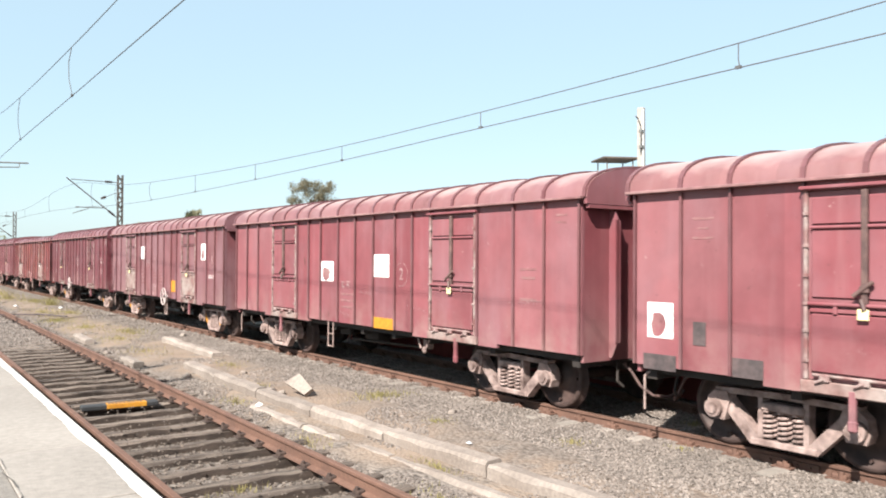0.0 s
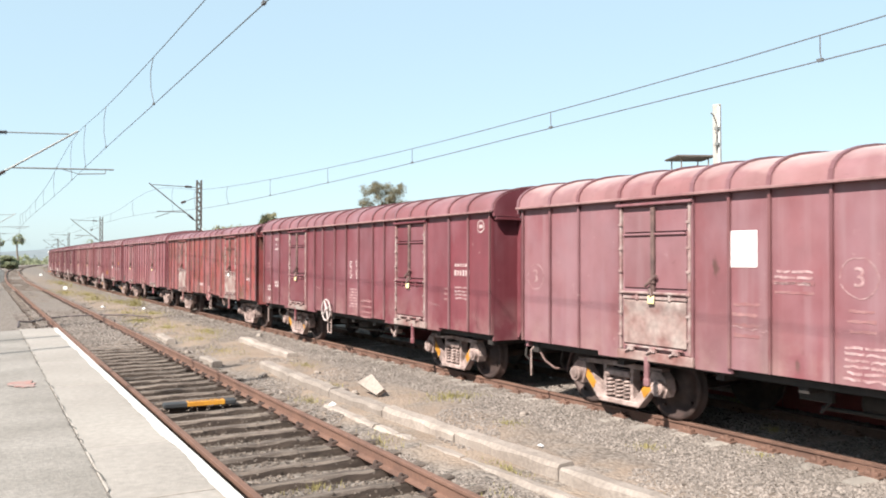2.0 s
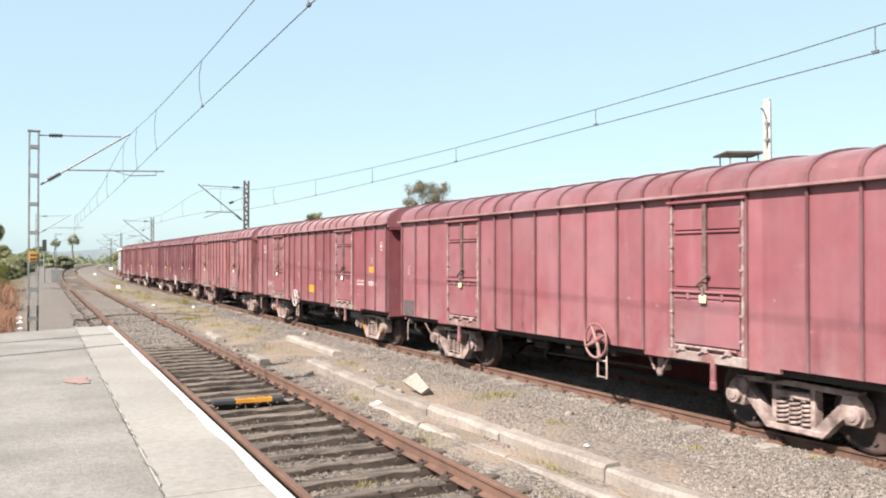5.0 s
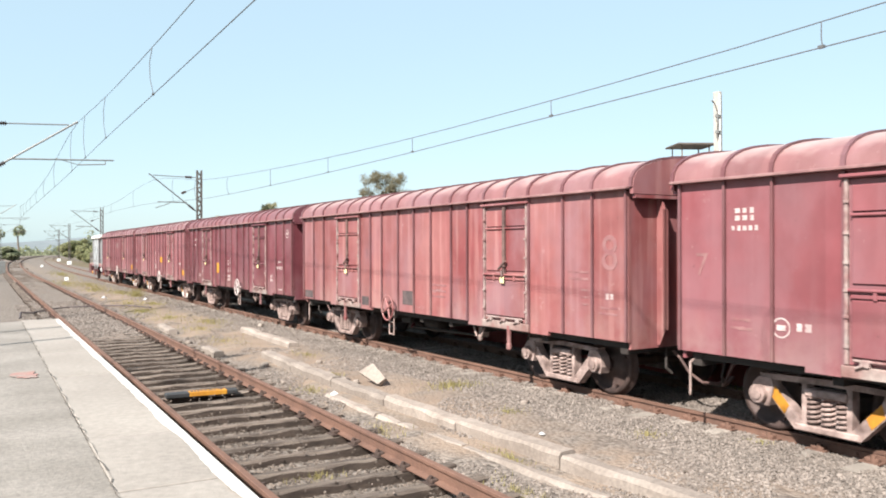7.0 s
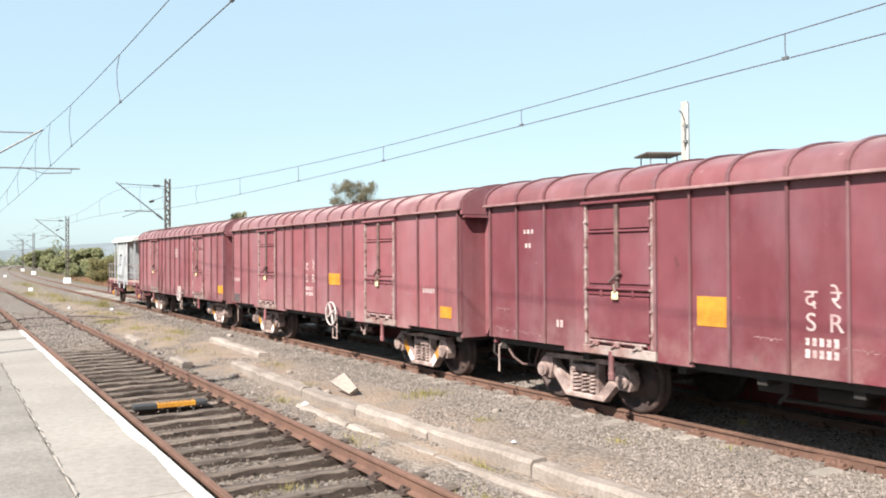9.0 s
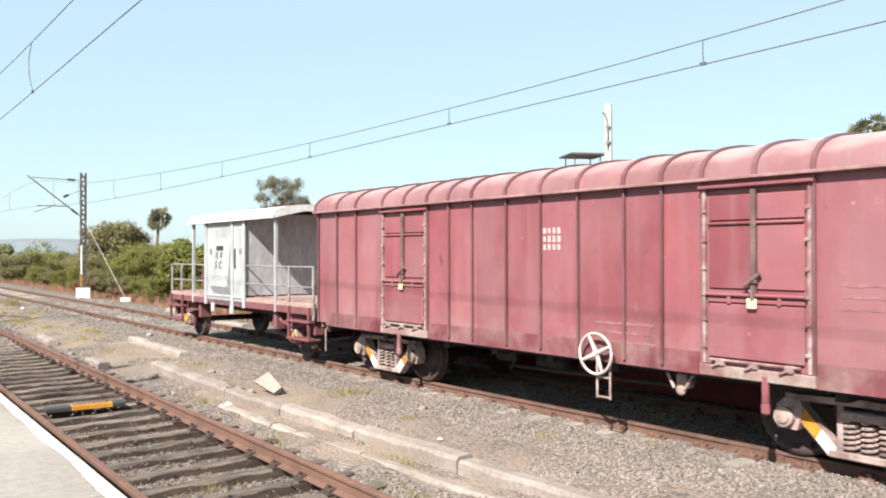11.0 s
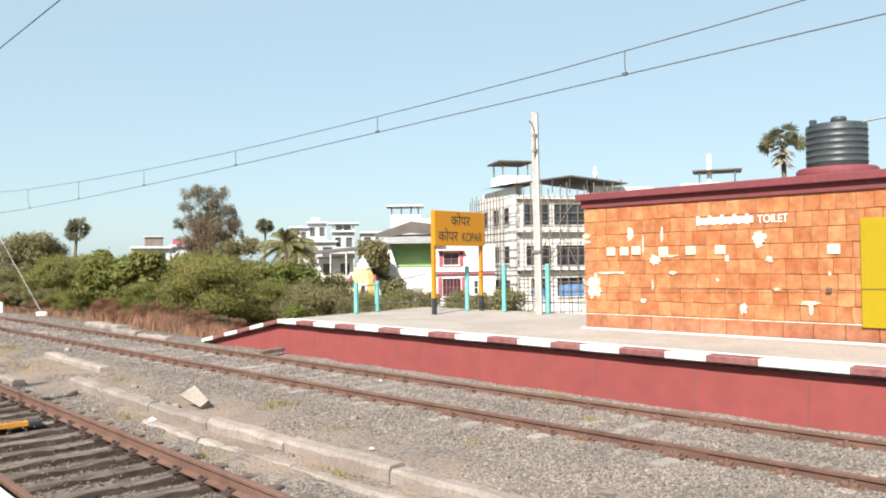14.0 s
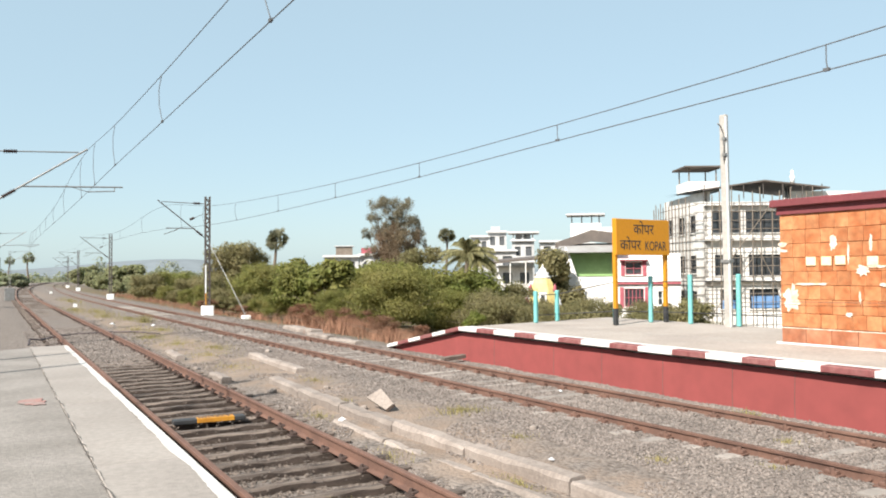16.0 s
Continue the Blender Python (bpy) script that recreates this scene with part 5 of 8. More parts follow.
def g_coupler(s):
    g = Geo()
    g.box(-0.11, 0.11, *sorted((s * 5.7, s * 6.12)), 0.62, 0.82, 0.03)
    g.box(-0.19, 0.12, *sorted((s * 6.06, s * 6.30)), 0.58, 0.88, 0.04)
    g.tube((-0.75, s * 5.78, 0.80), (0.0, s * 6.0, 0.72), 0.022)
    g.path([(-0.75, s * 5.78, 0.82), (-0.80, s * 5.82, 0.5), (-0.72, s * 5.86, 0.42)], 0.022)
    return g


def g_hose(s):
    g = Geo()
    pts = [(-0.55, s * 5.72, 0.72), (-0.55, s * 5.85, 0.62), (-0.5, s * 5.98, 0.42), (-0.4, s * 6.12, 0.30), (-0.2, s * 6.22, 0.28), (0, s * 6.27, 0.36)]
    return g.path(pts, 0.022, 8)


def g_rod():
    """A bent bar that hangs at the corner."""
    return Geo().path([(-1.40, 5.55, 0.84), (-1.44, 5.72, 0.80), (-1.45, 5.78, 0.74), (-1.45, 5.78, 0.34)], 0.017)


def g_hook():
    g = Geo()
    g.box(-1.62, -1.57, -0.035, 0.035, 0.60, 0.92, 0.01)
    g.box(-1.63, -1.56, -0.045, 0.045, 0.52, 0.64, 0.02)
    return g


WAGON_LABEL = {
    "maroon": "maroon covered goods wagon with faded stencils",
    "chalky": "maroon covered goods wagon with chalky bleached paint",
    "rusty": "red covered goods wagon with large brown rust patches",
    "faded": "covered goods wagon with sun-bleached salmon paint",
    "dark": "freshly painted dark maroon covered goods wagon",
    "red": "red-brown covered goods wagon with chalk marks",
}


def build_wagon(k, look_name, spots):
    paint = PAINT[look_name]
    w = thing("covered_wagon", pose(0, 0, 0), WAGON_LABEL[look_name], "goods wagon", "wagons of the train")
    ln = LONG.get(k, 1.0)  # one wagon is a little longer than the rest
    stretch = Matrix.Diagonal((1, ln, 1, 1))
    long = ln > 1
    ribs, door_y = (RIB_Y_LONG, 3.50) if long else (RIB_Y, DOOR_Y)
    crown = Matrix.Translation((0, 0, 2.985)) @ Matrix.Diagonal((1, 1, 0.74 if long else 1.0, 1)) @ Matrix.Translation((0, 0, -2.985))  # the long one has a flatter roof
    for s in (-1, 1):
        part("side_wall", shared("wagon_side_wall", g_side_wall, None), paint, w, m=pose(s * 1.5275, 0, 0) @ stretch @ Matrix.Diagonal((1, 0.988, 1, 1)))
        part("end_wall", shared("wagon_end_wall", lambda: Geo().box(-1.498, 1.498, -0.025, 0.025, 0.80, 2.97), None), paint, w, m=pose(0, s * (HALF * ln - 0.100), 0))
    part("floor", shared("wagon_floor", lambda: Geo().box(-1.498, 1.498, -5.7, 5.7, 0.925, 0.98), STEEL_DARK), None, w, m=stretch)
    part("roof", shared("wagon_roof", g_roof, None), ROOF if k in (-1, 0, 1, 5, 6, 8, 9) else ROOF_DARK, w, "dusty arched steel roof, its sunlit crown painted paler", m=crown @ stretch @ Matrix.Diagonal((1, 1.009, 1, 1)))
    for s in (-1, 1):
        part("gable", shared("wagon_gable", g_gable, None), paint, w, m=pose(0, s * (HALF * ln + 0.022), 0) @ crown)
    for x, n in ((-1.6, 1), (1.6, 1)):
        part("gutter", shared("wagon_gutter", g_gutter, None), GUTTER, w, "worn pale gutter strip", m=pose(x * 1.004, 0, 0) @ stretch)
    for s in (-1, 1):
        part("end_beam", shared("wagon_end_beam", lambda: Geo().box(-1.54, 1.54, -0.03, 0.03, 2.84, 2.895, 0.006), None), paint, w, m=pose(0, s * (HALF * ln + 0.018), 0))
    for y in ribs:
        for s in (-1, 1):
            part("rib", shared("wagon_rib", g_rib, None), RIB, w, m=pose(s * 1.577, y, 0))
    for y in (*ribs, -door_y, door_y):
        part("roof_hoop", shared("wagon_hoop", g_hoop, None), RIB, w, m=pose(0, y * (1.018 if abs(y) > 5.8 else 1.0), 0) @ crown)
    for s in (-1, 1):
        for x in (-1.0, -0.42, 0.42, 1.0):
            part("stanchion", shared("wagon_stanchion", g_stanchion, None), paint, w, m=pose(x, s * (HALF * ln - 0.076), 0, 0, 0, 0 if s > 0 else 180))
    for x, turn in ((-1.556, 0), (1.556, 180)):
        for y in (-door_y, door_y):
            d = door_parts(pose(x, y, 0.001, 0, 0, turn), paint, w, k in (1, 3))
            if x < 0 and k not in (0, 3) or y < 0 and x < 0:
                g = shared("seal_tag", lambda: Geo().box(-0.105, -0.085, -0.055, 0.055, 1.60, 1.71, 0.01), YELLOW_TAG)
                part("seal_tag", g, PAPER if k in (3, 5) else YELLOW_TAG, d, "seal tag hung on the lock")
    part("underframe", shared("wagon_underframe", g_underframe, STEEL_DARK), None, w, "dark grimy underframe", m=stretch)
    part("brake_cylinder", shared("brake_cylinder", g_cylinder, STEEL_DARK), None, w)
    part("brake_valve", shared("brake_valve", g_valve, BOGIE_DUST), None, w, m=pose(0, -2.05, 0))
    for s in (-1, 1):
        build_bogie((4.15 if s > 0 else -4.02) * ln, w, spots)
        out = pose(0, s * HALF * (ln - 1), 0)
        part("coupler", shared("coupler%d" % s, lambda: g_coupler(s), STEEL_DARK), None, w, m=out)
        part("brake_hose", shared("brake_hose%d" % s, lambda: g_hose(s), LOCK_STEEL), None, w, "hanging brake hose", m=out)
        if s > 0:
            part("release_rod", shared("release_rod", g_rod, BOGIE_DUST), None, w, "hanging coupler release rod", m=out)
        part("door_hook", shared("door_hook", g_hook, None), paint, w, m=pose(0, s * 3.2 * ln, 0))
    hy = 0.93 if k in (0, 2, 5, 6) else -1.03
    if k != 0:
        part("hand_wheel", shared("hand_wheel", g_hand_wheel, None), PAINT["faded"] if k in (0, 3, 4, 6) else FADED_WHITE, w, "spoked hand brake wheel", m=pose(-1.68, hy, 0.95))
    part("ladder", shared("side_ladder", g_ladder, None), BOGIE_DUST, w, "short bar ladder", m=pose(-1.62, hy - 0.08, 0.0))
    for mk, kind, y, z, a, b in MARKS:
        if mk != k:
            continue
        m = pose(-1.5575, y, z)
        if kind in ("white", "worn"):
            r = random.Random(int(1000 * y) + k)
            lines = max(1, round(b / 0.11))
            for i in range(lines):
                z0, h = -b / 2 + (i + 0.5) * b / lines, b / lines
                if kind == "white":
                    # one short bar for each character of the line
                    n = max(2, round(a / 0.085))
                    for q in range(n):
                        u, d, e = -a / 2 + a * (q + 0.5) / n, a / n * r.uniform(0.26, 0.36), h * r.uniform(0.30, 0.38)
                        bite = r.uniform(0.2, 0.6)
                        outline = [(u - d, z0 - e), (u + d, z0 - e), (u + d, z0 - e * 0.2), (u + d * bite, z0), (u + d, z0 + e * 0.3), (u + d, z0 + e), (u - d, z0 + e)]
                        part("stencil", Geo().prism(outline, "x", -0.0015, 0.0015), WHITE_PAINT, w, "painted stencil character, illegible", m=m)
                    continue
                us = np.linspace(-a / 2 * r.uniform(0.8, 1.0), a / 2 * r.uniform(0.75, 1.0), max(6, int(a / 0.035)))
                top = [(u, z0 + h * r.uniform(0.06, 0.24)) for u in us]
                low = [(u, z0 - h * r.uniform(0.06, 0.22)) for u in reversed(us)]
                part("stencil", Geo().prism(low[::-1] + top[::-1], "x", -0.0015, 0.0015), FAINT_PAINT, w, "line of painted stencil marks, illegible", m=m)
        elif kind.startswith("text:"):
            part("lettering", shared_text(kind[5:], round(b / 0.8, 2), FAINT_PAINT if kind[5:].isdigit() else LETTER), None, w, "chalked or painted character",
                 m=pose(-1.5570, y, z, 0, 0, -90))
        elif kind.startswith("chalk:"):
            g = Geo()
            r = random.Random(k * 31 + int(y * 10))
            rad = [a / 2 * (1 + r.uniform(-0.06, 0.06)) for i in range(20)]
            for i in range(19):
                if r.random() < 0.15:
                    continue
                c0, c1 = 2 * math.pi * i / 20, 2 * math.pi * (i + 1) / 20
                g.add([(-0.002, q * math.cos(c), q * math.sin(c)) for c, q in ((c0, rad[i]), (c1, rad[i + 1]), (c1, rad[i + 1] - 0.011), (c0, rad[i] - 0.011))], [(0, 1, 2, 3)])
            ring = part("chalk_ring", g, CHALK, w, "chalked ring round a number", m=m)
            part("chalk_number", shared_text(kind[6:], round(a * 0.68, 2), CHALK), None, ring, m=pose(-0.0005, 0, 0, 0, 0, -90))
        elif kind == "scrawl":
            # one running line of handwriting in worn chalk
            r = random.Random(k * 17 + int(100 * y))
            n = int(26 * a) + 6
            up = Vector((0, 0, 0.0035))
            pts, lean = [], r.uniform(-0.25, 0.25) * b
            for i in range(n):
                c = i / (n - 1)
                sway = 0.028 * math.cos(2.3 * i) * r.uniform(0.4, 1.3)
                pts.append(Vector((-0.002, a * (0.5 - c) + sway, lean * (c - 0.5) + 0.055 * math.sin(2.3 * i) * r.uniform(0.2, 1.1))))
            g = Geo()
            g.add([q for v in pts for q in (v - up, v + up)], [(2 * i, 2 * i + 2, 2 * i + 3, 2 * i + 1) for i in range(n - 1)])
            part("chalk_scrawl", g, CHALK, w, "faint scrawled chalk line", m=m)
        elif kind == "rows":
            r = random.Random(k * 5 + int(100 * y))
            for i in range(max(2, round(b / 0.064))):
                z0, cut = b / 2 - 0.064 * i, r.uniform(-0.05, 0.05)
                for u0, u1 in ((-a / 2 + r.uniform(0, 0.05), cut - 0.012), (cut + 0.012, a / 2 - r.uniform(0, 0.06))):
                    us = np.linspace(u0, u1, 6)
                    edge = [(u, z0 + r.uniform(-0.008, 0.008)) for u in us]
                    g = Geo().prism(edge + [(u, z - r.uniform(0.020, 0.034)) for u, z in reversed(edge)], "x", -0.0015, 0.0015)
                    part("stencil", g, WORN_WHITE, w, "line of painted stencil marks, illegible", m=m)
        elif kind == "band":
            part("dark_band", Geo().box(-0.0025, 0.0, -a / 2, a / 2, -b / 2, b / 2), PAINT["dark"], w, "darker paint along the foot of the wall", m=m)
        elif kind == "ring":
            g = Geo()
            for i in range(24):
                c0, c1 = 2 * math.pi * i / 24, 2 * math.pi * (i + 1) / 24
                ro, ri = a / 2, a / 2 - 0.02
                g.add([(-0.004, ro * math.cos(c0), ro * math.sin(c0)), (-0.004, ro * math.cos(c1), ro * math.sin(c1)), (-0.004, ri * math.cos(c1), ri * math.sin(c1)),
                       (-0.004, ri * math.cos(c0), ri * math.sin(c0))], [(0, 1, 2, 3)])
            g.box(-0.005, 0.0, -a * 0.24, a * 0.24, -0.03, 0.03)
            part("roundel", g, WHITE_PAINT, w, "white painted roundel", m=m)
        elif kind in ("devsr", "devse"):
            for word, dy, dz in (("\u0926", a / 2 - 0.09, b / 4), ("\u092a\u0942" if kind == "devse" else "\u0930\u0947", -a / 2 + 0.09, b / 4), ("S", a / 2 - 0.09, -b / 4), ("E" if kind == "devse" else "R", -a / 2 + 0.09, -b / 4)):
                part("lettering", shared_text(word, 0.27, WHITE_PAINT), None, w, "white painted initials", m=pose(-1.5570, y + dy, z + dz, 0, 0, -90))
        elif kind == "notice":
            r = random.Random(k * 7 + int(y))
            n = part("notice", Geo().box(-0.004, 0.0, -a / 2, a / 2, -b / 2, b / 2), PAPER, w, "white paper notice, partly torn", m=m)
            if not (k == 0 and y < 0) and not (k == 1 and y > 0):
                rim = [(0.30 + 0.10 * noise.noise((math.cos(c) * 2, math.sin(c) * 2, k + y)), c) for c in (2 * math.pi * i / 18 for i in range(18))]
                g = Geo().prism([(a * (0.08 + q * math.cos(c)), b * (q * 1.1 * math.sin(c) - 0.14)) for q, c in rim], "x", -0.0075, -0.005)
                part("torn_patch", g, paint, n)
        else:
            part("plate" if kind == "yellow" else "patch", Geo().box(-0.006, 0.0, -a / 2, a / 2, -b / 2, b / 2, 0.002), YELLOW if kind == "yellow" else TAR, w,
                 "yellow painted plate" if kind == "yellow" else "square of dark tarry paint", m=m)
    return w


FADED_WHITE = mat("faded_white_iron", (0.45, 0.39, 0.375), (0.28, 0.20, 0.19), 0.7, s1=6)


def shared_text(word, size, material):
    key = (word, size, material.name)
    if key not in _shared:
        _shared[key] = text_mesh(word, size, material)
    return _shared[key]


def build_brake_van():
    """A four-wheel guard's van; y = 0 at its middle, the open platform towards +y."""
    v = thing("brake_van", pose(0, 0, 0), "silver four-wheel brake van with open end platforms", "brake van", "wagons of the train")
    Y = lambda d: d - 4.76
    g = Geo()
    g.box(-1.35, 1.35, -4.0, 4.0, 1.10, 1.19, 0.008)
    part("deck", g, DECK, v, "dusty red plank deck")
    for x in (-0.9, -0.45, 0.0, 0.45, 0.9):
        g = Geo()
        g.box(x - 0.215, x + 0.215, -3.95, 3.95, 1.19, 1.205, 0.004)
        part("plank", g, DECK, v)
    g = Geo()
    for s in (-1, 1):
        part("side_sill", Geo().box(*sorted((s * 1.27, s * 1.36)), -4.0, 4.0, 0.96, 1.098, 0.008), VAN_RED, v, "dusty red side sill")
        g.box(-1.26, 1.26, *sorted((s * 3.9, s * 4.02)), 0.86, 1.12, 0.008)
    g.box(-0.22, 0.22, -3.9, 3.9, 0.7, 1.1)
    part("underframe", g, STEEL_DARK, v, "grimy dark underframe")
    c0, c1 = Y(3.96), Y(6.20)
    z0, z1 = 1.205, 3.0
    cabin = part("cabin", Geo().box(-1.318, 1.318, c0 + 0.025, c1 - 0.025, z0, z0 + 0.03), VAN_RED, v, "silver painted sheet steel cabin")
    for x in (-1.34, 1.34):
        part("side_wall", Geo().box(x - 0.02, x + 0.02, c0, c1, 0.98, z1, 0.003), SILVER, cabin, "silver painted sheet steel wall")
    for y in (c0, c1):
        part("end_wall", Geo().box(-1.318, 1.318, y - 0.02, y + 0.02, z0 + 0.032, 3.15), SILVER, cabin, "silver painted sheet steel wall")
    g = Geo()
    for y in (c0 - 0.01, Y(4.60), c1 + 0.01):
        g.box(-1.40, -1.355, y - 0.06, y + 0.06, 0.95, z1, 0.008)
    g.box(-1.385, -1.36, c0, c1, 1.16, 1.22, 0.006)
    g.box(-1.385, -1.36, Y(4.7), Y(5.8), 1.55, 1.58, 0.006)
    for y in (Y(4.62), Y(5.75)):
        g.box(-1.40, -1.36, y - 0.09, y + 0.09, 0.78, 1.0, 0.01)
    part("cabin_rib", g, SILVER, cabin)
    g = Geo()
    g.prism([(1.361, 2.58), (1.375, 2.58), (1.47, 1.42), (1.361, 1.22)], "y", Y(4.7), Y(5.72))
    g.v = [(-x, y, z) for x, y, z in g.v]
    part("locker", g, SILVER, cabin, "projecting side locker")
    g = Geo()
    g.box(-1.3645, -1.361, Y(4.43), Y(4.53), 1.85, 2.33)
    part("window", g, GLASS_DARK, cabin)
    for word, y, z in (("S", 5.42, 1.93), ("C", 5.16, 1.93), ("\u0926", 5.42, 2.16), ("\u092e", 5.16, 2.16)):
        part("lettering", shared_text(word + "", 0.25, BLACK), None, cabin, "dark stencilled initials", m=pose(-1.383 - 0.082 * (2.58 - z), Y(y), z) @ Matrix.Rotation(radians(4.7), 4, "Y") @ pose(0, 0, 0, 0, 0, -90))
    for i in range(5):
        part("lettering_bar", Geo().box(-0.006, 0.004, -0.03, 0.03, -0.055, 0.055), BLACK, cabin, "dark stencilled digit, illegible",
             m=pose(-1.402, Y(5.10) + i * 0.085, 2.345) @ Matrix.Rotation(radians(4.7), 4, "Y"))
    for cy in (5.95, 4.2):
        g = Geo()
        g.prism([(Y(cy) - 0.1, 2.2), (Y(cy) + 0.03, 2.2), (Y(cy) + 0.03, 2.34), (Y(cy), 2.34), (Y(cy) - 0.02, 2.25), (Y(cy) - 0.05, 2.34), (Y(cy) - 0.1, 2.32)], "x", -1.367, -1.362)
        part("stencil", g, GALV, cabin, "faint grey stencil marks")
    # roof over cabin and platforms
    g = Geo()
    prof = arch(14, 1.46, 3.03, 0.27)
    n = len(prof)
    ys = np.linspace(Y(2.3), Y(7.2), 7)
    for y in ys:
        g.v += [(x, y, z) for x, z in prof]
    for k in range(len(ys) - 1):
        for i in range(n - 1):
            g.f.append((k * n + i, k * n + i + 1, (k + 1) * n + i + 1, (k + 1) * n + i))
            g.s.append(True)
    for s in (-1, 1):
        g.box(*sorted((s * 1.40, s * 1.48)), ys[0], ys[-1], 2.97, 3.045, 0.006)
    for y in (ys[0], ys[-1]):
        g.add([(x, y, z) for x, z in prof] + [(-1.46, y, 2.97), (-1.2, y, 3.03), (-0.7, y, 3.14), (0.7, y, 3.14), (1.2, y, 3.03), (1.46, y, 2.97)], [tuple(range(n + 6))])
    part("roof", g, mat("van_roof_white", (0.60, 0.59, 0.57), (0.40, 0.36, 0.33), 0.6, s1=1.4, s2=10, amount=0.6), v, "dusty white painted arched roof")
    g = Geo()
    g.lathe([(0.09, 3.25), (0.09, 3.36), (0.13, 3.37), (0.13, 3.40), (0.0, 3.43)], 12, "z", (0.3, Y(4.6), 0))
    part("roof_vent", g, WHITE, v)
    for y in (Y(7.12), Y(2.4)):
        for x in (-1.34, 1.34):
            g = Geo()
            g.box(x - 0.035, x + 0.035, y - 0.035, y + 0.035, 0.95, 3.0, 0.006)
            part("corner_post", g, SILVER, v)
    for s, ya, yb in ((1, c1, 3.98), (-1, c0, -3.98)):
        for x in (-1.33, 1.33):
            r = part("railing", Geo().box(x - 0.022, x + 0.022, yb - 0.03, yb + 0.03, 0.86, 1.95, 0.006), RAIL_GREY, v, "worn grey tube railing")
            for z in (1.52, 1.93):
                g = Geo()
                g.tube((x, ya, z), (x, yb, z), 0.017)
                part("rail", g, RAIL_GREY, r)
            mid = (ya + yb) / 2 + s * 0.55
            g = Geo()
            g.box(x - 0.022, x + 0.022, mid - 0.03, mid + 0.03, 0.95, 1.95, 0.006)
            part("upright", g, RAIL_GREY, r)
        for q in (-1, 1):
            g = Geo()
            for z in (1.52, 1.93):
                g.tube((q * 1.33, yb, z), (q * 0.45, yb, z), 0.02)
            g.tube((q * 0.45, yb, 1.2), (q * 0.45, yb, 1.95), 0.02)
            part("end_railing", g, VAN_RED, v, "dusty red end railing")
        g = Geo()
        g.tube((0.2, yb - s * 0.35, 1.2), (0.2, yb - s * 0.35, 1.75), 0.05)
        g.lathe([(0.06, -0.02), (0.17, -0.02), (0.17, 0.02), (0.06, 0.02)], 14, "z", (0.2, yb - s * 0.35, 1.78))
        part("hand_brake", g, VAN_RED, v, "red hand brake column")
        st = part("step_frame", Geo().box(-1.45, -1.15, *sorted((yb - s * 0.95, yb - s * 0.02)), 0.44, 0.48, 0.008), VAN_RED, v, "red footboards hung from the frame")
        g = Geo()
        g.box(-1.45, -1.2, *sorted((yb - s * 0.95, yb - s * 0.02)), 0.80, 0.84, 0.008)
        for d in (0.06, 0.9):
            g.box(-1.42, -1.36, *sorted((yb - s * d, yb - s * (d + 0.05))), 0.42, 1.12, 0.006)
        part("footboard", g, VAN_RED, st)
    # running gear
    for y in (3.0, -3.0):
        for x in (-1.12, 1.12):
            g = Geo()
            g.prism([(y - 0.32, 1.0), (y + 0.32, 1.0), (y + 0.2, 0.62), (y + 0.17, 0.28), (y - 0.17, 0.28), (y - 0.2, 0.62)], "x", x - 0.03, x + 0.03)
            gear = part("axle_guard", g, VAN_RED, v, "dusty red axle guard")
            g = Geo()
            for i in range(6):
                ln = 0.62 - i * 0.09
                g.box(x - 0.06 + (-0.09 if x < 0 else 0.09), x + 0.06 + (-0.09 if x < 0 else 0.09), y - ln, y + ln, 0.66 + 0.02 * (5 - i) - 0.02, 0.66 + 0.02 * (5 - i), 0.003)
            for q in (-1, 1):
                g.tube((x - 0.09 if x < 0 else x + 0.09, y + q * 0.62, 0.74), (x - 0.09 if x < 0 else x + 0.09, y + q * 0.86, 0.95), 0.03)
                g.box(x - 0.15, x + 0.15, y + q * 0.86 - 0.07, y + q * 0.86 + 0.07, 0.55, 0.95, 0.02)
            part("leaf_spring", g, VAN_RED, gear)
            sx = -1 if x < 0 else 1
            g = Geo()
            g.box(*sorted((x, x + sx * 0.16)), y - 0.15, y + 0.15, 0.33, 0.62, 0.03)
            part("axle_box", g, BOGIE_DUST, gear)
            g = Geo()
            g.lathe([(0.0, 0.0), (0.11, 0.0), (0.12, 0.02), (0.10, 0.05), (0.0, 0.06)], 14, "x", (0, 0, 0))
            part("axle_cap", g, YELLOW, gear, "yellow axle cap", m=pose(x + sx * 0.16, y, 0.47, 0, 0, 0 if sx > 0 else 180))
        part("wheelset", shared("wheelset", g_wheelset, WHEEL), None, v, "pair of worn steel wheels on an axle", m=pose(0, y, 0.45))
    g = Geo()
    g.box(-0.11, 0.11, 3.9, 4.3, 0.72, 0.92, 0.03)
    g.box(-0.17, 0.13, 4.2, 4.42, 0.66, 0.96, 0.04)
    part("coupler", g, VAN_RED, v, "red rear coupler")
    g = Geo().path([(-0.5, 4.0, 0.9), (-0.5, 4.15, 0.6), (-0.45, 4.25, 0.45), (-0.35, 4.2, 0.35)], 0.03)
    part("brake_hose", g, BOGIE_DUST, v, "hanging brake hose")
    return v


LONG = {3: 1.055}
LOOKS = {-1: "maroon", 0: "maroon", 1: "chalky", 2: "dark", 3: "rusty", 4: "maroon", 5: "red", 6: "faded", 7: "dark", 8: "maroon", 9: "maroon"}
WAGONS = {k: build_wagon(k, name, {1: 1, 2: 1, 5: 1, 8: 2, 9: 2}.get(k, 0)) for k, name in LOOKS.items()}
VAN = build_brake_van()


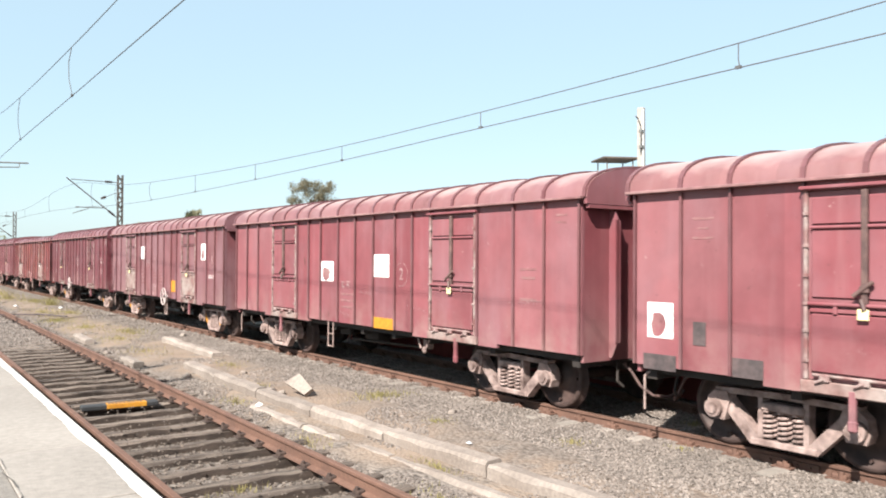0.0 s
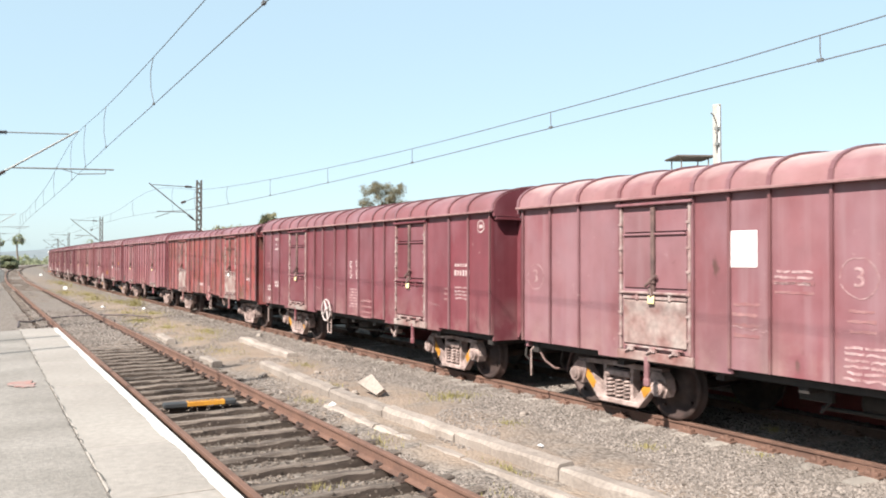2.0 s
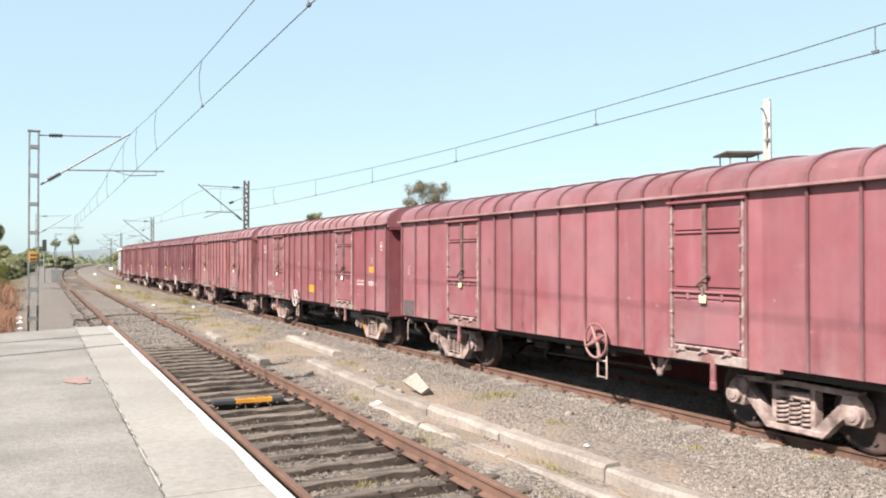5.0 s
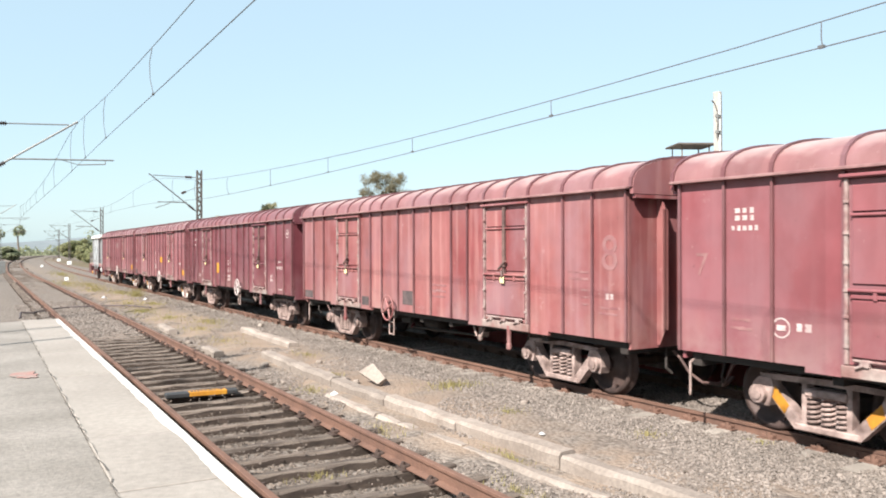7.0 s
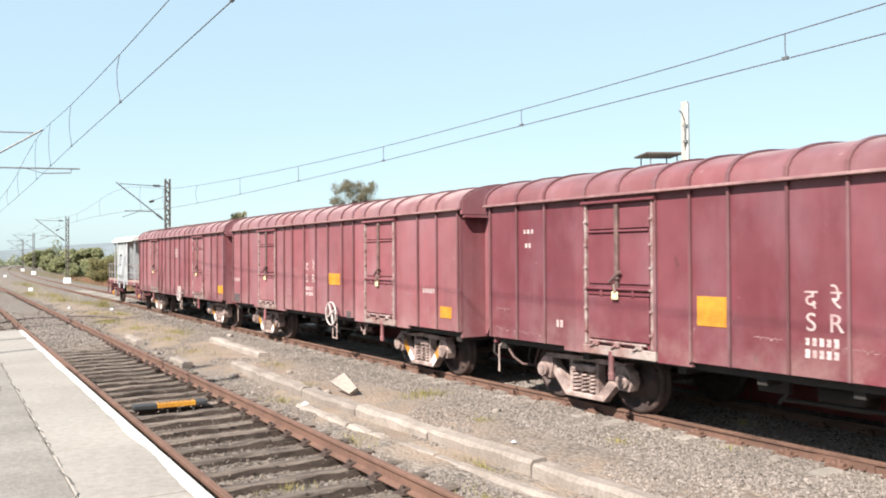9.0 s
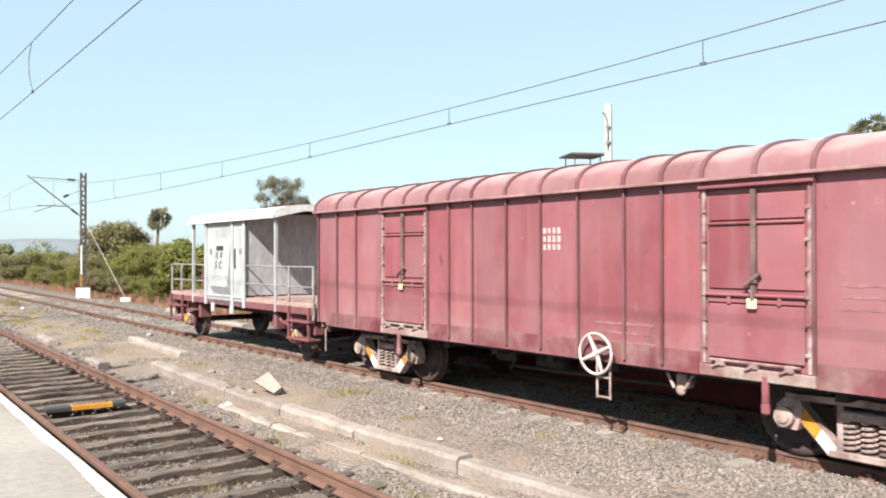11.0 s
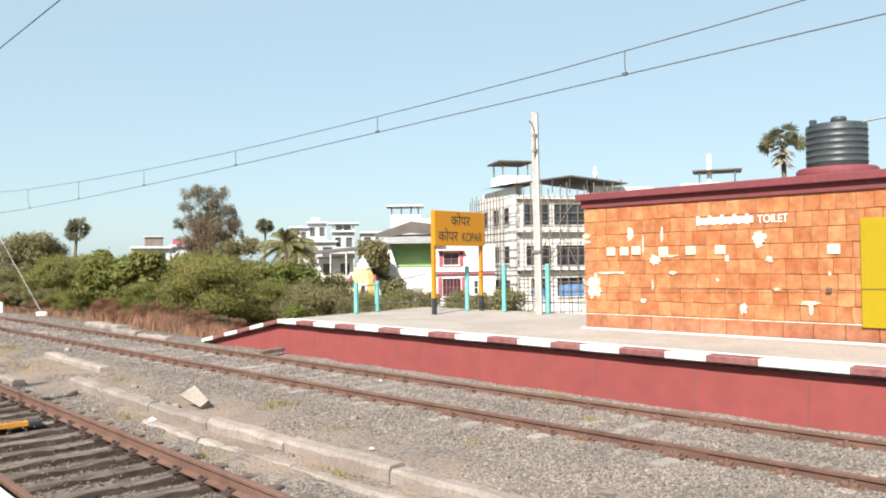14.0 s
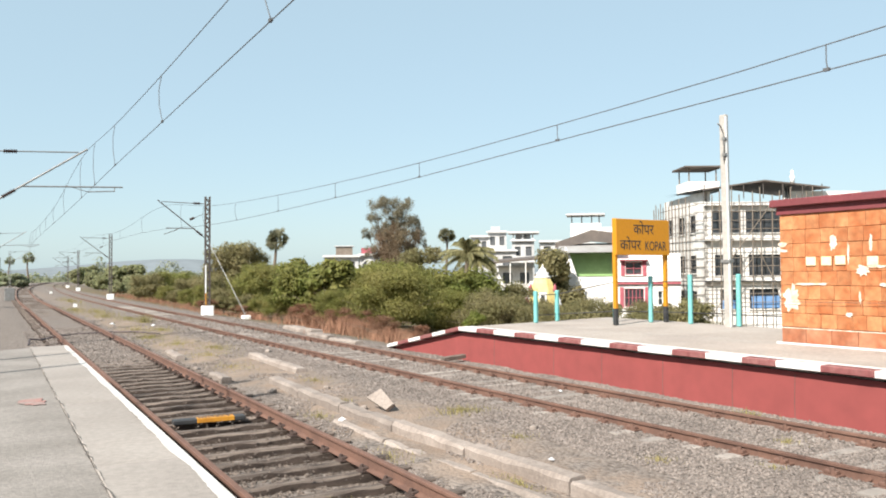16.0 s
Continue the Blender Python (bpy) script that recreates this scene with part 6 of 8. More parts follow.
# ---- overhead line ----
def lattice(g, x, y, z0, z1, w, d, bay):
    """Two channels with battens."""
    for s in (-1, 1):
        g.box(x + s * w / 2 - 0.03, x + s * w / 2 + 0.03, y - d / 2, y + d / 2, z0, z1, 0.006)
    z = z0 + bay / 2
    while z < z1:
        for q in (-1, 1):
            g.box(x - w / 2, x + w / 2, y + q * d / 2 - 0.012, y + q * d / 2 + 0.012, z - 0.06, z + 0.06)
        z += bay


def laced(g, x, y, z0, z1, w, bay):
    """Four angles with zigzag lacing."""
    for sx in (-1, 1):
        for sy in (-1, 1):
            g.box(x + sx * w / 2 - 0.025, x + sx * w / 2 + 0.025, y + sy * w / 2 - 0.025, y + sy * w / 2 + 0.025, z0, z1)
    z, s = z0, 1
    while z < z1 - bay * 0.9:
        for q in (-1, 1):
            g.tube((x - s * w / 2, y + q * w / 2, z), (x + s * w / 2, y + q * w / 2, z + bay), 0.026, n=5)
            g.tube((x + q * w / 2, y - s * w / 2, z), (x + q * w / 2, y + s * w / 2, z + bay), 0.026, n=5)
        z, s = z + bay, -s


def insulator(g, a, b):
    """Ribbed sheds round a tube from a to b."""
    a, b = Vector(a), Vector(b)
    turn = (b - a).to_track_quat("Z", "Y")
    h = (b - a).length
    prof = [(0.04, 0.0)]
    for i in range(7):
        prof += [(0.04, h * (i + 0.25) / 7), (0.075, h * (i + 0.3) / 7), (0.07, h * (i + 0.7) / 7), (0.04, h * (i + 0.75) / 7)]
    prof.append((0.04, h))
    core = Geo().lathe(prof, 10)
    g.add([a + turn @ Vector(p) for p in core.v], core.f)


def steel_bracket(mast, P, top):
    """The bracket of a laced mast: a tie, a slanting strut and a steady arm."""
    g = Geo()
    g.tube(P(0.15, top - 0.43), P(2.55, top - 0.38), 0.020)
    g.tube(P(0.20, top - 2.35), P(2.76, top - 0.30), 0.030)
    g.tube(P(0.70, top - 1.87), P(2.30, top - 1.87), 0.024)
    g.tube(P(1.62, top - 1.92), P(2.42, top - 2.22), 0.018)
    g.tube(P(0.12, top - 0.98), P(0.92, top - 1.32), 0.014)
    part("bracket", g, MAST_DARK, mast, "tubular cantilever bracket")
    for a, b in (((0.42, top - 0.42), (0.80, top - 0.41)), ((0.30, top - 2.27), (0.62, top - 2.01)), ((0.75, top - 1.25), (1.0, top - 1.36))):
        g = Geo()
        insulator(g, P(*a), P(*b))
        part("insulator", g, INSUL, mast, "brown ribbed insulator")


def build_mast(m, side, kind, top, label, reach=1.0, base=0.45):
    """A mast at its foot; side: +1 when its bracket points to +x."""
    mast = thing("catenary_mast", m, label, "catenary mast", "catenary masts")
    g = Geo()
    if kind == "batten":
        lattice(g, 0, 0, -0.3, top, 0.27, 0.20, 0.95)
        g.box(-0.19, 0.19, -0.12, 0.12, top, top + 0.06, 0.01)
    else:
        laced(g, 0, 0, base - 0.06, top, 0.24, 0.26)
    part("mast", g, GALV if kind == "batten" else MAST_DARK, mast, "lattice steel mast")
    if kind != "batten":
        part("footing", Geo().box(-0.30, 0.30, -0.30, 0.30, -0.3, base - 0.05, 0.03), WHITE, mast, "whitewashed concrete footing")
    s = side
    P = lambda x, z: (s * x * reach, 0, z)
    if kind != "batten":
        steel_bracket(mast, P, top)
        return mast
    g = Geo()
    g.tube(P(0.15, top - 0.10), P(2.70, top + 0.02), 0.022)
    g.tube(P(0.2, top - 1.75), P(2.98, top + 0.15), 0.032)
    g.tube(P(1.0, top - 1.22), P(4.12, top - 1.11), 0.026)
    g.tube(P(2.3, top - 1.13), P(3.0, top - 1.32), 0.012)
    g.tube(P(2.98, top - 1.32), P(3.85, top - 1.26), 0.020)
    g.tube(P(3.85, top - 1.26), P(3.85, top - 1.12), 0.014)
    part("bracket", g, GALV, mast, "tubular cantilever bracket")
    g = Geo()
    insulator(g, P(0.45, top - 0.09), P(0.85, top - 0.07))
    part("insulator", g, INSUL, mast, "brown ribbed insulator")
    g = Geo()
    insulator(g, P(0.42, top - 1.60), P(0.80, top - 1.35))
    part("insulator", g, INSUL, mast, "brown ribbed insulator")
    return mast


mast_a = build_mast(pose(-0.15, 29.65, 0), 1, "batten", 6.38, "galvanised lattice mast with a bracket over the near track")
g = Geo()
g.box(-0.12, 0.12, -0.16, -0.125, 2.08, 2.40, 0.01)
part("plate", g, YELLOW, mast_a, "yellow number plate, illegible")
g = Geo()
g.box(-0.09, 0.09, -0.166, -0.16, 2.12, 2.18)
g.box(-0.09, 0.09, -0.166, -0.16, 2.25, 2.31)
part("plate_bar", g, BLACK, mast_a)
for x in (-0.135, 0.135):
    part("painted_foot", Geo().box(x - 0.034, x + 0.034, -0.104, 0.104, -0.3, 0.62, 0.006), BLACK, mast_a, "black painted foot of the mast")
build_mast(pose(-0.1, 87.0, 0), 1, "batten", 6.4, "distant galvanised lattice mast beside the near track")
build_mast(pose(2.6, 150.0, 0), 1, "batten", 6.4, "distant galvanised lattice mast beside the near track")
mast_b = build_mast(pose(10.83, 46.6, 0), -1, "laced", 6.72, "dark laced steel mast on a white footing with a stay")
g = Geo()
g.tube((0.1, -0.1, 4.0), (1.35, -3.2, -0.1), 0.02)
part("stay", g, GALV, mast_b, "slanting stay rod")
part("stay_block", Geo().box(1.13, 1.57, -3.38, -3.02, -0.3, -0.05, 0.03), WHITE, mast_b, "white stay anchor block")
for z0, z1, paint, words in ((1.15, 2.75, WHITE, "white painted band on the mast leg"), (0.45, 1.15, YELLOW, "yellow painted band on the mast leg")):
    part("paint_band", Geo().box(-0.150, -0.146, -0.148, -0.092, z0, z1).box(-0.150, -0.092, -0.150, -0.146, z0, z1), paint, mast_b, words)
build_mast(pose(10.15, 84.0, 0), -1, "laced", 6.3, "distant laced steel mast on a white footing")
build_mast(pose(11.75, 136.0, 0), -1, "laced", 6.3, "distant laced steel mast on a white footing")
build_mast(pose(13.3, 176.0, 0), -1, "laced", 6.3, "distant laced steel mast on a white footing")


def wire_run(label, fx, fz_low, fz_high, y0, y1, droppers, r=0.0085):
    """A contact wire under its carrier, joined by droppers."""
    w = thing("overhead_wire", pose(0, 0, 0), label, "overhead wire")
    ys = np.linspace(y0, y1, int((y1 - y0) / 2.5) + 1)
    g = Geo()
    g.path([(fx(y), y, fz_low(y)) for y in ys], r, 6)
    part("contact_wire", g, COPPER, w)
    g = Geo()
    g.path([(fx(y), y, fz_high(y)) for y in ys], r * 0.95, 6)
    part("carrier_wire", g, COPPER, w)
    for y in droppers:
        g = Geo()
        a, b = fz_low(y), fz_high(y)
        bow = 0.10 if b - a > 0.6 else 0.0
        g.path([(fx(y), y - 0.02, a), (fx(y) - bow * 0.4, y + bow, a + (b - a) * 0.35), (fx(y) - bow * 0.4, y + bow * 1.4, a + (b - a) * 0.7), (fx(y), y + bow, b)], 0.008, 5)
        g.box(fx(y) - 0.02, fx(y) + 0.02, y - 0.04, y + 0.04, a - 0.01, a + 0.03)
        part("dropper", g, COPPER, w)
    return w


def span(y, knots):
    return smooth_line(y, [k[0] for k in knots], [k[1] for k in knots])


A_X = ((-40, 3.2), (29.65, 2.86), (87, 3.25), (150, 6.1), (200, 9.4))
A_LOW = ((-40, 5.42), (0, 5.27), (9.2, 5.22), (16.1, 5.165), (22.8, 5.14), (29.65, 5.08), (87, 5.1), (200, 5.1))
A_HIGH = ((-40, 6.7), (-12, 6.18), (0, 6.08), (11.5, 6.07), (16.45, 6.10), (23.8, 6.27), (29.65, 6.53), (45, 5.9), (58, 5.75), (72, 5.9), (87, 6.42), (118, 5.7), (150, 6.4), (200, 6.0))
wire_run("contact and carrier wires over the near track", lambda y: span(y, A_X), lambda y: span(y, A_LOW), lambda y: span(y, A_HIGH), -40, 200,
         (3.5, 9.25, 16.1, 22.8, 27.6, 32.0, 40.0, 47.0, 54.0, 61.0, 68.0, 75.0, 82.0))
B_LOW = ((-40, 5.3), (-10, 4.95), (3, 4.77), (6.2, 4.69), (11.6, 4.58), (16.75, 4.475), (21.6, 4.425), (28, 4.40), (36.6, 4.47), (46.6, 4.82), (84, 5.0), (136, 5.0), (200, 5.0))
B_HIGH = ((-40, 6.5), (-10, 5.7), (3, 5.17), (6.2, 5.01), (11.6, 4.87), (16.75, 4.815), (21.6, 4.855), (28, 4.99), (36.6, 5.33), (46.6, 6.15), (65, 5.6), (84, 6.0), (110, 5.6), (136, 6.2), (200, 6.0))
wire_run("contact and carrier wires over the far track", line_b, lambda y: span(y, B_LOW), lambda y: span(y, B_HIGH), -40, 200,
         (6.25, 11.55, 16.75, 21.9, 27.1, 32.4, 38.0, 43.0, 55.0, 65.0, 75.0))

# unseen posts added so that two shadow lines fall on the near platform
for py in (10.4, 12.5):
    lp = thing("platform_lamp_post", pose(-6.2, py, PZ), "slim unseen steel post added to cast a shadow line", "lamp post", "platform lamp posts")
    part("shaft", Geo().tube((0, 0, 0), (0, 0, 9.5), 0.07, 0.05, 10), GALV, lp)
    part("lamp_head", Geo().box(-0.12, 0.7, -0.1, 0.1, 9.4, 9.52, 0.03), GALV, lp)

# ---- between the tracks ----
def kerb(x0, y0, x1, y1, w, z0, z1, seed):
    """One cast kerb stone with chipped top edges, from end to end."""
    r = random.Random(seed)
    L = math.hypot(x1 - x0, y1 - y0)
    n = max(3, int(L / 0.25))
    g = Geo()
    for i in range(n + 1):
        u = L * i / n - L / 2
        ch = 0.02 + 0.03 * r.random()
        zt = z1 - (0.05 * r.random() if r.random() < 0.25 else 0.012 * r.random())
        g.v += [(-w / 2, u, z0), (w / 2, u, z0), (w / 2, u, zt - ch), (w / 2 - ch, u, zt), (-w / 2 + ch * 1.2, u, zt), (-w / 2, u, zt - ch * 1.3)]
    for i in range(n):
        for k in range(6):
            g.f.append((i * 6 + k, i * 6 + (k + 1) % 6, i * 6 + 6 + (k + 1) % 6, i * 6 + 6 + k))
            g.s.append(False)
    g.add(g.v[:6], [(0, 1, 2, 3, 4, 5)])
    g.add(g.v[n * 6 : n * 6 + 6], [(5, 4, 3, 2, 1, 0)])
    a = math.degrees(math.atan2(-(x1 - x0), y1 - y0))
    return solo("kerb_stone", g, KERB, "weathered concrete kerb stone half sunk in gravel", "kerb", "kerb stones between the tracks",
                m=pose((x0 + x1) / 2, (y0 + y1) / 2, 0, r.uniform(-0.6, 0.6), r.uniform(-3, 3), a))


LINE_K = ((5.85, 0.6), (5.70, 2.7), (5.52, 4.7), (5.42, 6.68), (5.34, 8.70), (5.29, 10.7), (5.22, 12.6), (5.24, 14.7), (5.30, 16.75))
for i, (a, b) in enumerate(zip(LINE_K, LINE_K[1:])):
    kerb(a[0], a[1] + 0.02, b[0], b[1] - 0.02, 0.24, -0.35, 0.0 - 0.012 * (i % 3), i)
LEDGE = ((5.42, 1.0), (5.24, 3.4), (5.06, 5.6), (4.95, 8.0), (4.86, 10.2), (4.82, 12.0))
for i, (a, b) in enumerate(zip(LEDGE, LEDGE[1:])):
    kerb(a[0], a[1] + 0.03, b[0], b[1] - 0.03, 0.18, -0.4, -0.150, 20 + i)
kerb(6.30, 17.8, 6.30, 21.8, 0.26, -0.4, 0.02, 31)
kerb(4.54, 17.7, 4.56, 19.0, 0.22, -0.4, -0.07, 32)
kerb(4.60, 23.0, 4.70, 25.2, 0.24, -0.4, -0.06, 33)
for i, (x0, y0, x1, y1, w, top) in enumerate(((10.42, 23.9, 10.40, 26.2, 0.30, -0.02), (10.40, 26.3, 10.36, 28.3, 0.32, 0.03), (10.95, 29.2, 10.9, 32.4, 0.5, 0.05))):
    kerb(x0, y0, x1, y1, w, -0.5, top, 40 + i)
solo("wooden_plank", Geo().box(-0.36, 0.36, -0.08, 0.08, -0.05, 0.05, 0.01), SLEEPER, "dark weathered timber lying beside the ramp", "plank", m=pose(10.34, 17.7, 0.0, 2, -3, 8))

slab = Geo()
face = [Vector(q) for q in ((0.0, 0.0, 0.0), (0.13, 0.0, 0.10), (-0.08, 0.30, 0.31), (-0.33, 0.36, 0.16))]  # a thin plate, one corner down
back = (face[1] - face[0]).cross(face[3] - face[0]).normalized() * -0.075
slab.add([*face, *(q + back for q in face)], [(0, 1, 2, 3), (7, 6, 5, 4), (0, 4, 5, 1), (1, 5, 6, 2), (2, 6, 7, 3), (3, 7, 4, 0)])
solo("broken_slab", slab, KERB, "broken concrete slab leaning on the gravel", "rubble", m=pose(5.74, 12.08, -0.10, 0, 0, -25))
for i, (x, y, s) in enumerate(((5.42, 12.75, 0.11), (5.55, 12.55, 0.07), (4.6, 13.5, 0.06), (6.9, 9.5, 0.07), (4.9, 15.6, 0.09), (5.9, 15.2, 0.07), (4.5, 20.5, 0.10), (7.1, 23.0, 0.09))):
    r = random.Random(i)
    g = Geo()
    g.box(-s, s, -s * 0.8, s * 0.8, -s * 0.5, s * 0.6, s * 0.3, pose(0, 0, 0, r.uniform(-20, 20), r.uniform(-20, 20), r.uniform(0, 90)))
    solo("rubble_block", g, KERB, "small lump of broken concrete", "rubble", "rubble between the tracks", m=pose(x, y, ground_z(x, y) + s * 0.3))

box_thing = thing("marker_board", pose(3.04, 12.95, -0.172, 0, 0, -4), "dark board with orange writing lying across the sleepers", "marker board")
part("board", Geo().box(-0.56, 0.56, -0.10, 0.10, 0.0, 0.075, 0.015), BLACK, box_thing, "black painted board")
part("label", Geo().box(-0.20, 0.38, -0.106, 0.07, 0.012, 0.079, 0.004), YELLOW, box_thing, "orange painted label field")
part("lettering", text_mesh("HALT", 0.15, BLACK, 0.002), None, box_thing, "dark painted word", m=pose(0.16, -0.02, 0.081, -90, 0, 0))
for i in range(3):
    part("label_bar", Geo().box(-0.17 + i * 0.05, -0.14 + i * 0.05, -0.06, 0.03, 0.078, 0.083), BLACK, box_thing, "dark mark of writing, illegible")

for i, (x, y, s) in enumerate(((4.86, 11.85, 0.08), (5.0, 40.5, 0.16), (6.4, 38.0, 0.1), (9.5, 12.2, 0.05), (6.0, 7.9, 0.04), (-1.2, 21.5, 0.13), (-1.35, 24.2, 0.16), (-0.9, 23.2, 0.12),
                               (-0.75, 28.4, 0.14), (-0.8, 26.0, 0.11), (-0.6, 34.0, 0.14), (-0.7, 36.5, 0.16), (-0.55, 31.0, 0.1))):
    r = random.Random(50 + i)
    g = Geo()
    n = 7
    v = [(0, 0, s * 0.9)] + [(s * math.cos(6.283 * k / n) * r.uniform(0.6, 1.2), s * math.sin(6.283 * k / n) * r.uniform(0.6, 1.2), s * r.uniform(-0.1, 0.5)) for k in range(n)]
    g.add(v, [(0, 1 + k, 1 + (k + 1) % n) for k in range(n)] + [tuple(range(n, 0, -1))])
    solo("litter", g, PLASTIC_BAG, "crumpled white plastic litter on the ground", "litter", "litter", m=pose(x, y, ground_z(x, y) + 0.02))
for i, (x, y, w) in enumerate(((5.5, 66.0, 0.17), (7.0, 120.0, 0.2))):
    g = Geo()
    g.prism([(-w, -0.2), (w, -0.2), (w * 0.75, 0.25), (-w * 0.75, 0.25)], "y", -w * 0.4, w * 0.4)
    solo("white_marker", g, WHITE, "whitewashed marker block beside the track", "marker block", "white marker blocks", m=pose(x, y, ground_z(x, y)))

g = Geo()
g.path([(1.13, 31.4, -0.24), (1.22, 32.8, -0.12), (1.6, 32.9, -0.16), (2.41, 34.6, -0.15), (3.0, 35.2, -0.15), (4.35, 35.2, -0.13), (5.1, 34.3, -0.1), (5.8, 33.0, -0.13)], 0.035)
solo("ground_cable", g, TAR, "dark cable laid across the track in the ballast", "cable")

sig = thing("signal_post", pose(0.55, 92.0, ground_z(0.55, 92)), "distant colour-light signal post", "railway signal")
part("post", Geo().tube((0, 0, 0), (0, 0, 4.2), 0.09, 0.07, 8), GALV, sig)
part("head", Geo().box(-0.2, 0.2, -0.12, 0.12, 3.2, 4.4, 0.03), BLACK, sig)
part("base_box", Geo().box(0.6, 1.5, -0.3, 0.3, 0.0, 1.3, 0.03), GALV, sig, "grey equipment cabinet")


# ---- loose ballast ----
def scatter_stones(name, zones, seed, material=STONE):
    rs = np.random.RandomState(seed)
    P = []
    for x0, x1, y0, y1, n, lo, hi, up in zones:
        xs, ys = rs.uniform(x0, x1, n), rs.uniform(y0, y1, n)
        for x, y in zip(xs, ys):
            if 4.5 < x < 6.6 and noise.noise((x * 0.8, y * 0.45, 9)) > -0.12:
                continue
            P.append((x, y, ground_z(x, y) + up, rs.uniform(lo, hi)))
    P = np.array(P)
    n = len(P)
    base = np.array([(1, 0, 0), (-1, 0, 0), (0, 1, 0), (0, -1, 0), (0, 0, 1), (0, 0, -1)], float)
    f = np.array([(0, 2, 4), (2, 1, 4), (1, 3, 4), (3, 0, 4), (2, 0, 5), (1, 2, 5), (3, 1, 5), (0, 3, 5)])
    q = rs.normal(size=(n, 4))
    q /= np.linalg.norm(q, axis=1)[:, None]
    w, x, y, z = q.T
    R = np.stack([1 - 2 * (y * y + z * z), 2 * (x * y - z * w), 2 * (x * z + y * w), 2 * (x * y + z * w), 1 - 2 * (x * x + z * z), 2 * (y * z - x * w), 2 * (x * z - y * w),
                  2 * (y * z + x * w), 1 - 2 * (x * x + y * y)], 1).reshape(n, 3, 3)
    v = base[None] * rs.uniform(0.55, 1.25, (n, 6, 3)) + rs.normal(0, 0.18, (n, 6, 3))
    v = np.einsum("nij,nkj->nki", R, v) * P[:, 3][:, None, None] * np.array([1, 1, 0.8])
    v += P[:, None, :3]
    faces = (f[None] + (np.arange(n) * 6)[:, None, None]).reshape(-1, 3)
    me = array_mesh(name, v.reshape(-1, 3), faces, material)
    tagged(new(name, me), "loose grey-brown crushed ballast stones around the rails", "gravel", kind="stuff")


scatter_stones("ballast_stones", (
    (5.6, 8.1, 2.2, 14, 26000, 0.011, 0.026, 0.004), (4.0, 5.6, 2.2, 14, 12000, 0.011, 0.026, 0.003),
    (8.1, 10.9, 2.2, 14, 22000, 0.012, 0.028, 0.004), (4.0, 8.1, 14, 26, 16000, 0.014, 0.030, 0.004), (8.1, 10.9, 14, 26, 9000, 0.016, 0.034, 0.004),
    (1.3, 4.3, 20.5, 27, 6000, 0.018, 0.036, 0.006), (1.2, 4.2, 27, 40, 5000, 0.022, 0.042, 0.006), (10.3, 10.9, 2, 18, 5000, 0.014, 0.034, 0.004), (-1.2, 1.5, 17.8, 30, 4000, 0.022, 0.045, 0.004),
    (4.2, 11.0, 26, 48, 8000, 0.028, 0.055, 0.006), (4.2, 4.7, 2.0, 26, 3000, 0.014, 0.03, 0.004)), 5)
scatter_stones("track_ballast", ((1.45, 4.4, 2.0, 19, 21000, 0.014, 0.030, 0.006), (1.45, 4.4, 19, 21.5, 3000, 0.018, 0.034, 0.004), (1.75, 4.4, 2.5, 22, 1500, 0.010, 0.022, 0.115)), 6, BALLAST_DIRTY)


# ---- plants ----
def leaf_cloud(n, blobs, size, seed, droop=0.0, slim=0.55, shell=0.5):
    """Single leaves spread through rounded masses."""
    rs = np.random.RandomState(seed)
    blobs = np.array(blobs, float)
    wts = blobs[:, 3] * blobs[:, 4] + blobs[:, 4] * blobs[:, 5]
    b = blobs[rs.choice(len(blobs), n, p=wts / wts.sum())]
    d = rs.normal(size=(n, 3))
    d /= np.linalg.norm(d, axis=1)[:, None]
    r = rs.uniform(shell, 1.0, n) ** 0.7 * (1 + 0.12 * rs.normal(size=n))
    p = b[:, :3] + d * r[:, None] * b[:, 3:6]
    nrm = d + rs.normal(0, 0.5, (n, 3)) + np.array([0, 0, 0.35])
    nrm /= np.linalg.norm(nrm, axis=1)[:, None]
    a = np.cross(nrm, rs.normal(size=(n, 3)))
    a /= np.linalg.norm(a, axis=1)[:, None]
    a[:, 2] -= droop
    c = np.cross(nrm, a)
    s = size * rs.uniform(0.6, 1.35, n)[:, None]
    v = np.stack([p - a * s, p + c * s * slim + nrm * s * 0.12, p + a * s, p - c * s * slim + nrm * s * 0.12], 1)
    return v.reshape(-1, 3), np.arange(n * 4).reshape(n, 4)


def limbs(g, height, spread, r0, seed, n=7, start=0.35):
    """A leaning trunk that forks into limbs."""
    r = random.Random(seed)
    mid = Vector((r.uniform(-0.1, 0.1) * height, r.uniform(-0.1, 0.1) * height, height * start))
    g.tube((0, 0, -0.4), mid, r0, r0 * 0.75, 8)
    for i in range(n):
        a = 6.283 * i / n + r.uniform(-0.4, 0.4)
        k = mid + Vector((math.cos(a) * spread * 0.35, math.sin(a) * spread * 0.35, height * r.uniform(0.18, 0.3)))
        e = k + Vector((math.cos(a) * spread * r.uniform(0.25, 0.5), math.sin(a) * spread * r.uniform(0.25, 0.5), height * r.uniform(0.1, 0.3)))
        g.tube(mid, k, r0 * 0.5, r0 * 0.32, 6)
        g.tube(k, e, r0 * 0.3, r0 * 0.1, 5)
    return g


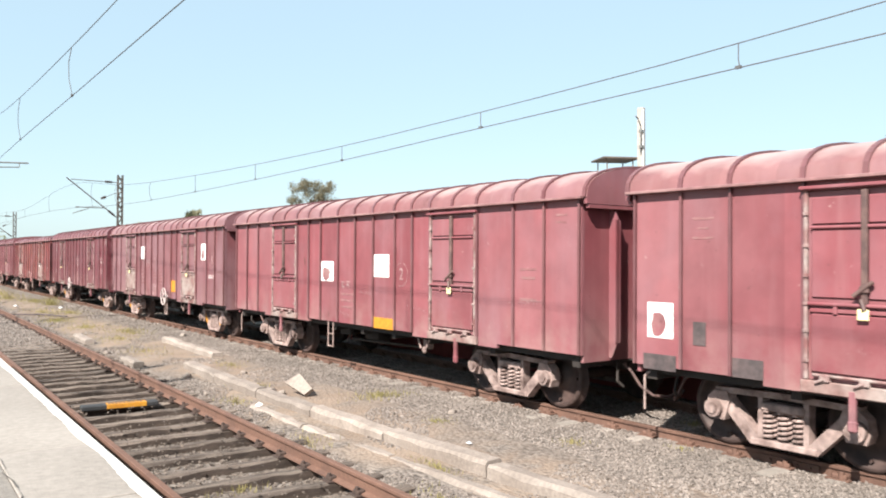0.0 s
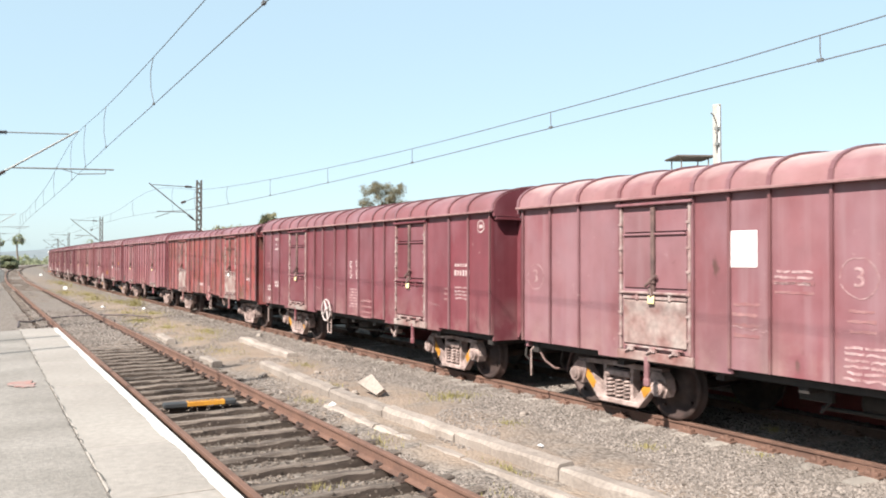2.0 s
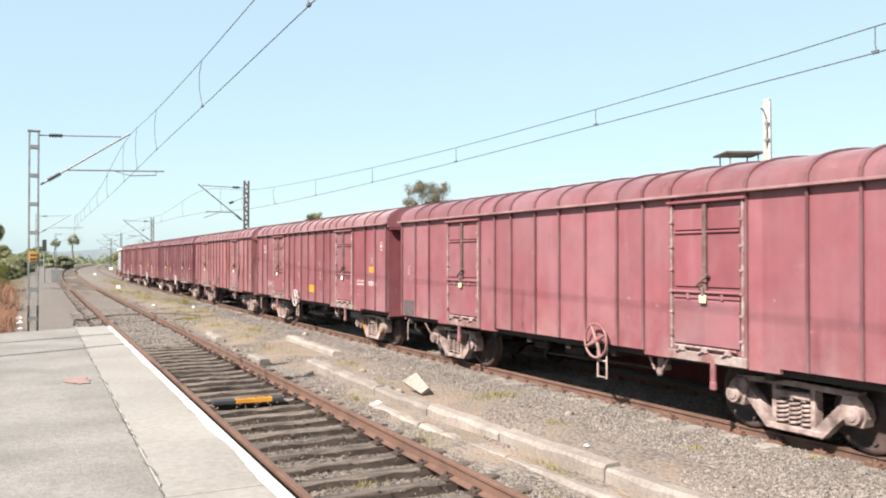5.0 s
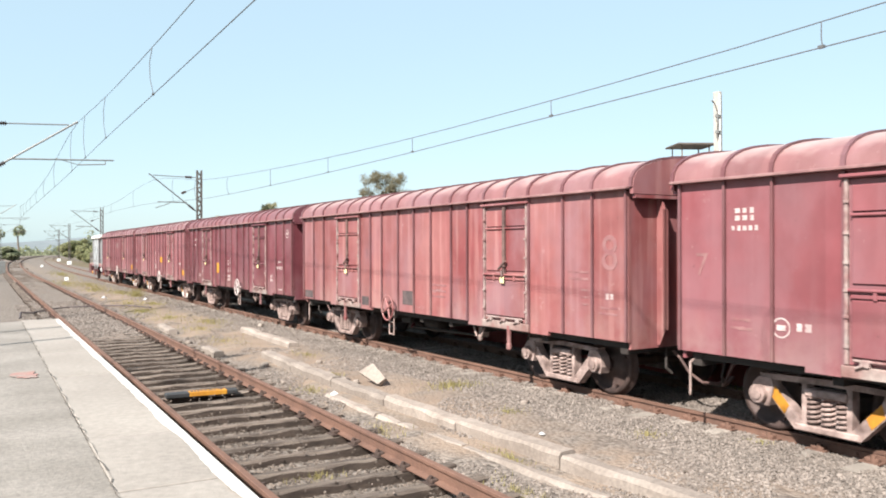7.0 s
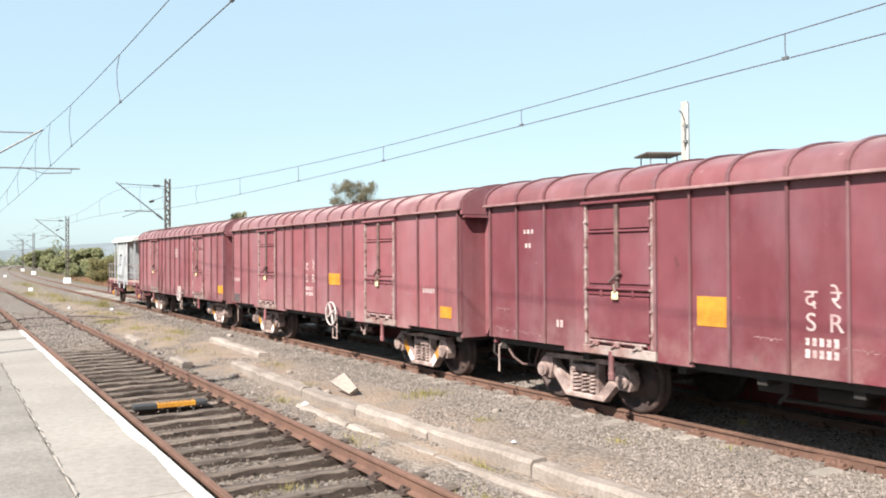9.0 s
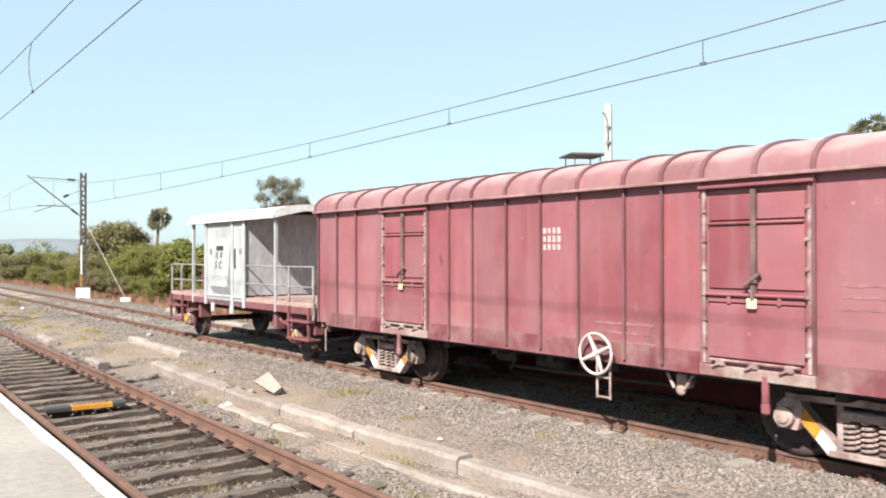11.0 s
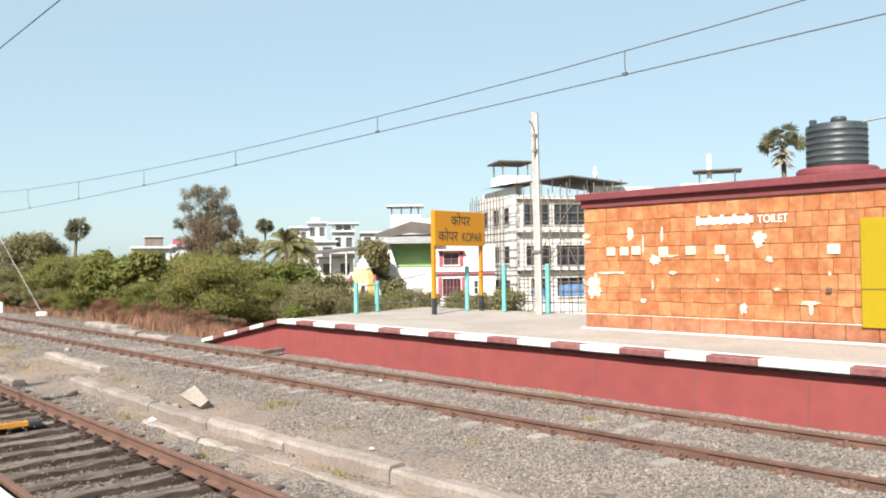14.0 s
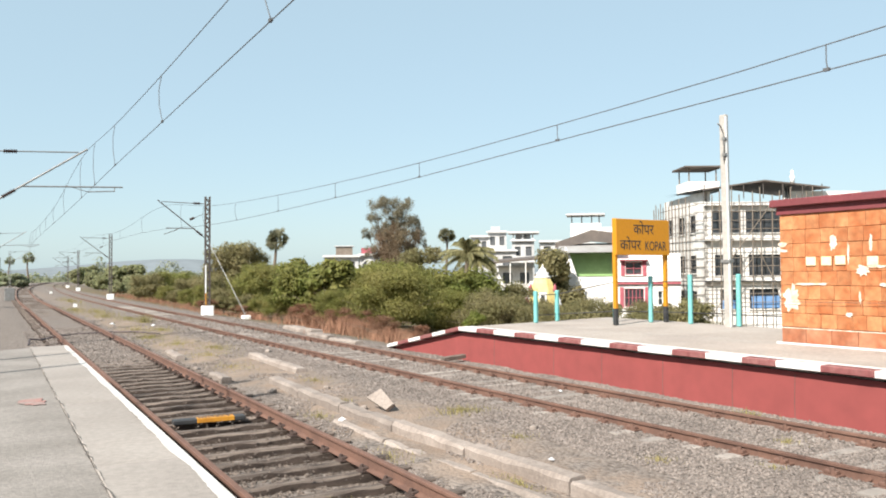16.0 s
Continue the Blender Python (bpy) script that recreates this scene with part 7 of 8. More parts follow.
def lumps(w, h, base, n, seed, flat=1.0):
    """Overlapping masses that fill a crown of that width and height above base."""
    r = random.Random(seed)
    out = []
    for i in range(n):
        a, q = r.uniform(0, 6.283), r.random() ** 0.6
        z = base + h * r.uniform(0.18, 0.86)
        k = math.sin(math.pi * min(0.95, (z - base) / h)) ** 0.5
        x, y = math.cos(a) * q * w * 0.36 * k, math.sin(a) * q * w * 0.36 * k
        s = r.uniform(0.11, 0.19)
        out.append((x, y, z, w * s, w * s, h * s * 0.9 * flat))
    return out


def plant(name, m, w, h, base, leaf, n, size, seed, label, category, clumps=14, trunk=True, droop=0.0, slim=0.55, shell=0.5, group=""):
    t = thing(name, m, label, category, group)
    g = Geo()
    limbs(g, max(h * 0.6 + base, 0.4), w * 0.7, max(0.03, 0.018 * (h + base)), seed)
    part("trunk" if trunk else "stems", g, BARK, t)
    v, f = leaf_cloud(n, lumps(w, h, base, clumps, seed), size, seed, droop, slim, shell)
    part("crown", array_mesh("crown", v, f, LEAVES[leaf]), None, t)
    return t


def ground_pose(x, y, turn=0.0, dz=0.0):
    return pose(x, y, ground_z(x, y) + dz, 0, 0, turn)


SHRUB = "shrubs along the line"
protos = [
    plant("bush", ground_pose(15.9, 32.6), 5.2, 3.2, 0.0, "fine", 30000, 0.056, 1, "dense green thorny bush beside the track", "bush", 60, False, slim=0.42, shell=0.1, group=SHRUB),
    plant("bush", ground_pose(16.6, 44.6), 5.6, 3.7, 0.0, "broad", 15000, 0.098, 2, "broad-leaved green bush beside the track", "bush", 46, False, shell=0.15, group=SHRUB),
    plant("bush", ground_pose(19.9, 30.6), 4.0, 2.6, 0.0, "dull", 16000, 0.056, 3, "dull olive thorny bush behind the platform", "bush", 40, False, slim=0.42, shell=0.1, group=SHRUB),
    plant("bush", ground_pose(17.0, 58.0), 4.6, 3.9, 0.0, "fine", 19000, 0.075, 4, "tall green bush beside the track", "bush", 46, False, slim=0.45, shell=0.1, group=SHRUB),
    plant("bush", ground_pose(17.8, 28.6), 1.4, 1.4, 0.0, "bright", 3200, 0.055, 5, "small bright green bush behind the platform", "bush", 10, False, group=SHRUB),
    plant("bush", ground_pose(15.5, 66.0), 4.4, 2.9, 0.0, "dull", 15000, 0.075, 6, "dry olive bush beside the track", "bush", 36, False, slim=0.45, shell=0.1, group=SHRUB),
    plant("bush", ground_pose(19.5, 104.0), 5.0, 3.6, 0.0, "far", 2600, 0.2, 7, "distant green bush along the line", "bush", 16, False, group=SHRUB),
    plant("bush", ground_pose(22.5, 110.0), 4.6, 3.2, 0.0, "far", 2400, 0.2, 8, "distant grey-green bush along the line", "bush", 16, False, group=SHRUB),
]


def put(i, x, y, s, turn, dz=0.0):
    return copy_thing(protos[i], Matrix.LocRotScale((x, y, ground_z(x, y) + dz), Euler((0, 0, radians(turn))), (s, s, s)))


for i, x, y, s, turn in ((0, 17.8, 36.5, 1.15, 80), (0, 14.7, 36.2, 0.62, 200), (1, 19.5, 42.0, 1.05, 120), (3, 15.2, 51.5, 0.85, 30), (1, 20.5, 50.0, 1.1, 250), (2, 21.6, 33.5, 0.95, 60),
                         (2, 22.0, 29.0, 0.9, 10), (2, 24.2, 37.5, 0.9, 150), (5, 14.4, 57.5, 0.62, 90), (3, 20.5, 61.0, 1.1, 190), (0, 14.6, 45.5, 0.5, 300), (5, 16.0, 74.5, 0.95, 40),
                         (3, 14.9, 83.0, 0.8, 100), (5, 18.0, 86.0, 1.1, 200), (1, 23.0, 58.0, 1.05, 20), (3, 25.5, 69.0, 1.1, 310), (1, 24.4, 44.0, 0.95, 75), (2, 27.5, 40.5, 1.35, 215),
                         (2, 24.5, 26.0, 0.8, 130), (2, 29.5, 36.0, 1.1, 270), (2, 33.0, 34.0, 1.1, 35), (2, 28.0, 28.0, 0.9, 170), (4, 17.3, 26.6, 0.5, 60), (0, 21.0, 38.8, 0.9, 250),
                         (0, 20.6, 35.2, 0.8, 140), (2, 23.0, 36.6, 0.95, 20), (2, 27.0, 23.5, 0.7, 15), (2, 30.5, 29.5, 0.95, 305),
                         (1, 22.7, 38.2, 1.05, 10), (3, 25.6, 42.0, 1.0, 70), (0, 25.2, 39.4, 0.95, 160), (5, 13.9, 50.0, 0.5, 20), (3, 13.8, 61.0, 0.5, 130), (0, 14.1, 66.5, 0.5, 220),
                         (5, 14.0, 71.5, 0.5, 310), (0, 14.3, 77.5, 0.55, 45), (3, 14.6, 88.0, 0.55, 165), (5, 14.9, 94.0, 0.6, 255), (5, 14.0, 55.5, 0.45, 200), (0, 13.9, 47.2, 0.4, 5)):
    put(i, x, y, s, turn)
fill = random.Random(21)
for k in range(46):
    y = 70 + 135 * fill.random()
    x = line_b(min(y, 320)) + 5.0 + 22 * fill.random() ** 1.5 + (2 if y > 120 else 0)
    put(fill.choice((3, 5, 1, 5) if y < 92 else (6, 7)), x, y, fill.uniform(0.6, 1.15), fill.uniform(0, 360))
for k in range(46):
    y = 42 + 140 * fill.random()
    x = line_a(y) - 5.7 - 0.006 * y - 9 * fill.random() ** 1.6
    put(fill.choice((3, 5, 1, 0) if y < 80 else (6, 7)), x, y, fill.uniform(0.55, 1.0), fill.uniform(0, 360), -0.2)
for k in range(60):
    y = 170 + 170 * fill.random()
    x = line_a(min(y, 329)) + fill.choice((-1, 1)) * (10 + 70 * fill.random())
    put(fill.choice((6, 7)), x, y, fill.uniform(1.2, 2.2), fill.uniform(0, 360))



def ragged_tree():
    """A tall feathery tree: a dense brown body with thin greyish lobes standing out of it. Across: metres to the side as seen from the line."""
    t = thing("tree", ground_pose(26.05, 54.05), "tall brownish feathery tree with a ragged crown", "tree")
    base = ground_z(26.05, 54.05)
    side = Vector((0.90, -0.43, 0.0))
    deep = Vector((0.43, 0.90, 0.0))
    r = random.Random(31)
    thin = ((-1.05, 6.9, 0.75, 0.85), (-0.6, 5.7, 0.85, 0.9), (0.3, 7.3, 0.8, 0.75), (1.05, 6.9, 0.9, 0.9), (1.4, 5.9, 0.85, 0.85), (2.25, 5.2, 0.55, 0.8), (2.1, 6.1, 0.35, 0.45), (-1.65, 5.0, 0.5, 0.65),
            (-1.45, 3.9, 0.6, 0.5), (0.2, 6.2, 0.7, 0.8), (-0.35, 7.6, 0.4, 0.45), (1.5, 7.5, 0.35, 0.4), (2.5, 4.4, 0.4, 0.5))
    dense = ((0.0, 4.5, 1.35, 1.45), (0.85, 3.4, 1.3, 1.35), (-0.65, 3.4, 0.95, 1.05), (1.5, 4.5, 0.8, 1.05), (-0.2, 2.3, 1.1, 1.0), (1.05, 2.1, 1.05, 1.0), (0.4, 5.3, 0.8, 0.8), (0.3, 1.0, 1.0, 0.9))
    g = Geo()
    g.tube((0, 0, -0.4), (0.15, 0.05, 2.5 - base), 0.17, 0.13, 8)
    for u, z, w, h in thin:
        tip = side * u + deep * r.uniform(-0.6, 0.6) + Vector((0, 0, z - base + 0.3))
        mid = side * (u * 0.45) + Vector((0.1, 0, 0.62 * (z - base)))
        g.tube((0.15, 0.05, 2.3 - base), mid, 0.075, 0.05, 6)
        g.tube(mid, tip, 0.05, 0.012, 5)
    part("trunk", g, BARK, t)
    for name, lobes, leaf, n, size, count in (("upper_crown", thin, "ashen", 17000, 0.065, 10), ("crown", dense, "brown", 34000, 0.075, 10)):
        blobs = []
        for u, z, w, h in lobes:
            for i in range(count):
                q = side * (u + r.uniform(-0.75, 0.75) * w) + deep * (r.uniform(-0.9, 0.9) * w)
                k = r.uniform(0.34, 0.62)
                blobs.append((q.x, q.y, z - base + r.uniform(-0.8, 0.8) * h, w * k, w * k, h * k))
        v, f = leaf_cloud(n, blobs, size, 31, 0.3, 0.3, 0.0)
        part(name, array_mesh(name, v, f, LEAVES[leaf]), None, t)


ragged_tree()
plant("tree", ground_pose(24.6, 92.0), 8.2, 6.2, 1.4, "dull", 20000, 0.13, 32, "wide round-crowned dull green tree", "tree", 44)
plant("tree", ground_pose(23.7, 65.9), 4.6, 4.2, 1.0, "broad", 7000, 0.14, 33, "small leafy tree among the bushes", "tree", 16)
plant("tree", ground_pose(16.0, 38.0), 3.6, 3.0, 0.5, "broad", 2200, 0.17, 51, "young broad-leaved tree with large pale leaves", "tree", 14, slim=0.62)
plant("tree", ground_pose(15.6, 42.0), 3.2, 2.8, 0.4, "broad", 1900, 0.17, 52, "young broad-leaved tree with large pale leaves", "tree", 12, slim=0.62)
plant("tree", ground_pose(24.4, 45.6), 4.0, 4.0, 1.4, "dull", 9500, 0.08, 34, "leafy mango-like tree among the bushes", "tree", 18)
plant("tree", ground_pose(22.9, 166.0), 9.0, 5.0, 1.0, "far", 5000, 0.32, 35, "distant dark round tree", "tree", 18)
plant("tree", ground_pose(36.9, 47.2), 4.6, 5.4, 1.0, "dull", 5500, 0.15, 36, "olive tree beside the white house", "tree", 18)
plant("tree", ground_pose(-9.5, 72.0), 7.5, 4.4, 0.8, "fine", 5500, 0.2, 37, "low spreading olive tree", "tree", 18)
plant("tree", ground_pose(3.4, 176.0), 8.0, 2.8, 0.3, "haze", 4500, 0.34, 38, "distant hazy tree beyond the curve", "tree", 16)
plant("shrub", ground_pose(27.8, 32.0), 3.4, 3.0, 0.0, "dull", 4200, 0.10, 41, "scraggy shrub with pale flowers behind the fence", "bush", 14, False, shell=0.2)
plant("shrub", ground_pose(31.5, 30.5), 3.6, 3.2, 0.0, "dull", 4200, 0.10, 42, "scraggy shrub with pale flowers behind the fence", "bush", 14, False, shell=0.2)
for i, (x, y, w, h) in enumerate(((17.4, 24.2, 2.0, 1.5), (19.2, 25.0, 2.2, 1.8), (20.8, 24.4, 2.4, 1.9), (22.6, 25.6, 2.6, 2.1), (18.6, 22.8, 1.6, 1.2), (21.6, 22.6, 1.8, 1.4))):
    plant("shrub", ground_pose(x, y), w, h + 0.5, 0.0, "dull", 1500, 0.06, 60 + i, "scraggy half-dry shrub behind the platform fence", "bush", 10, False, slim=0.3, shell=0.05, group=SHRUB)
plant("shrub", ground_pose(24.0, 22.2), 3.2, 2.7, 0.0, "dull", 3800, 0.08, 43, "scraggy shrub behind the fence", "bush", 14, False, shell=0.2)


for i, (x, y, w, h) in enumerate(((13.3, 37.6, 2.2, 1.15), (13.0, 35.0, 1.9, 0.95), (13.2, 32.4, 2.0, 1.1), (13.4, 29.4, 2.1, 1.2), (13.0, 27.2, 1.8, 0.95), (13.4, 25.0, 1.5, 0.8), (12.9, 47.0, 1.8, 0.8), (12.6, 55.0, 2.2, 0.9))):
    plant("dry_shrub", ground_pose(x, y), w, h, 0.0, "dry", 4200, 0.05, 80 + i, "dry reddish-brown shrub beside the track", "bush", 12, False, slim=0.16, shell=0.1, group="dry shrubs along the line")


def fan_palm(m, h, r, seed, label, leaf="toddy", n=46, low=-0.8):
    """A toddy palm: a ringed trunk and a ball of stiff fan leaves."""
    t = thing("fan_palm", m, label, "palm tree", "palms")
    rnd = random.Random(seed)
    g = Geo()
    pts = [(0.12 * math.sin(i * 0.9 + seed), 0.0, h * i / 8) for i in range(9)]
    pts[0] = (pts[0][0], 0, -0.5)
    for i, (a, b) in enumerate(zip(pts, pts[1:])):
        g.tube(a, b, (0.24 - 0.013 * i) * min(1, r / 1.5), (0.22 - 0.013 * i) * min(1, r / 1.5), 8)
    part("trunk", g, BARK, t)
    g = Geo()
    top = Vector(pts[-1])
    for k in range(n):
        z = rnd.uniform(low, 1.0)
        a = rnd.uniform(0, 6.283)
        d = Vector((math.cos(a) * math.sqrt(1 - z * z), math.sin(a) * math.sqrt(1 - z * z), z))
        c = top + d * r * rnd.uniform(0.16, 0.60)
        g.tube(top, c, 0.025, 0.015, 4)
        side = d.cross(Vector((0, 0, 1))).normalized() if abs(d.z) < 0.98 else Vector((1, 0, 0))
        up = side.cross(d).normalized()
        side = (side * math.cos(a * 3) + up * math.sin(a * 3)).normalized()
        for i in range(9):
            ang = -1.2 + 2.4 * i / 8
            tip = c + (d * math.cos(ang) + side * math.sin(ang)) * r * rnd.uniform(0.36, 0.48) + Vector((0, 0, -0.05 * r))
            e = (d * -math.sin(ang) + side * math.cos(ang)) * r * 0.045
            mid = c.lerp(tip, 0.5)
            g.add([c, mid + e, tip, mid - e], [(0, 1, 2, 3)])
    part("crown", g, LEAVES[leaf], t)
    if low > -0.5:
        # a skirt of dead leaves that hang along the trunk
        g = Geo()
        for k in range(46):
            a, z = rnd.uniform(0, 6.283), rnd.uniform(0.1, 1.5)
            p = top + Vector((0.10 * math.cos(a), 0.10 * math.sin(a), -z * 0.75))
            q = p + Vector((0.42 * r * math.cos(a), 0.42 * r * math.sin(a), -rnd.uniform(0.15, 0.5)))
            w = Vector((-math.sin(a), math.cos(a), 0)) * 0.10
            g.add([p, p.lerp(q, 0.6) + w, q, p.lerp(q, 0.6) - w], [(0, 1, 2, 3)])
        part("dead_leaves", g, DRY_LEAF, t, "skirt of dry hanging leaves")
    return t


DRY_LEAF = mat("dry_palm_leaf", (0.30, 0.25, 0.17), (0.20, 0.16, 0.10), 0.9, s1=3, island=0.3)
fan_palm(ground_pose(27.4, 86.0), 7.9, 1.7, 1, "toddy palm with a round fan-leaved crown")
fan_palm(ground_pose(45.9, 80.0), 9.1, 1.25, 2, "toddy palm with a round fan-leaved crown")
fan_palm(ground_pose(41.0, 18.4), 10.4, 1.35, 3, "toddy palm with few fan leaves and a dry skirt", "toddy", 30, -0.35)
fan_palm(ground_pose(-2.9, 70.0), 4.6, 1.0, 4, "young toddy palm beside the line")
fan_palm(ground_pose(-4.4, 74.0), 3.9, 0.8, 5, "young toddy palm beside the line")
fan_palm(ground_pose(7.0, 200.0), 6.6, 1.7, 6, "distant toddy palm beyond the curve", "haze")
fan_palm(ground_pose(3.0, 180.0), 5.6, 1.2, 7, "distant toddy palm beyond the curve", "haze")


def coconut(m, h, ln, seed, label):
    t = thing("coconut_palm", m, label, "palm tree", "palms")
    rnd = random.Random(seed)
    part("trunk", Geo().tube((0, 0, -0.5), (0.2, 0.1, h * 0.5), 0.2, 0.16).tube((0.2, 0.1, h * 0.5), (0.25, 0.0, h), 0.16, 0.13), BARK, t)
    top = Vector((0.25, 0, h))
    for k in range(30):
        a = 6.283 * k / 30 + rnd.uniform(-0.25, 0.25)
        e = rnd.uniform(-0.25, 1.45)
        out = Vector((math.cos(a), math.sin(a), 0))
        L = ln * rnd.uniform(0.8, 1.1)
        pts = [top + (out * math.cos(e) + Vector((0, 0, math.sin(e)))) * L * u + Vector((0, 0, -0.46 * L * u * u)) for u in (0, 0.2, 0.4, 0.6, 0.8, 1.0)]
        g = Geo().path(pts, 0.02, 4)
        sd = out.cross(Vector((0, 0, 1)))
        for p, q in zip(pts, pts[1:]):
            for i in range(6):
                b = p.lerp(q, i / 6)
                for s in (-1, 1):
                    d = (sd * s * 0.55 + (q - p).normalized() * 0.45 + Vector((0, 0, -0.75))) * ln * 0.24
                    w = (q - p).normalized() * 0.04
                    g.add([b - w, b + w, b + d], [(0, 1, 2)])
        part("frond", g, LEAVES["palm"], t)
    return t


coconut(ground_pose(23.9, 39.6), 4.7, 1.75, 3, "coconut palm with drooping fronds among bushes")
coconut(ground_pose(27.0, 43.6), 4.6, 1.6, 4, "coconut palm with drooping fronds among bushes")


def grass_blades(name, patches, material, label, seed):
    """Thin upright blades, a few vertices each."""
    rs = np.random.RandomState(seed)
    V = []
    for cx, cy, rx, ry, n, h in patches:
        for k in range(n):
            a, q = rs.uniform(0, 6.283), abs(rs.normal(0, 0.62))
            x, y = cx + math.cos(a) * q * rx, cy + math.sin(a) * q * ry
            z = ground_z(x, y)
            hh = h * rs.uniform(0.4, 1.15)
            b = rs.uniform(0, 6.283)
            w = 0.006 + 0.008 * h
            lean = rs.normal(0, 0.28 * hh, 2)
            V.append(((x - w * math.cos(b), y - w * math.sin(b), z - 0.03), (x + w * math.cos(b), y + w * math.sin(b), z - 0.03), (x + lean[0], y + lean[1], z + hh)))
    v = np.array(V).reshape(-1, 3)
    me = array_mesh(name, v, np.arange(len(v)).reshape(-1, 3), material)
    tagged(new(name, me), label, "grass", kind="stuff")


grass_blades("dry_grass", [(13.2, 31.0, 1.3, 2.2, 3000, 0.7), (13.0, 26.2, 0.9, 2.0, 2500, 0.5), (13.5, 37.0, 1.0, 2.2, 2500, 0.7), (12.8, 44.0, 0.8, 2.4, 700, 0.45),
                           (12.4, 51.0, 1.0, 4.5, 600, 0.4), (13.0, 62.0, 1.6, 7.0, 700, 0.5), (13.4, 78.0, 1.6, 9.0, 700, 0.6), (14.2, 100.0, 1.8, 14.0, 800, 0.7),
                           (-1.15, 28.0, 0.35, 2.6, 1500, 0.4), (-1.2, 34.0, 0.4, 4.0, 1800, 0.5), (-1.7, 26.0, 0.6, 2.6, 3500, 0.7), (-1.75, 33.0, 0.7, 4.0, 4500, 0.8), (-2.0, 44.0, 0.8, 6.0, 4500, 0.9), (-2.6, 60.0, 1.0, 9.0, 4000, 1.0), (-2.5, 23.0, 0.9, 3.0, 5000, 0.9), (-2.6, 29.0, 1.0, 4.5, 6000, 1.0), (-3.2, 40.0, 1.2, 7.0, 6000, 1.2), (-3.6, 24.0, 1.2, 4.5, 4000, 1.25), (-4.2, 55.0, 1.8, 10.0, 5000, 1.3), (-4.6, 34.0, 1.6, 8.0, 4500, 1.5)],
             DRY, "tall dry reddish-brown grass beside the line", 3)
grass_blades("green_grass", [(6.75, 11.35, 0.5, 0.45, 500, 0.09), (7.0, 7.1, 0.2, 0.2, 120, 0.07), (6.4, 9.2, 0.25, 0.3, 120, 0.06), (4.5, 9.4, 0.3, 0.5, 160, 0.08), (5.5, 28.0, 0.9, 2.6, 700, 0.10),
                             (5.4, 36.0, 0.9, 5.0, 700, 0.14), (6.5, 41.0, 0.35, 0.8, 260, 0.45), (6.3, 44.5, 0.7, 2.2, 650, 0.15), (5.6, 49.0, 0.8, 4.0, 800, 0.14), (6.2, 35.0, 0.6, 1.6, 500, 0.12), (5.2, 31.5, 0.6, 1.5, 700, 0.12), (6.2, 25.5, 0.5, 1.2, 600, 0.10), (5.0, 60.0, 1.0, 8.0, 1100, 0.16), (5.9, 55.0, 0.9, 9.0, 900, 0.2), (6.3, 80.0, 0.9, 14.0, 1000, 0.25), (10.45, 8.6, 0.2, 0.4, 120, 0.12),
                             (9.2, 7.0, 0.2, 0.2, 90, 0.08), (3.1, 8.0, 0.3, 0.2, 120, 0.08), (2.9, 6.0, 0.25, 0.15, 90, 0.08), (5.3, 20.3, 0.8, 1.6, 500, 0.07), (7.9, 6.2, 0.15, 0.2, 60, 0.06), (5.62, 3.6, 0.12, 0.5, 140, 0.07), (5.66, 5.6, 0.1, 0.6, 150, 0.06), (5.1, 7.3, 0.1, 0.6, 150, 0.06), (5.45, 9.6, 0.12, 0.5, 140, 0.06), (4.75, 12.6, 0.2, 0.5, 160, 0.08), (5.5, 13.6, 0.3, 0.4, 200, 0.08), (6.1, 16.4, 0.3, 0.8, 220, 0.07), (4.55, 6.4, 0.15, 0.5, 140, 0.07), (5.5, 23.5, 0.8, 1.2, 420, 0.09)],
             GRASS, "sparse green and yellow grass tufts in the gravel", 4)


def far_belt():
    """The hazy belt of trees that closes the view beyond the curve."""
    r = random.Random(77)
    blobs = []
    for i in range(420):
        x, y = -110 + 300 * r.random(), 350 + 70 * r.random()
        w, h = r.uniform(2.0, 4.5), r.uniform(1.2, 3.2) * (1.6 if r.random() < 0.12 else 1.0)
        blobs.append((x, y, -3.2 + h * r.uniform(0.6, 1.5) + 1.2, w, w, h))
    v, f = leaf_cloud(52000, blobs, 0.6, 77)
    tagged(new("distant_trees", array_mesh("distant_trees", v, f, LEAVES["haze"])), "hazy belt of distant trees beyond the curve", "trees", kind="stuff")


far_belt()


# ---- buildings ----
def wall_with_openings(g, x0, x1, z0, z1, y0, y1, holes):
    """A wall in the xz plane from y0 to y1 deep, with openings cut through it."""
    holes = [h for h in holes if x0 <= h[0] and h[1] <= x1]
    xs = sorted({x0, x1, *(v for h in holes for v in h[:2])})
    zs = sorted({z0, z1, *(v for h in holes for v in h[2:4])})
    for a, b in zip(xs, xs[1:]):
        run0 = None
        for c, d in zip(zs, zs[1:]):
            mx, mz = (a + b) / 2, (c + d) / 2
            solid = not any(h[0] < mx < h[1] and h[2] < mz < h[3] for h in holes)
            if solid and run0 is None:
                run0 = c
            if not solid and run0 is not None:
                g.box(a, b, y0, y1, run0, c)
                run0 = None
        if run0 is not None:
            g.box(a, b, y0, y1, run0, zs[-1])
    return g


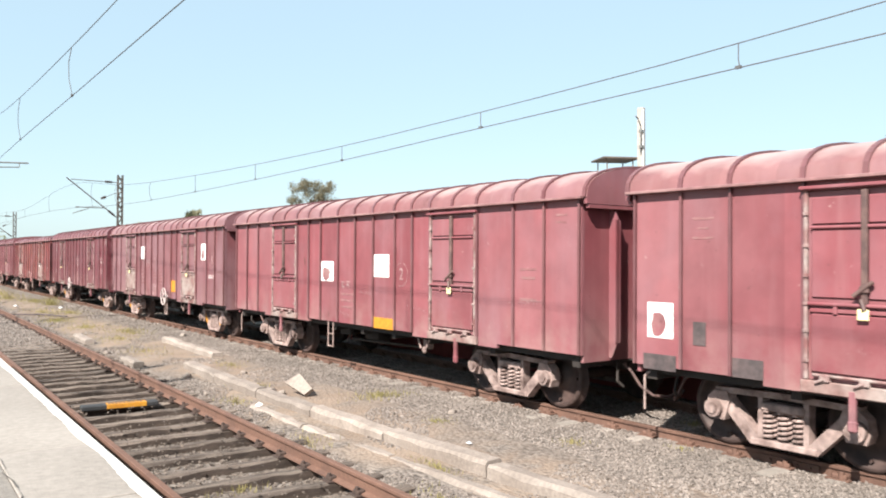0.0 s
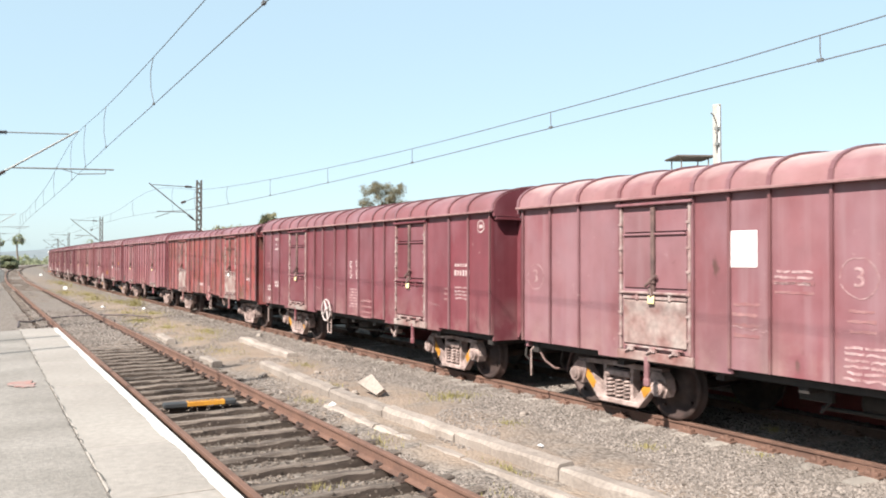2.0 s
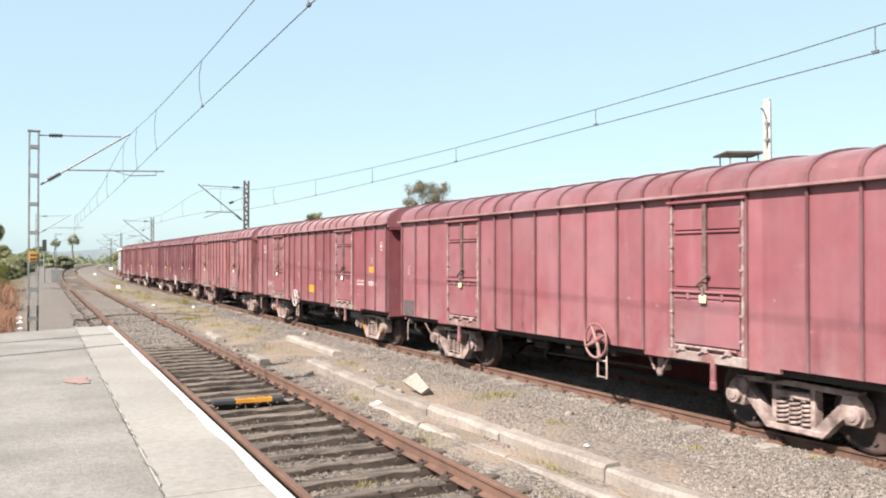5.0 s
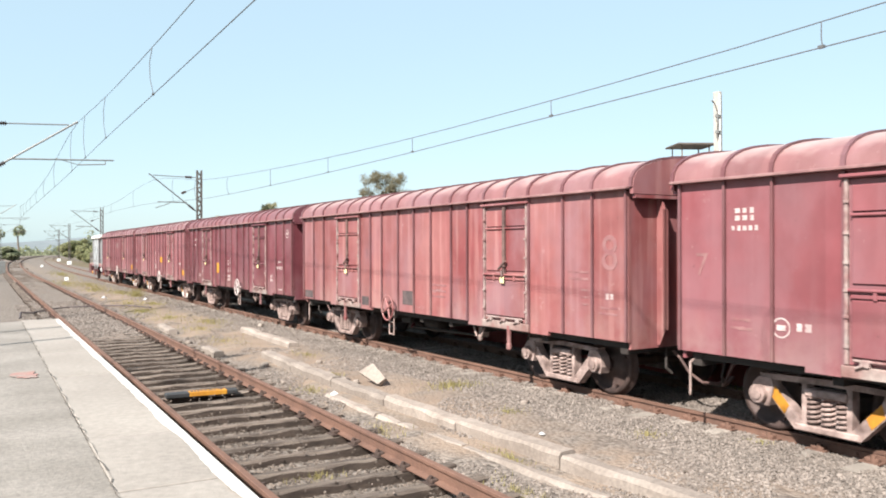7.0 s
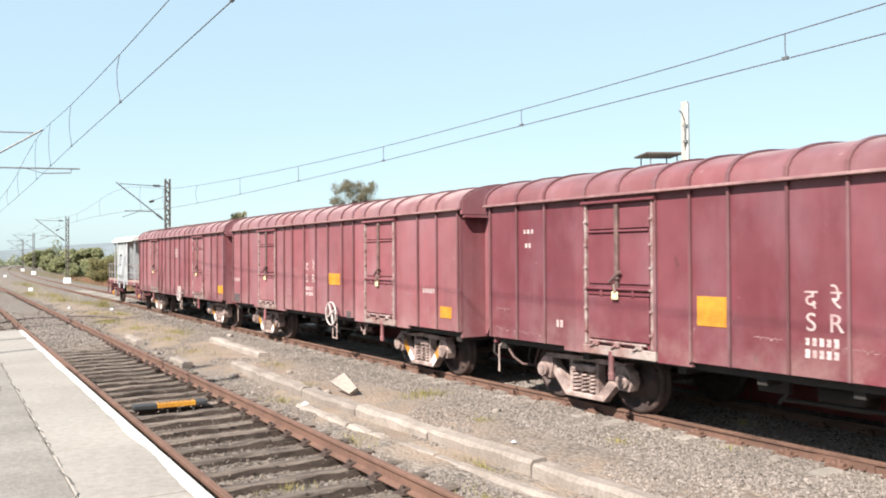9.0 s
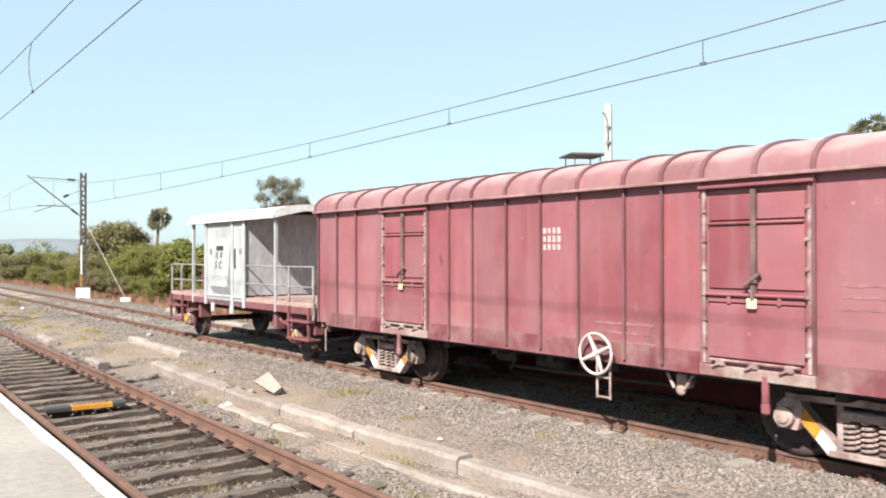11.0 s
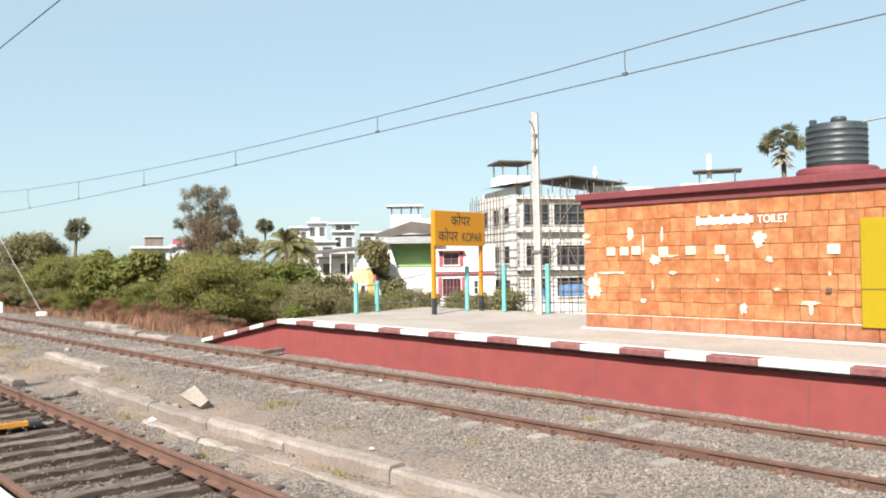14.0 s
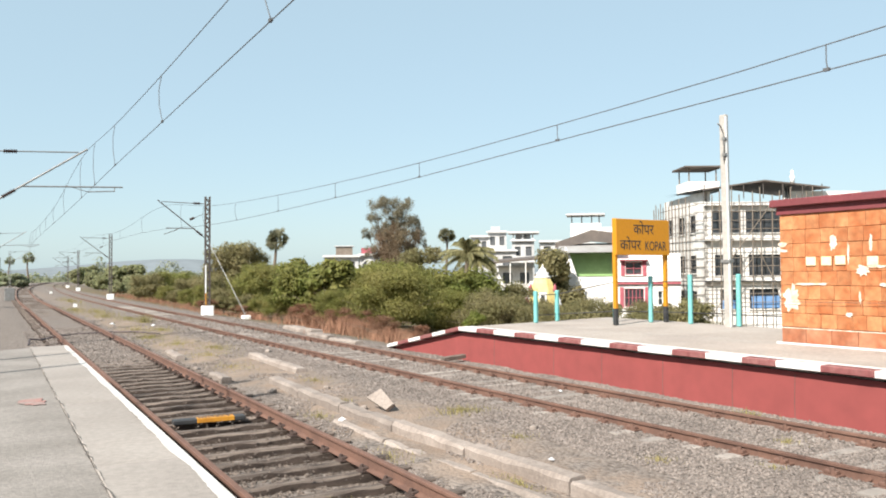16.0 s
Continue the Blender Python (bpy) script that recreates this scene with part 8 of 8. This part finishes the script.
def window(parent, x0, x1, z0, z1, y, frame_mat, bars=3, glass=None, cross=1):
    """A recessed window: frame, uprights, pane."""
    w = part("window", Geo().box(x0, x1, y + 0.16, y + 0.19, z0, z1), glass or GLASS_DARK, parent)
    g = Geo()
    t = 0.05
    g.box(x0, x1, y + 0.06, y + 0.13, z0, z0 + t)
    g.box(x0, x1, y + 0.06, y + 0.13, z1 - t, z1)
    for i in range(bars + 1):
        x = x0 + (x1 - x0 - t) * i / bars
        g.box(x, x + t, y + 0.06, y + 0.13, z0 + t, z1 - t)
    for i in range(cross):
        z = z0 + (z1 - z0) * (i + 1) / (cross + 1)
        g.box(x0 + t, x1 - t, y + 0.07, y + 0.12, z - 0.02, z + 0.02)
    part("window_frame", g, frame_mat, w)
    part("window_sill", Geo().box(x0 - 0.08, x1 + 0.08, y - 0.12, y + 0.1, z0 - 0.09, z0 - 0.002), WASH_DIRTY, w)
    return w


def scaffold_block():
    """A four-storey block wrapped in scaffolding; the corner nearest the line is at the origin, long side along +x, other side along +y."""
    b = thing("apartment_block", pose(50.4, 45.6, -2.6, 0, 0, -28), "four-storey white apartment block wrapped in bamboo scaffolding", "building")
    H = 11.6
    front = [(1.2, 2.9, 1.7, 3.3), (3.6, 6.0, 1.7, 3.3), (7.2, 9.0, 1.7, 3.3), (0.8, 3.1, 4.4, 6.1), (3.6, 6.2, 4.4, 6.1), (7.4, 8.2, 4.6, 5.8), (0.6, 3.0, 7.9, 9.7),
             (3.4, 6.4, 7.9, 9.7), (7.3, 8.2, 8.0, 9.4), (0.5, 6.6, 10.35, 11.25), (9.6, 11.4, 4.4, 6.1), (9.6, 11.4, 7.9, 9.7), (9.6, 11.4, 1.7, 3.3)]
    g = Geo()
    wall_with_openings(g, 0, 13, 0, H - 0.35, 0, 0.25, front)
    part("wall", g, WASH_DIRTY, b, "stained white plaster wall")
    for h in front[:9] + front[10:]:
        window(b, *h, 0.0, BLACK if h[1] - h[0] > 1.5 else WHITE, 4 if h[1] - h[0] > 1.5 else 2)
    side = [(1.0, 2.3, 1.7, 3.1), (4.0, 5.4, 1.7, 3.1), (7.0, 8.4, 1.7, 3.1), (1.0, 2.5, 4.6, 6.1), (4.0, 5.6, 4.6, 6.1), (7.0, 8.4, 4.6, 6.1), (1.0, 2.5, 8.0, 9.5), (4.0, 5.6, 8.0, 9.5), (7.0, 8.4, 8.0, 9.5)]
    g = Geo()
    wall_with_openings(g, 0.0, 10.5, 0, H - 0.35, 0, 0.25, side)
    turn = Matrix.Rotation(radians(-90), 4, "Z")
    sw = part("side_wall", g, WASH_DIRTY, b, "stained white plaster wall", m=turn @ Matrix.Translation((-10.5, 0, 0)))
    for h in side:
        window(sw, *h, 0.0, BLACK, 2)
    part("back_wall", Geo().box(12.75, 13, 0.3, 10.5, 0, H - 0.4).box(0.3, 12.7, 10.25, 10.5, 0, H - 0.4), WASH_DIRTY, b)
    for z in (3.85, 7.1, 10.1):
        part("floor_slab", Geo().box(0.26, 12.7, 0.26, 10.2, z - 0.15, z), WASH_DIRTY, b)
    for z, d in ((4.05, 0.5), (7.35, 0.5), (10.2, 0.35)):
        part("balcony_ledge", Geo().box(-0.1, 6.8, -d, -0.003, z - 0.12, z, 0.02).box(-0.1, 6.8, -d, -d + 0.08, z, z + 0.18), WASH, b, "pale projecting ledge")
    part("blue_sheet", Geo().box(3.7, 6.0, -0.16, -0.12, 1.75, 2.75, 0.02), BLUE_SHEET, b, "blue plastic sheet hung over a window")
    part("blue_sheet", Geo().box(1.3, 2.6, -0.16, -0.12, 1.7, 2.4, 0.02), BLUE_SHEET, b, "blue plastic sheet hung over a window")
    part("drain_pipe", Geo().tube((6.75, -0.1, 0), (6.75, -0.1, H), 0.09).tube((7.0, -0.1, 0), (7.0, -0.1, H), 0.07), BLACK, b, "dark drain pipes")
    g = Geo()
    g.add([(-0.5, -1.0, H - 0.25), (4.6, -1.0, H + 0.5), (9.9, -1.0, H - 0.1), (9.9, 8.5, H + 0.2), (4.6, 8.5, H + 0.9), (-0.5, 8.5, H + 0.1)],
          [(0, 1, 4, 5), (1, 2, 3, 4)])
    g.add([(-0.5, -1.0, H - 0.37), (4.6, -1.0, H + 0.38), (9.9, -1.0, H - 0.22), (9.9, 8.5, H + 0.08), (4.6, 8.5, H + 0.78), (-0.5, 8.5, H - 0.02)],
          [(5, 4, 1, 0), (4, 3, 2, 1)])
    for i, j in ((0, 1), (1, 2)):
        g.add([g.v[i], g.v[j], g.v[j + 6], g.v[i + 6]], [(0, 1, 2, 3)])
    part("roof_shed", g, SHEET, b, "dark corrugated terrace roof")
    for x in np.arange(-0.3, 9.8, 1.6):
        part("roof_post", Geo().tube((x, -0.9, H - 1.0), (x, -0.9, H + 0.15), 0.04, n=6), MAST_DARK, b)
    r = part("stair_head", Geo().box(0.2, 3.0, 4.5, 7.5, H + 0.1, H + 1.0, 0.02), WASH, b, "white stair tower on the roof")
    for x in (0.4, 2.8):
        for y in (4.7, 7.3):
            part("post", Geo().tube((x, y, H + 1.0), (x, y, H + 2.2), 0.06, n=6), BAMBOO, r)
    part("canopy", Geo().box(-0.1, 3.3, 4.2, 7.8, H + 2.2, H + 2.36, 0.02), SHEET, r, "dark flat canopy")
    part("roof_vent", Geo().lathe([(0.16, 0), (0.2, 0.6), (0.1, 0.8), (0.14, 1.0), (0.0, 1.15)], 14, "z", (7.6, 0.6, H + 0.35)), WHITE, b, "slim white vent on the roof")
    for i, x in enumerate((0.2, 1.0, 1.8, 2.6, 3.5, 4.3, 5.1, 5.9, 6.6, 7.3, 7.9, 8.6, 9.2)):
        part("scaffold_pole", Geo().tube((x, -0.9, -0.2), (x + 0.1 * (-1) ** i, -0.95, 10.9 + 0.3 * (i % 3)), 0.045, n=6), BAMBOO, b)
        part("scaffold_pole", Geo().tube((-0.9, x * 1.1 + 0.6, -0.2), (-0.95, x * 1.1 + 0.6, 10.6 + 0.4 * (i % 2)), 0.045, n=6), BAMBOO, b)
    for z in (1.4, 2.2, 2.9, 3.6, 4.3, 5.1, 5.8, 6.6, 7.3, 8.1, 8.8, 9.5, 10.2):
        part("scaffold_ledger", Geo().tube((-1.2, -0.98, z), (9.6, -0.98, z + 0.12), 0.03, n=6), BAMBOO, b)
        part("scaffold_ledger", Geo().tube((-0.98, -1.2, z - 0.1), (-0.98, 8.8, z), 0.03, n=6), BAMBOO, b)
    for a, c in (((0.2, 1.4), (3.5, 5.8)), ((6.6, 1.4), (3.5, 7.3)), ((1.8, 5.8), (5.1, 10.2))):
        part("scaffold_brace", Geo().tube((a[0], -1.05, a[1]), (c[0], -1.05, c[1]), 0.035, n=6), BAMBOO, b)


scaffold_block()


def white_house():
    h = thing("white_house", pose(38.75, 48.96, -2.4, 0, 0, -41), "white house with a green upper room, pink windows and sheet roofs", "house")
    holes = [(4.55, 5.75, 4.35, 5.3), (4.45, 5.9, 1.9, 3.3), (6.9, 7.6, 2.0, 3.1), (1.1, 2.0, 0.9, 1.9)]
    g = Geo()
    wall_with_openings(g, 0, 3.8, 0, 4.2, 0, 0.22, holes)
    wall_with_openings(g, 3.8, 8.6, 0, 5.95, 0, 0.22, holes)
    g.box(0, 0.22, 0.22, 7, 0, 4.2)
    g.box(8.38, 8.6, 0.22, 7, 0, 5.95)
    g.box(0.22, 8.38, 6.8, 7, 0, 5.5)
    g.prism([(0, 4.2), (0.9, 4.2), (0.35, 5.9), (0, 6.6)], "y", 0.0, 0.2)
    part("wall", g, WASH, h, "bright whitewashed wall")
    part("upper_room", Geo().box(0.25, 3.9, 1.2, 6.7, 4.25, 6.35), GREEN_WALL, h, "recessed green plaster room")
    part("terrace", Geo().box(0.22, 8.38, 0.22, 6.8, 4.08, 4.2), WASH_DIRTY, h)
    window(h, 4.55, 5.75, 4.35, 5.3, 0.0, PINK, 2)
    window(h, 4.45, 5.9, 1.9, 3.3, 0.0, PINK, 5)
    window(h, 6.9, 7.6, 2.0, 3.1, 0.0, WHITE, 2)
    window(h, 1.1, 2.0, 0.9, 1.9, 0.0, BLACK, 2)
    for x0, x1, z0, z1 in ((4.2, 4.5, 4.25, 5.4), (5.8, 6.1, 4.25, 5.4), (4.1, 4.4, 1.8, 3.4), (5.95, 6.2, 1.8, 3.4)):
        part("shutter", Geo().box(x0, x1, -0.06, -0.004, z0, z1, 0.01), PINK, h, "pink painted shutter")
    part("window_hood", Geo().box(4.1, 6.2, -0.45, -0.004, 5.42, 5.5, 0.01), PINK, h, "pink window hood")
    part("ledge", Geo().box(3.8, 8.6, -0.2, -0.004, 3.62, 3.78, 0.01), PINK, h)
    g = Geo()
    g.add([(-0.6, -0.5, 6.15), (4.6, -0.5, 6.15), (4.6, 3.0, 6.9), (-0.6, 3.0, 6.9), (-0.6, -0.5, 6.08), (4.6, -0.5, 6.08), (4.6, 3.0, 6.83), (-0.6, 3.0, 6.83)],
          [(0, 1, 2, 3), (7, 6, 5, 4), (0, 4, 5, 1), (1, 5, 6, 2), (3, 2, 6, 7), (0, 3, 7, 4)])
    part("lower_roof", g, SHEET_GREY, h, "grey corrugated roof sheet")
    g = Geo()
    g.add([(-0.9, 2.0, 6.95), (2.0, 2.0, 7.95), (5.2, 2.0, 7.5), (5.2, 6.5, 7.5), (2.0, 6.5, 7.95), (-0.9, 6.5, 6.95)], [(0, 1, 4, 5), (1, 2, 3, 4)])
    g.add([(-0.9, 2.0, 6.5), (2.0, 2.0, 7.0), (5.2, 2.0, 6.7), (2.0, 2.0, 7.95), (-0.9, 2.0, 6.95), (5.2, 2.0, 7.5)], [(0, 1, 3, 4), (1, 2, 5, 3)])
    part("upper_roof", g, SHEET, h, "dark sagging sheet roof")
    t = part("roof_room", Geo().box(1.6, 3.9, 3.2, 5.2, 7.3, 8.2, 0.02), WASH, h, "small white roof room")
    part("parapet", Geo().box(0.3, 1.58, 3.3, 5.2, 7.3, 8.55, 0.02).box(1.58, 2.75, 3.3, 5.2, 8.21, 8.55, 0.02), WASH, t, "white parapet under the canopy")
    for x in (0.4, 1.2, 2.0, 2.6):
        part("post", Geo().tube((x, 3.4, 8.5), (x, 3.4, 9.2), 0.05, n=6), MAST_DARK, t)
    part("slab", Geo().box(-0.05, 3.05, 2.9, 5.4, 9.2, 9.34, 0.01), FAR_LEDGE, t, "pale canopy slab")


white_house()


def far_block(x, y, turn, w, d, floors, z0, label, material=FAR_WALL, fh=3.0, extras=True):
    """A distant block with inset windows, ledges and roof clutter."""
    b = thing("distant_building", pose(x, y, z0, 0, 0, turn), label, "building", "distant buildings")
    H = floors * fh
    n = max(2, int(w / 3))
    holes = [((i + 0.25) * w / n, (i + 0.78) * w / n, f * fh + 0.9, f * fh + 2.3) for i in range(n) for f in range(floors)]
    g = Geo()
    wall_with_openings(g, 0, w, 0, H, 0, 0.25, holes)
    g.box(0, 0.25, 0.25, d, 0, H).box(w - 0.25, w, 0.25, d, 0, H).box(0.25, w - 0.25, d - 0.25, d, 0, H)
    part("wall", g, material, b)
    for h in holes:
        part("window", Geo().box(h[0], h[1], 0.18, 0.22, h[2], h[3]), FAR_GLASS, b)
    for f in range(floors + 1):
        part("ledge", Geo().box(-0.25, w + 0.25, -0.5, -0.004, f * fh - 0.1, f * fh + 0.1), FAR_LEDGE, b)
    part("roof", Geo().box(-0.1, w + 0.1, 0.02, d, H, H + 0.2), FAR_LEDGE, b)
    if extras:
        part("stair_head", Geo().box(w * 0.25, w * 0.55, d * 0.3, d * 0.7, H + 0.2, H + 2.0), FAR_LEDGE, b)
        part("roof_canopy", Geo().box(w * 0.2, w * 0.62, d * 0.2, d * 0.8, H + 2.0, H + 2.15), SHEET, b, "dark roof canopy")
        part("roof_tank", Geo().lathe([(0.7, 0), (0.7, 1.2), (0.2, 1.5), (0, 1.5)], 12, "z", (w * 0.75, d * 0.4, H + 0.2)), FAR_LEDGE, b)
    return b


WHITE_BLOCK = "distant white apartment building with ledges"
far_block(65.6, 106.5, -33, 2.7, 5, 3, -1.1, WHITE_BLOCK, extras=False)
tower = far_block(67.8, 105.0, -33, 2.9, 5, 3, -0.4, "distant white building with a stair tower", extras=False)
part("stair_head", Geo().box(0.5, 1.9, 1.0, 3.2, 9.2, 9.9, 0.02), FAR_LEDGE, tower)
villa = far_block(68.1, 98.8, -35, 3.3, 5, 3, -2.6, "distant white house under a broad roof slab", fh=3.2, extras=False)
for x in (0.2, 1.6, 3.1):
    part("post", Geo().box(x - 0.1, x + 0.1, 0.3, 0.5, 9.8, 10.7), FAR_LEDGE, villa)
part("roof_room", Geo().box(0.5, 2.8, 1.6, 4.4, 9.8, 10.7), FAR_WALL, villa)
part("roof_slab", Geo().box(-0.6, 4.1, -0.4, 5.0, 10.7, 10.95, 0.03), FAR_LEDGE, villa, "pale overhanging roof slab")
far_block(64.2, 101.6, -35, 5.4, 4, 2, -0.7, "distant low white house with a long ledge", fh=3.1, extras=False)
far_block(71.6, 96.4, -35, 3.9, 5, 3, -2.2, WHITE_BLOCK, extras=False)
far_block(75.4, 93.6, -37, 3.2, 5, 3, -2.6, WHITE_BLOCK, extras=False)
far_block(55.4, 83.4, -35, 4.3, 5, 2, -3.1, "low grey building under a dark lean-to roof", WASH_DIRTY, 3.0, False)
shed = thing("lean_to_shed", pose(54.5, 83.0, 3.3, 0, 0, -35), "dark sheet lean-to roof on posts", "shed")
g = Geo()
g.add([(-0.2, -1.6, 0.25), (6.0, -1.6, 0.75), (6.0, 4, 1.1), (-0.2, 4, 0.6), (-0.2, -1.6, 0.0), (6.0, -1.6, 0.5), (6.0, 4, 0.85), (-0.2, 4, 0.35)],
      [(0, 1, 2, 3), (7, 6, 5, 4), (0, 4, 5, 1), (1, 5, 6, 2), (0, 3, 7, 4)])
part("roof", g, SHEET, shed)
for x in (0.2, 2.0, 3.9, 5.7):
    part("post", Geo().tube((x, -1.4, -6), (x, -1.4, 0.3), 0.08, n=6), WASH_DIRTY, shed)
home = far_block(39.6, 102.7, -22, 4.7, 5, 2, -1.4, "white two-storey house with a roof room behind the trees", extras=False)
part("roof_room", Geo().box(1.6, 3.9, 1.0, 3.4, 6.2, 7.4, 0.02), BAMBOO, home, "brownish unplastered roof room")
part("roof_slab", Geo().box(1.4, 4.1, 0.8, 3.6, 7.4, 7.52, 0.02), FAR_LEDGE, home)
porch = far_block(44.1, 100.9, -22, 2.5, 4, 2, -1.2, "narrow white house with an arched porch", extras=False)
g = Geo()
for i in range(9):
    a0, a1 = math.pi * i / 9, math.pi * (i + 1) / 9
    g.add([(1.25 + q * math.cos(c), -0.55, 4.3 + q * math.sin(c)) for c, q in ((a0, 0.95), (a1, 0.95), (a1, 1.15), (a0, 1.15))], [(0, 1, 2, 3)])
for x in (0.1, 2.2):
    g.box(x, x + 0.2, -0.62, -0.5, 3.1, 4.3)
part("arch", g, FAR_LEDGE, porch, "pale porch arch")
part("roof_room", Geo().box(0.3, 1.9, 1.0, 3.0, 6.2, 7.0, 0.02), PINK, porch, "reddish roof room")
far_block(68.5, 40.5, -62, 9.0, 6, 4, -2.8, "white building seen over the hut roof", FAR_WALL, 3.0, False)
can = thing("roof_canopy", pose(70.4, 38.0, 9.2, 0, 0, -62), "flat dark roof canopy with a white pipe", "canopy")
part("slab", Geo().box(-2.2, 2.2, -1.5, 1.5, 1.2, 1.35, 0.02), SHEET, can)
for x in (-1.6, 1.6):
    part("post", Geo().tube((x, 0, 0), (x, 0, 1.2), 0.07, n=6), WASH, can)
part("vent_pipe", Geo().tube((-0.7, -0.5, 0), (-0.7, -0.5, 2.9), 0.22, n=10), WHITE, can, "white vent pipe")


def temple():
    t = thing("temple_shrine", pose(30.6, 41.0, -1.6, 0, 0, -37), "small yellow temple tower with a white finial", "temple")
    part("base", Geo().box(-1.1, 1.1, -1.1, 1.1, 0, 1.5, 0.03), WASH, t, "white shrine base")
    g = Geo()
    n = 4
    prof = ((0.98, 1.5), (1.0, 1.75), (0.92, 2.1), (0.80, 2.6), (0.66, 3.05), (0.5, 3.4))
    for r, z in prof:
        for i in range(8):
            a = math.pi / 4 * i + math.pi / 8
            g.v.append((r * 1.05 * math.cos(a), r * 1.05 * math.sin(a), z))
    for k in range(len(prof) - 1):
        for i in range(8):
            g.f.append((k * 8 + i, k * 8 + (i + 1) % 8, k * 8 + 8 + (i + 1) % 8, k * 8 + 8 + i))
            g.s.append(False)
    part("tower", g, TEMPLE_Y, t, "yellow tapering tower")
    part("band", Geo().box(-1.15, 1.15, -1.15, 1.15, 1.42, 1.6, 0.02), YELLOW, t, "orange band")
    part("niche", Geo().box(-0.25, 0.25, -0.98, -0.80, 1.85, 2.5, 0.04), WASH, t, "white niche")
    part("banner", Geo().box(-0.95, 0.95, -1.22, -1.16, 0.95, 1.35, 0.02), YELLOW, t, "orange cloth banner")
    for sx in (-1, 1):
        for sy in (-1, 1):
            part("turret", Geo().lathe([(0.16, 1.6), (0.2, 1.75), (0.13, 1.95), (0.15, 2.02), (0.0, 2.25)], 10, "z", (sx * 0.98, sy * 0.98, 0)), PINK if sx < 0 else WASH, t, "small corner turret")
    for z, q in ((2.15, 0.90), (2.65, 0.76)):
        for sx in (-1, 1):
            for sy in (-1, 1):
                part("turret", Geo().lathe([(0.11, z - 0.1), (0.14, z + 0.05), (0.09, z + 0.2), (0.10, z + 0.25), (0.0, z + 0.42)], 8, "z", (sx * q, sy * q, 0)), WASH if z < 2.4 else PINK, t, "small flank turret")
    part("niche_opening", Geo().box(-0.13, 0.13, -1.0, -0.97, 1.92, 2.34, 0.02), BLACK, t, "dark niche opening")
    part("porch_roof", Geo().box(-0.9, 1.9, -1.6, -1.2, 0.62, 0.86, 0.02), YELLOW, t, "orange porch roof")
    part("finial", Geo().lathe([(0.52, 3.4), (0.55, 3.5), (0.36, 3.6), (0.40, 3.75), (0.22, 3.85), (0.24, 3.98), (0.06, 4.1), (0.0, 4.35)], 14), WASH, t, "white stepped finial")


temple()


# ---- far hills ----
def hills():
    rs = np.random.RandomState(2)
    n = 90
    g = Geo()
    for i in range(n + 1):
        a = radians(-60 + 170 * i / n)
        h = 14 + 26 * max(0, noise.noise((i * 0.11, 0.3, 7)) + 0.25) + 34 * math.exp(-((math.degrees(a) - 12) / 7.0) ** 2)
        for r, z in ((2300, -6), (2500, h * 0.75), (2750, h), (3100, h * 0.6)):
            g.v.append((math.sin(a) * r, math.cos(a) * r, z))
    for i in range(n):
        for k in range(3):
            g.f.append((i * 4 + k, i * 4 + 4 + k, i * 4 + 5 + k, i * 4 + 1 + k))
            g.s.append(True)
    tagged(new("backdrop", g.mesh("backdrop", HILL)), "low hazy blue-grey hills on the horizon", "hills", kind="structure")


hills()


# ---- motion of the train ----
PACE = ((0, 0), (0.5, 0.27), (1, -0.05), (1.5, 0.19), (2, -0.12), (2.5, 0.19), (3, -0.19), (3.5, 0.18), (3.9, 0), (5.6, 0), (5.8, 0), (6, -0.06), (6.5, 0.31), (7, -0.07),
        (7.5, 0.19), (8, -0.07), (8.5, 0.28), (9, -0.04), (9.5, 0.31), (10, -0.01), (10.2, -0.02), (11, 0), (12, 0.06), (12.5, 0.15), (13, 0.05), (16, 0))


def run(t):
    """How far the train has gone at t seconds; it surges a little."""
    return 10.639 * t + 0.0188 * t * t - float(np.interp(t, [p[0] for p in PACE], [p[1] for p in PACE]))


def on_line(y):
    """The pose on the train's track at y, level with the rail heads."""
    slope = (line_b(y + 3.8) - line_b(y - 3.8)) / 7.6
    return pose(line_b(y), y, 0, 0, 0, -math.degrees(math.atan(slope)))


def wheel_turn(axle, x, y, z):
    """Rolling at the train's pace."""
    rows = []
    for i in range(481):
        t = i / 30
        rows.append((t, pose(x, y, z) @ Matrix.Rotation(run(t) / 0.45, 4, "X")))
    walk(axle, rows)


def motions():
    steps = [i * 0.25 for i in range(65)]
    for k, w in WAGONS.items():
        start = 19.28 + PITCH * k + (0.59 if k >= 3 else 0.0) - 5.9 * LONG.get(k, 1.0)
        walk(w, [(t, on_line(start - run(t))) for t in steps])
    start = 19.28 + PITCH * 9 + 0.59 + 4.555
    walk(VAN, [(t, on_line(start - run(t))) for t in steps])
    for v in (*WAGONS.values(), VAN):
        for axle in [o for o in v.children_recursive if o.name.startswith("wheelset")]:
            p = axle.location.copy()
            wheel_turn(axle, *p)


motions()
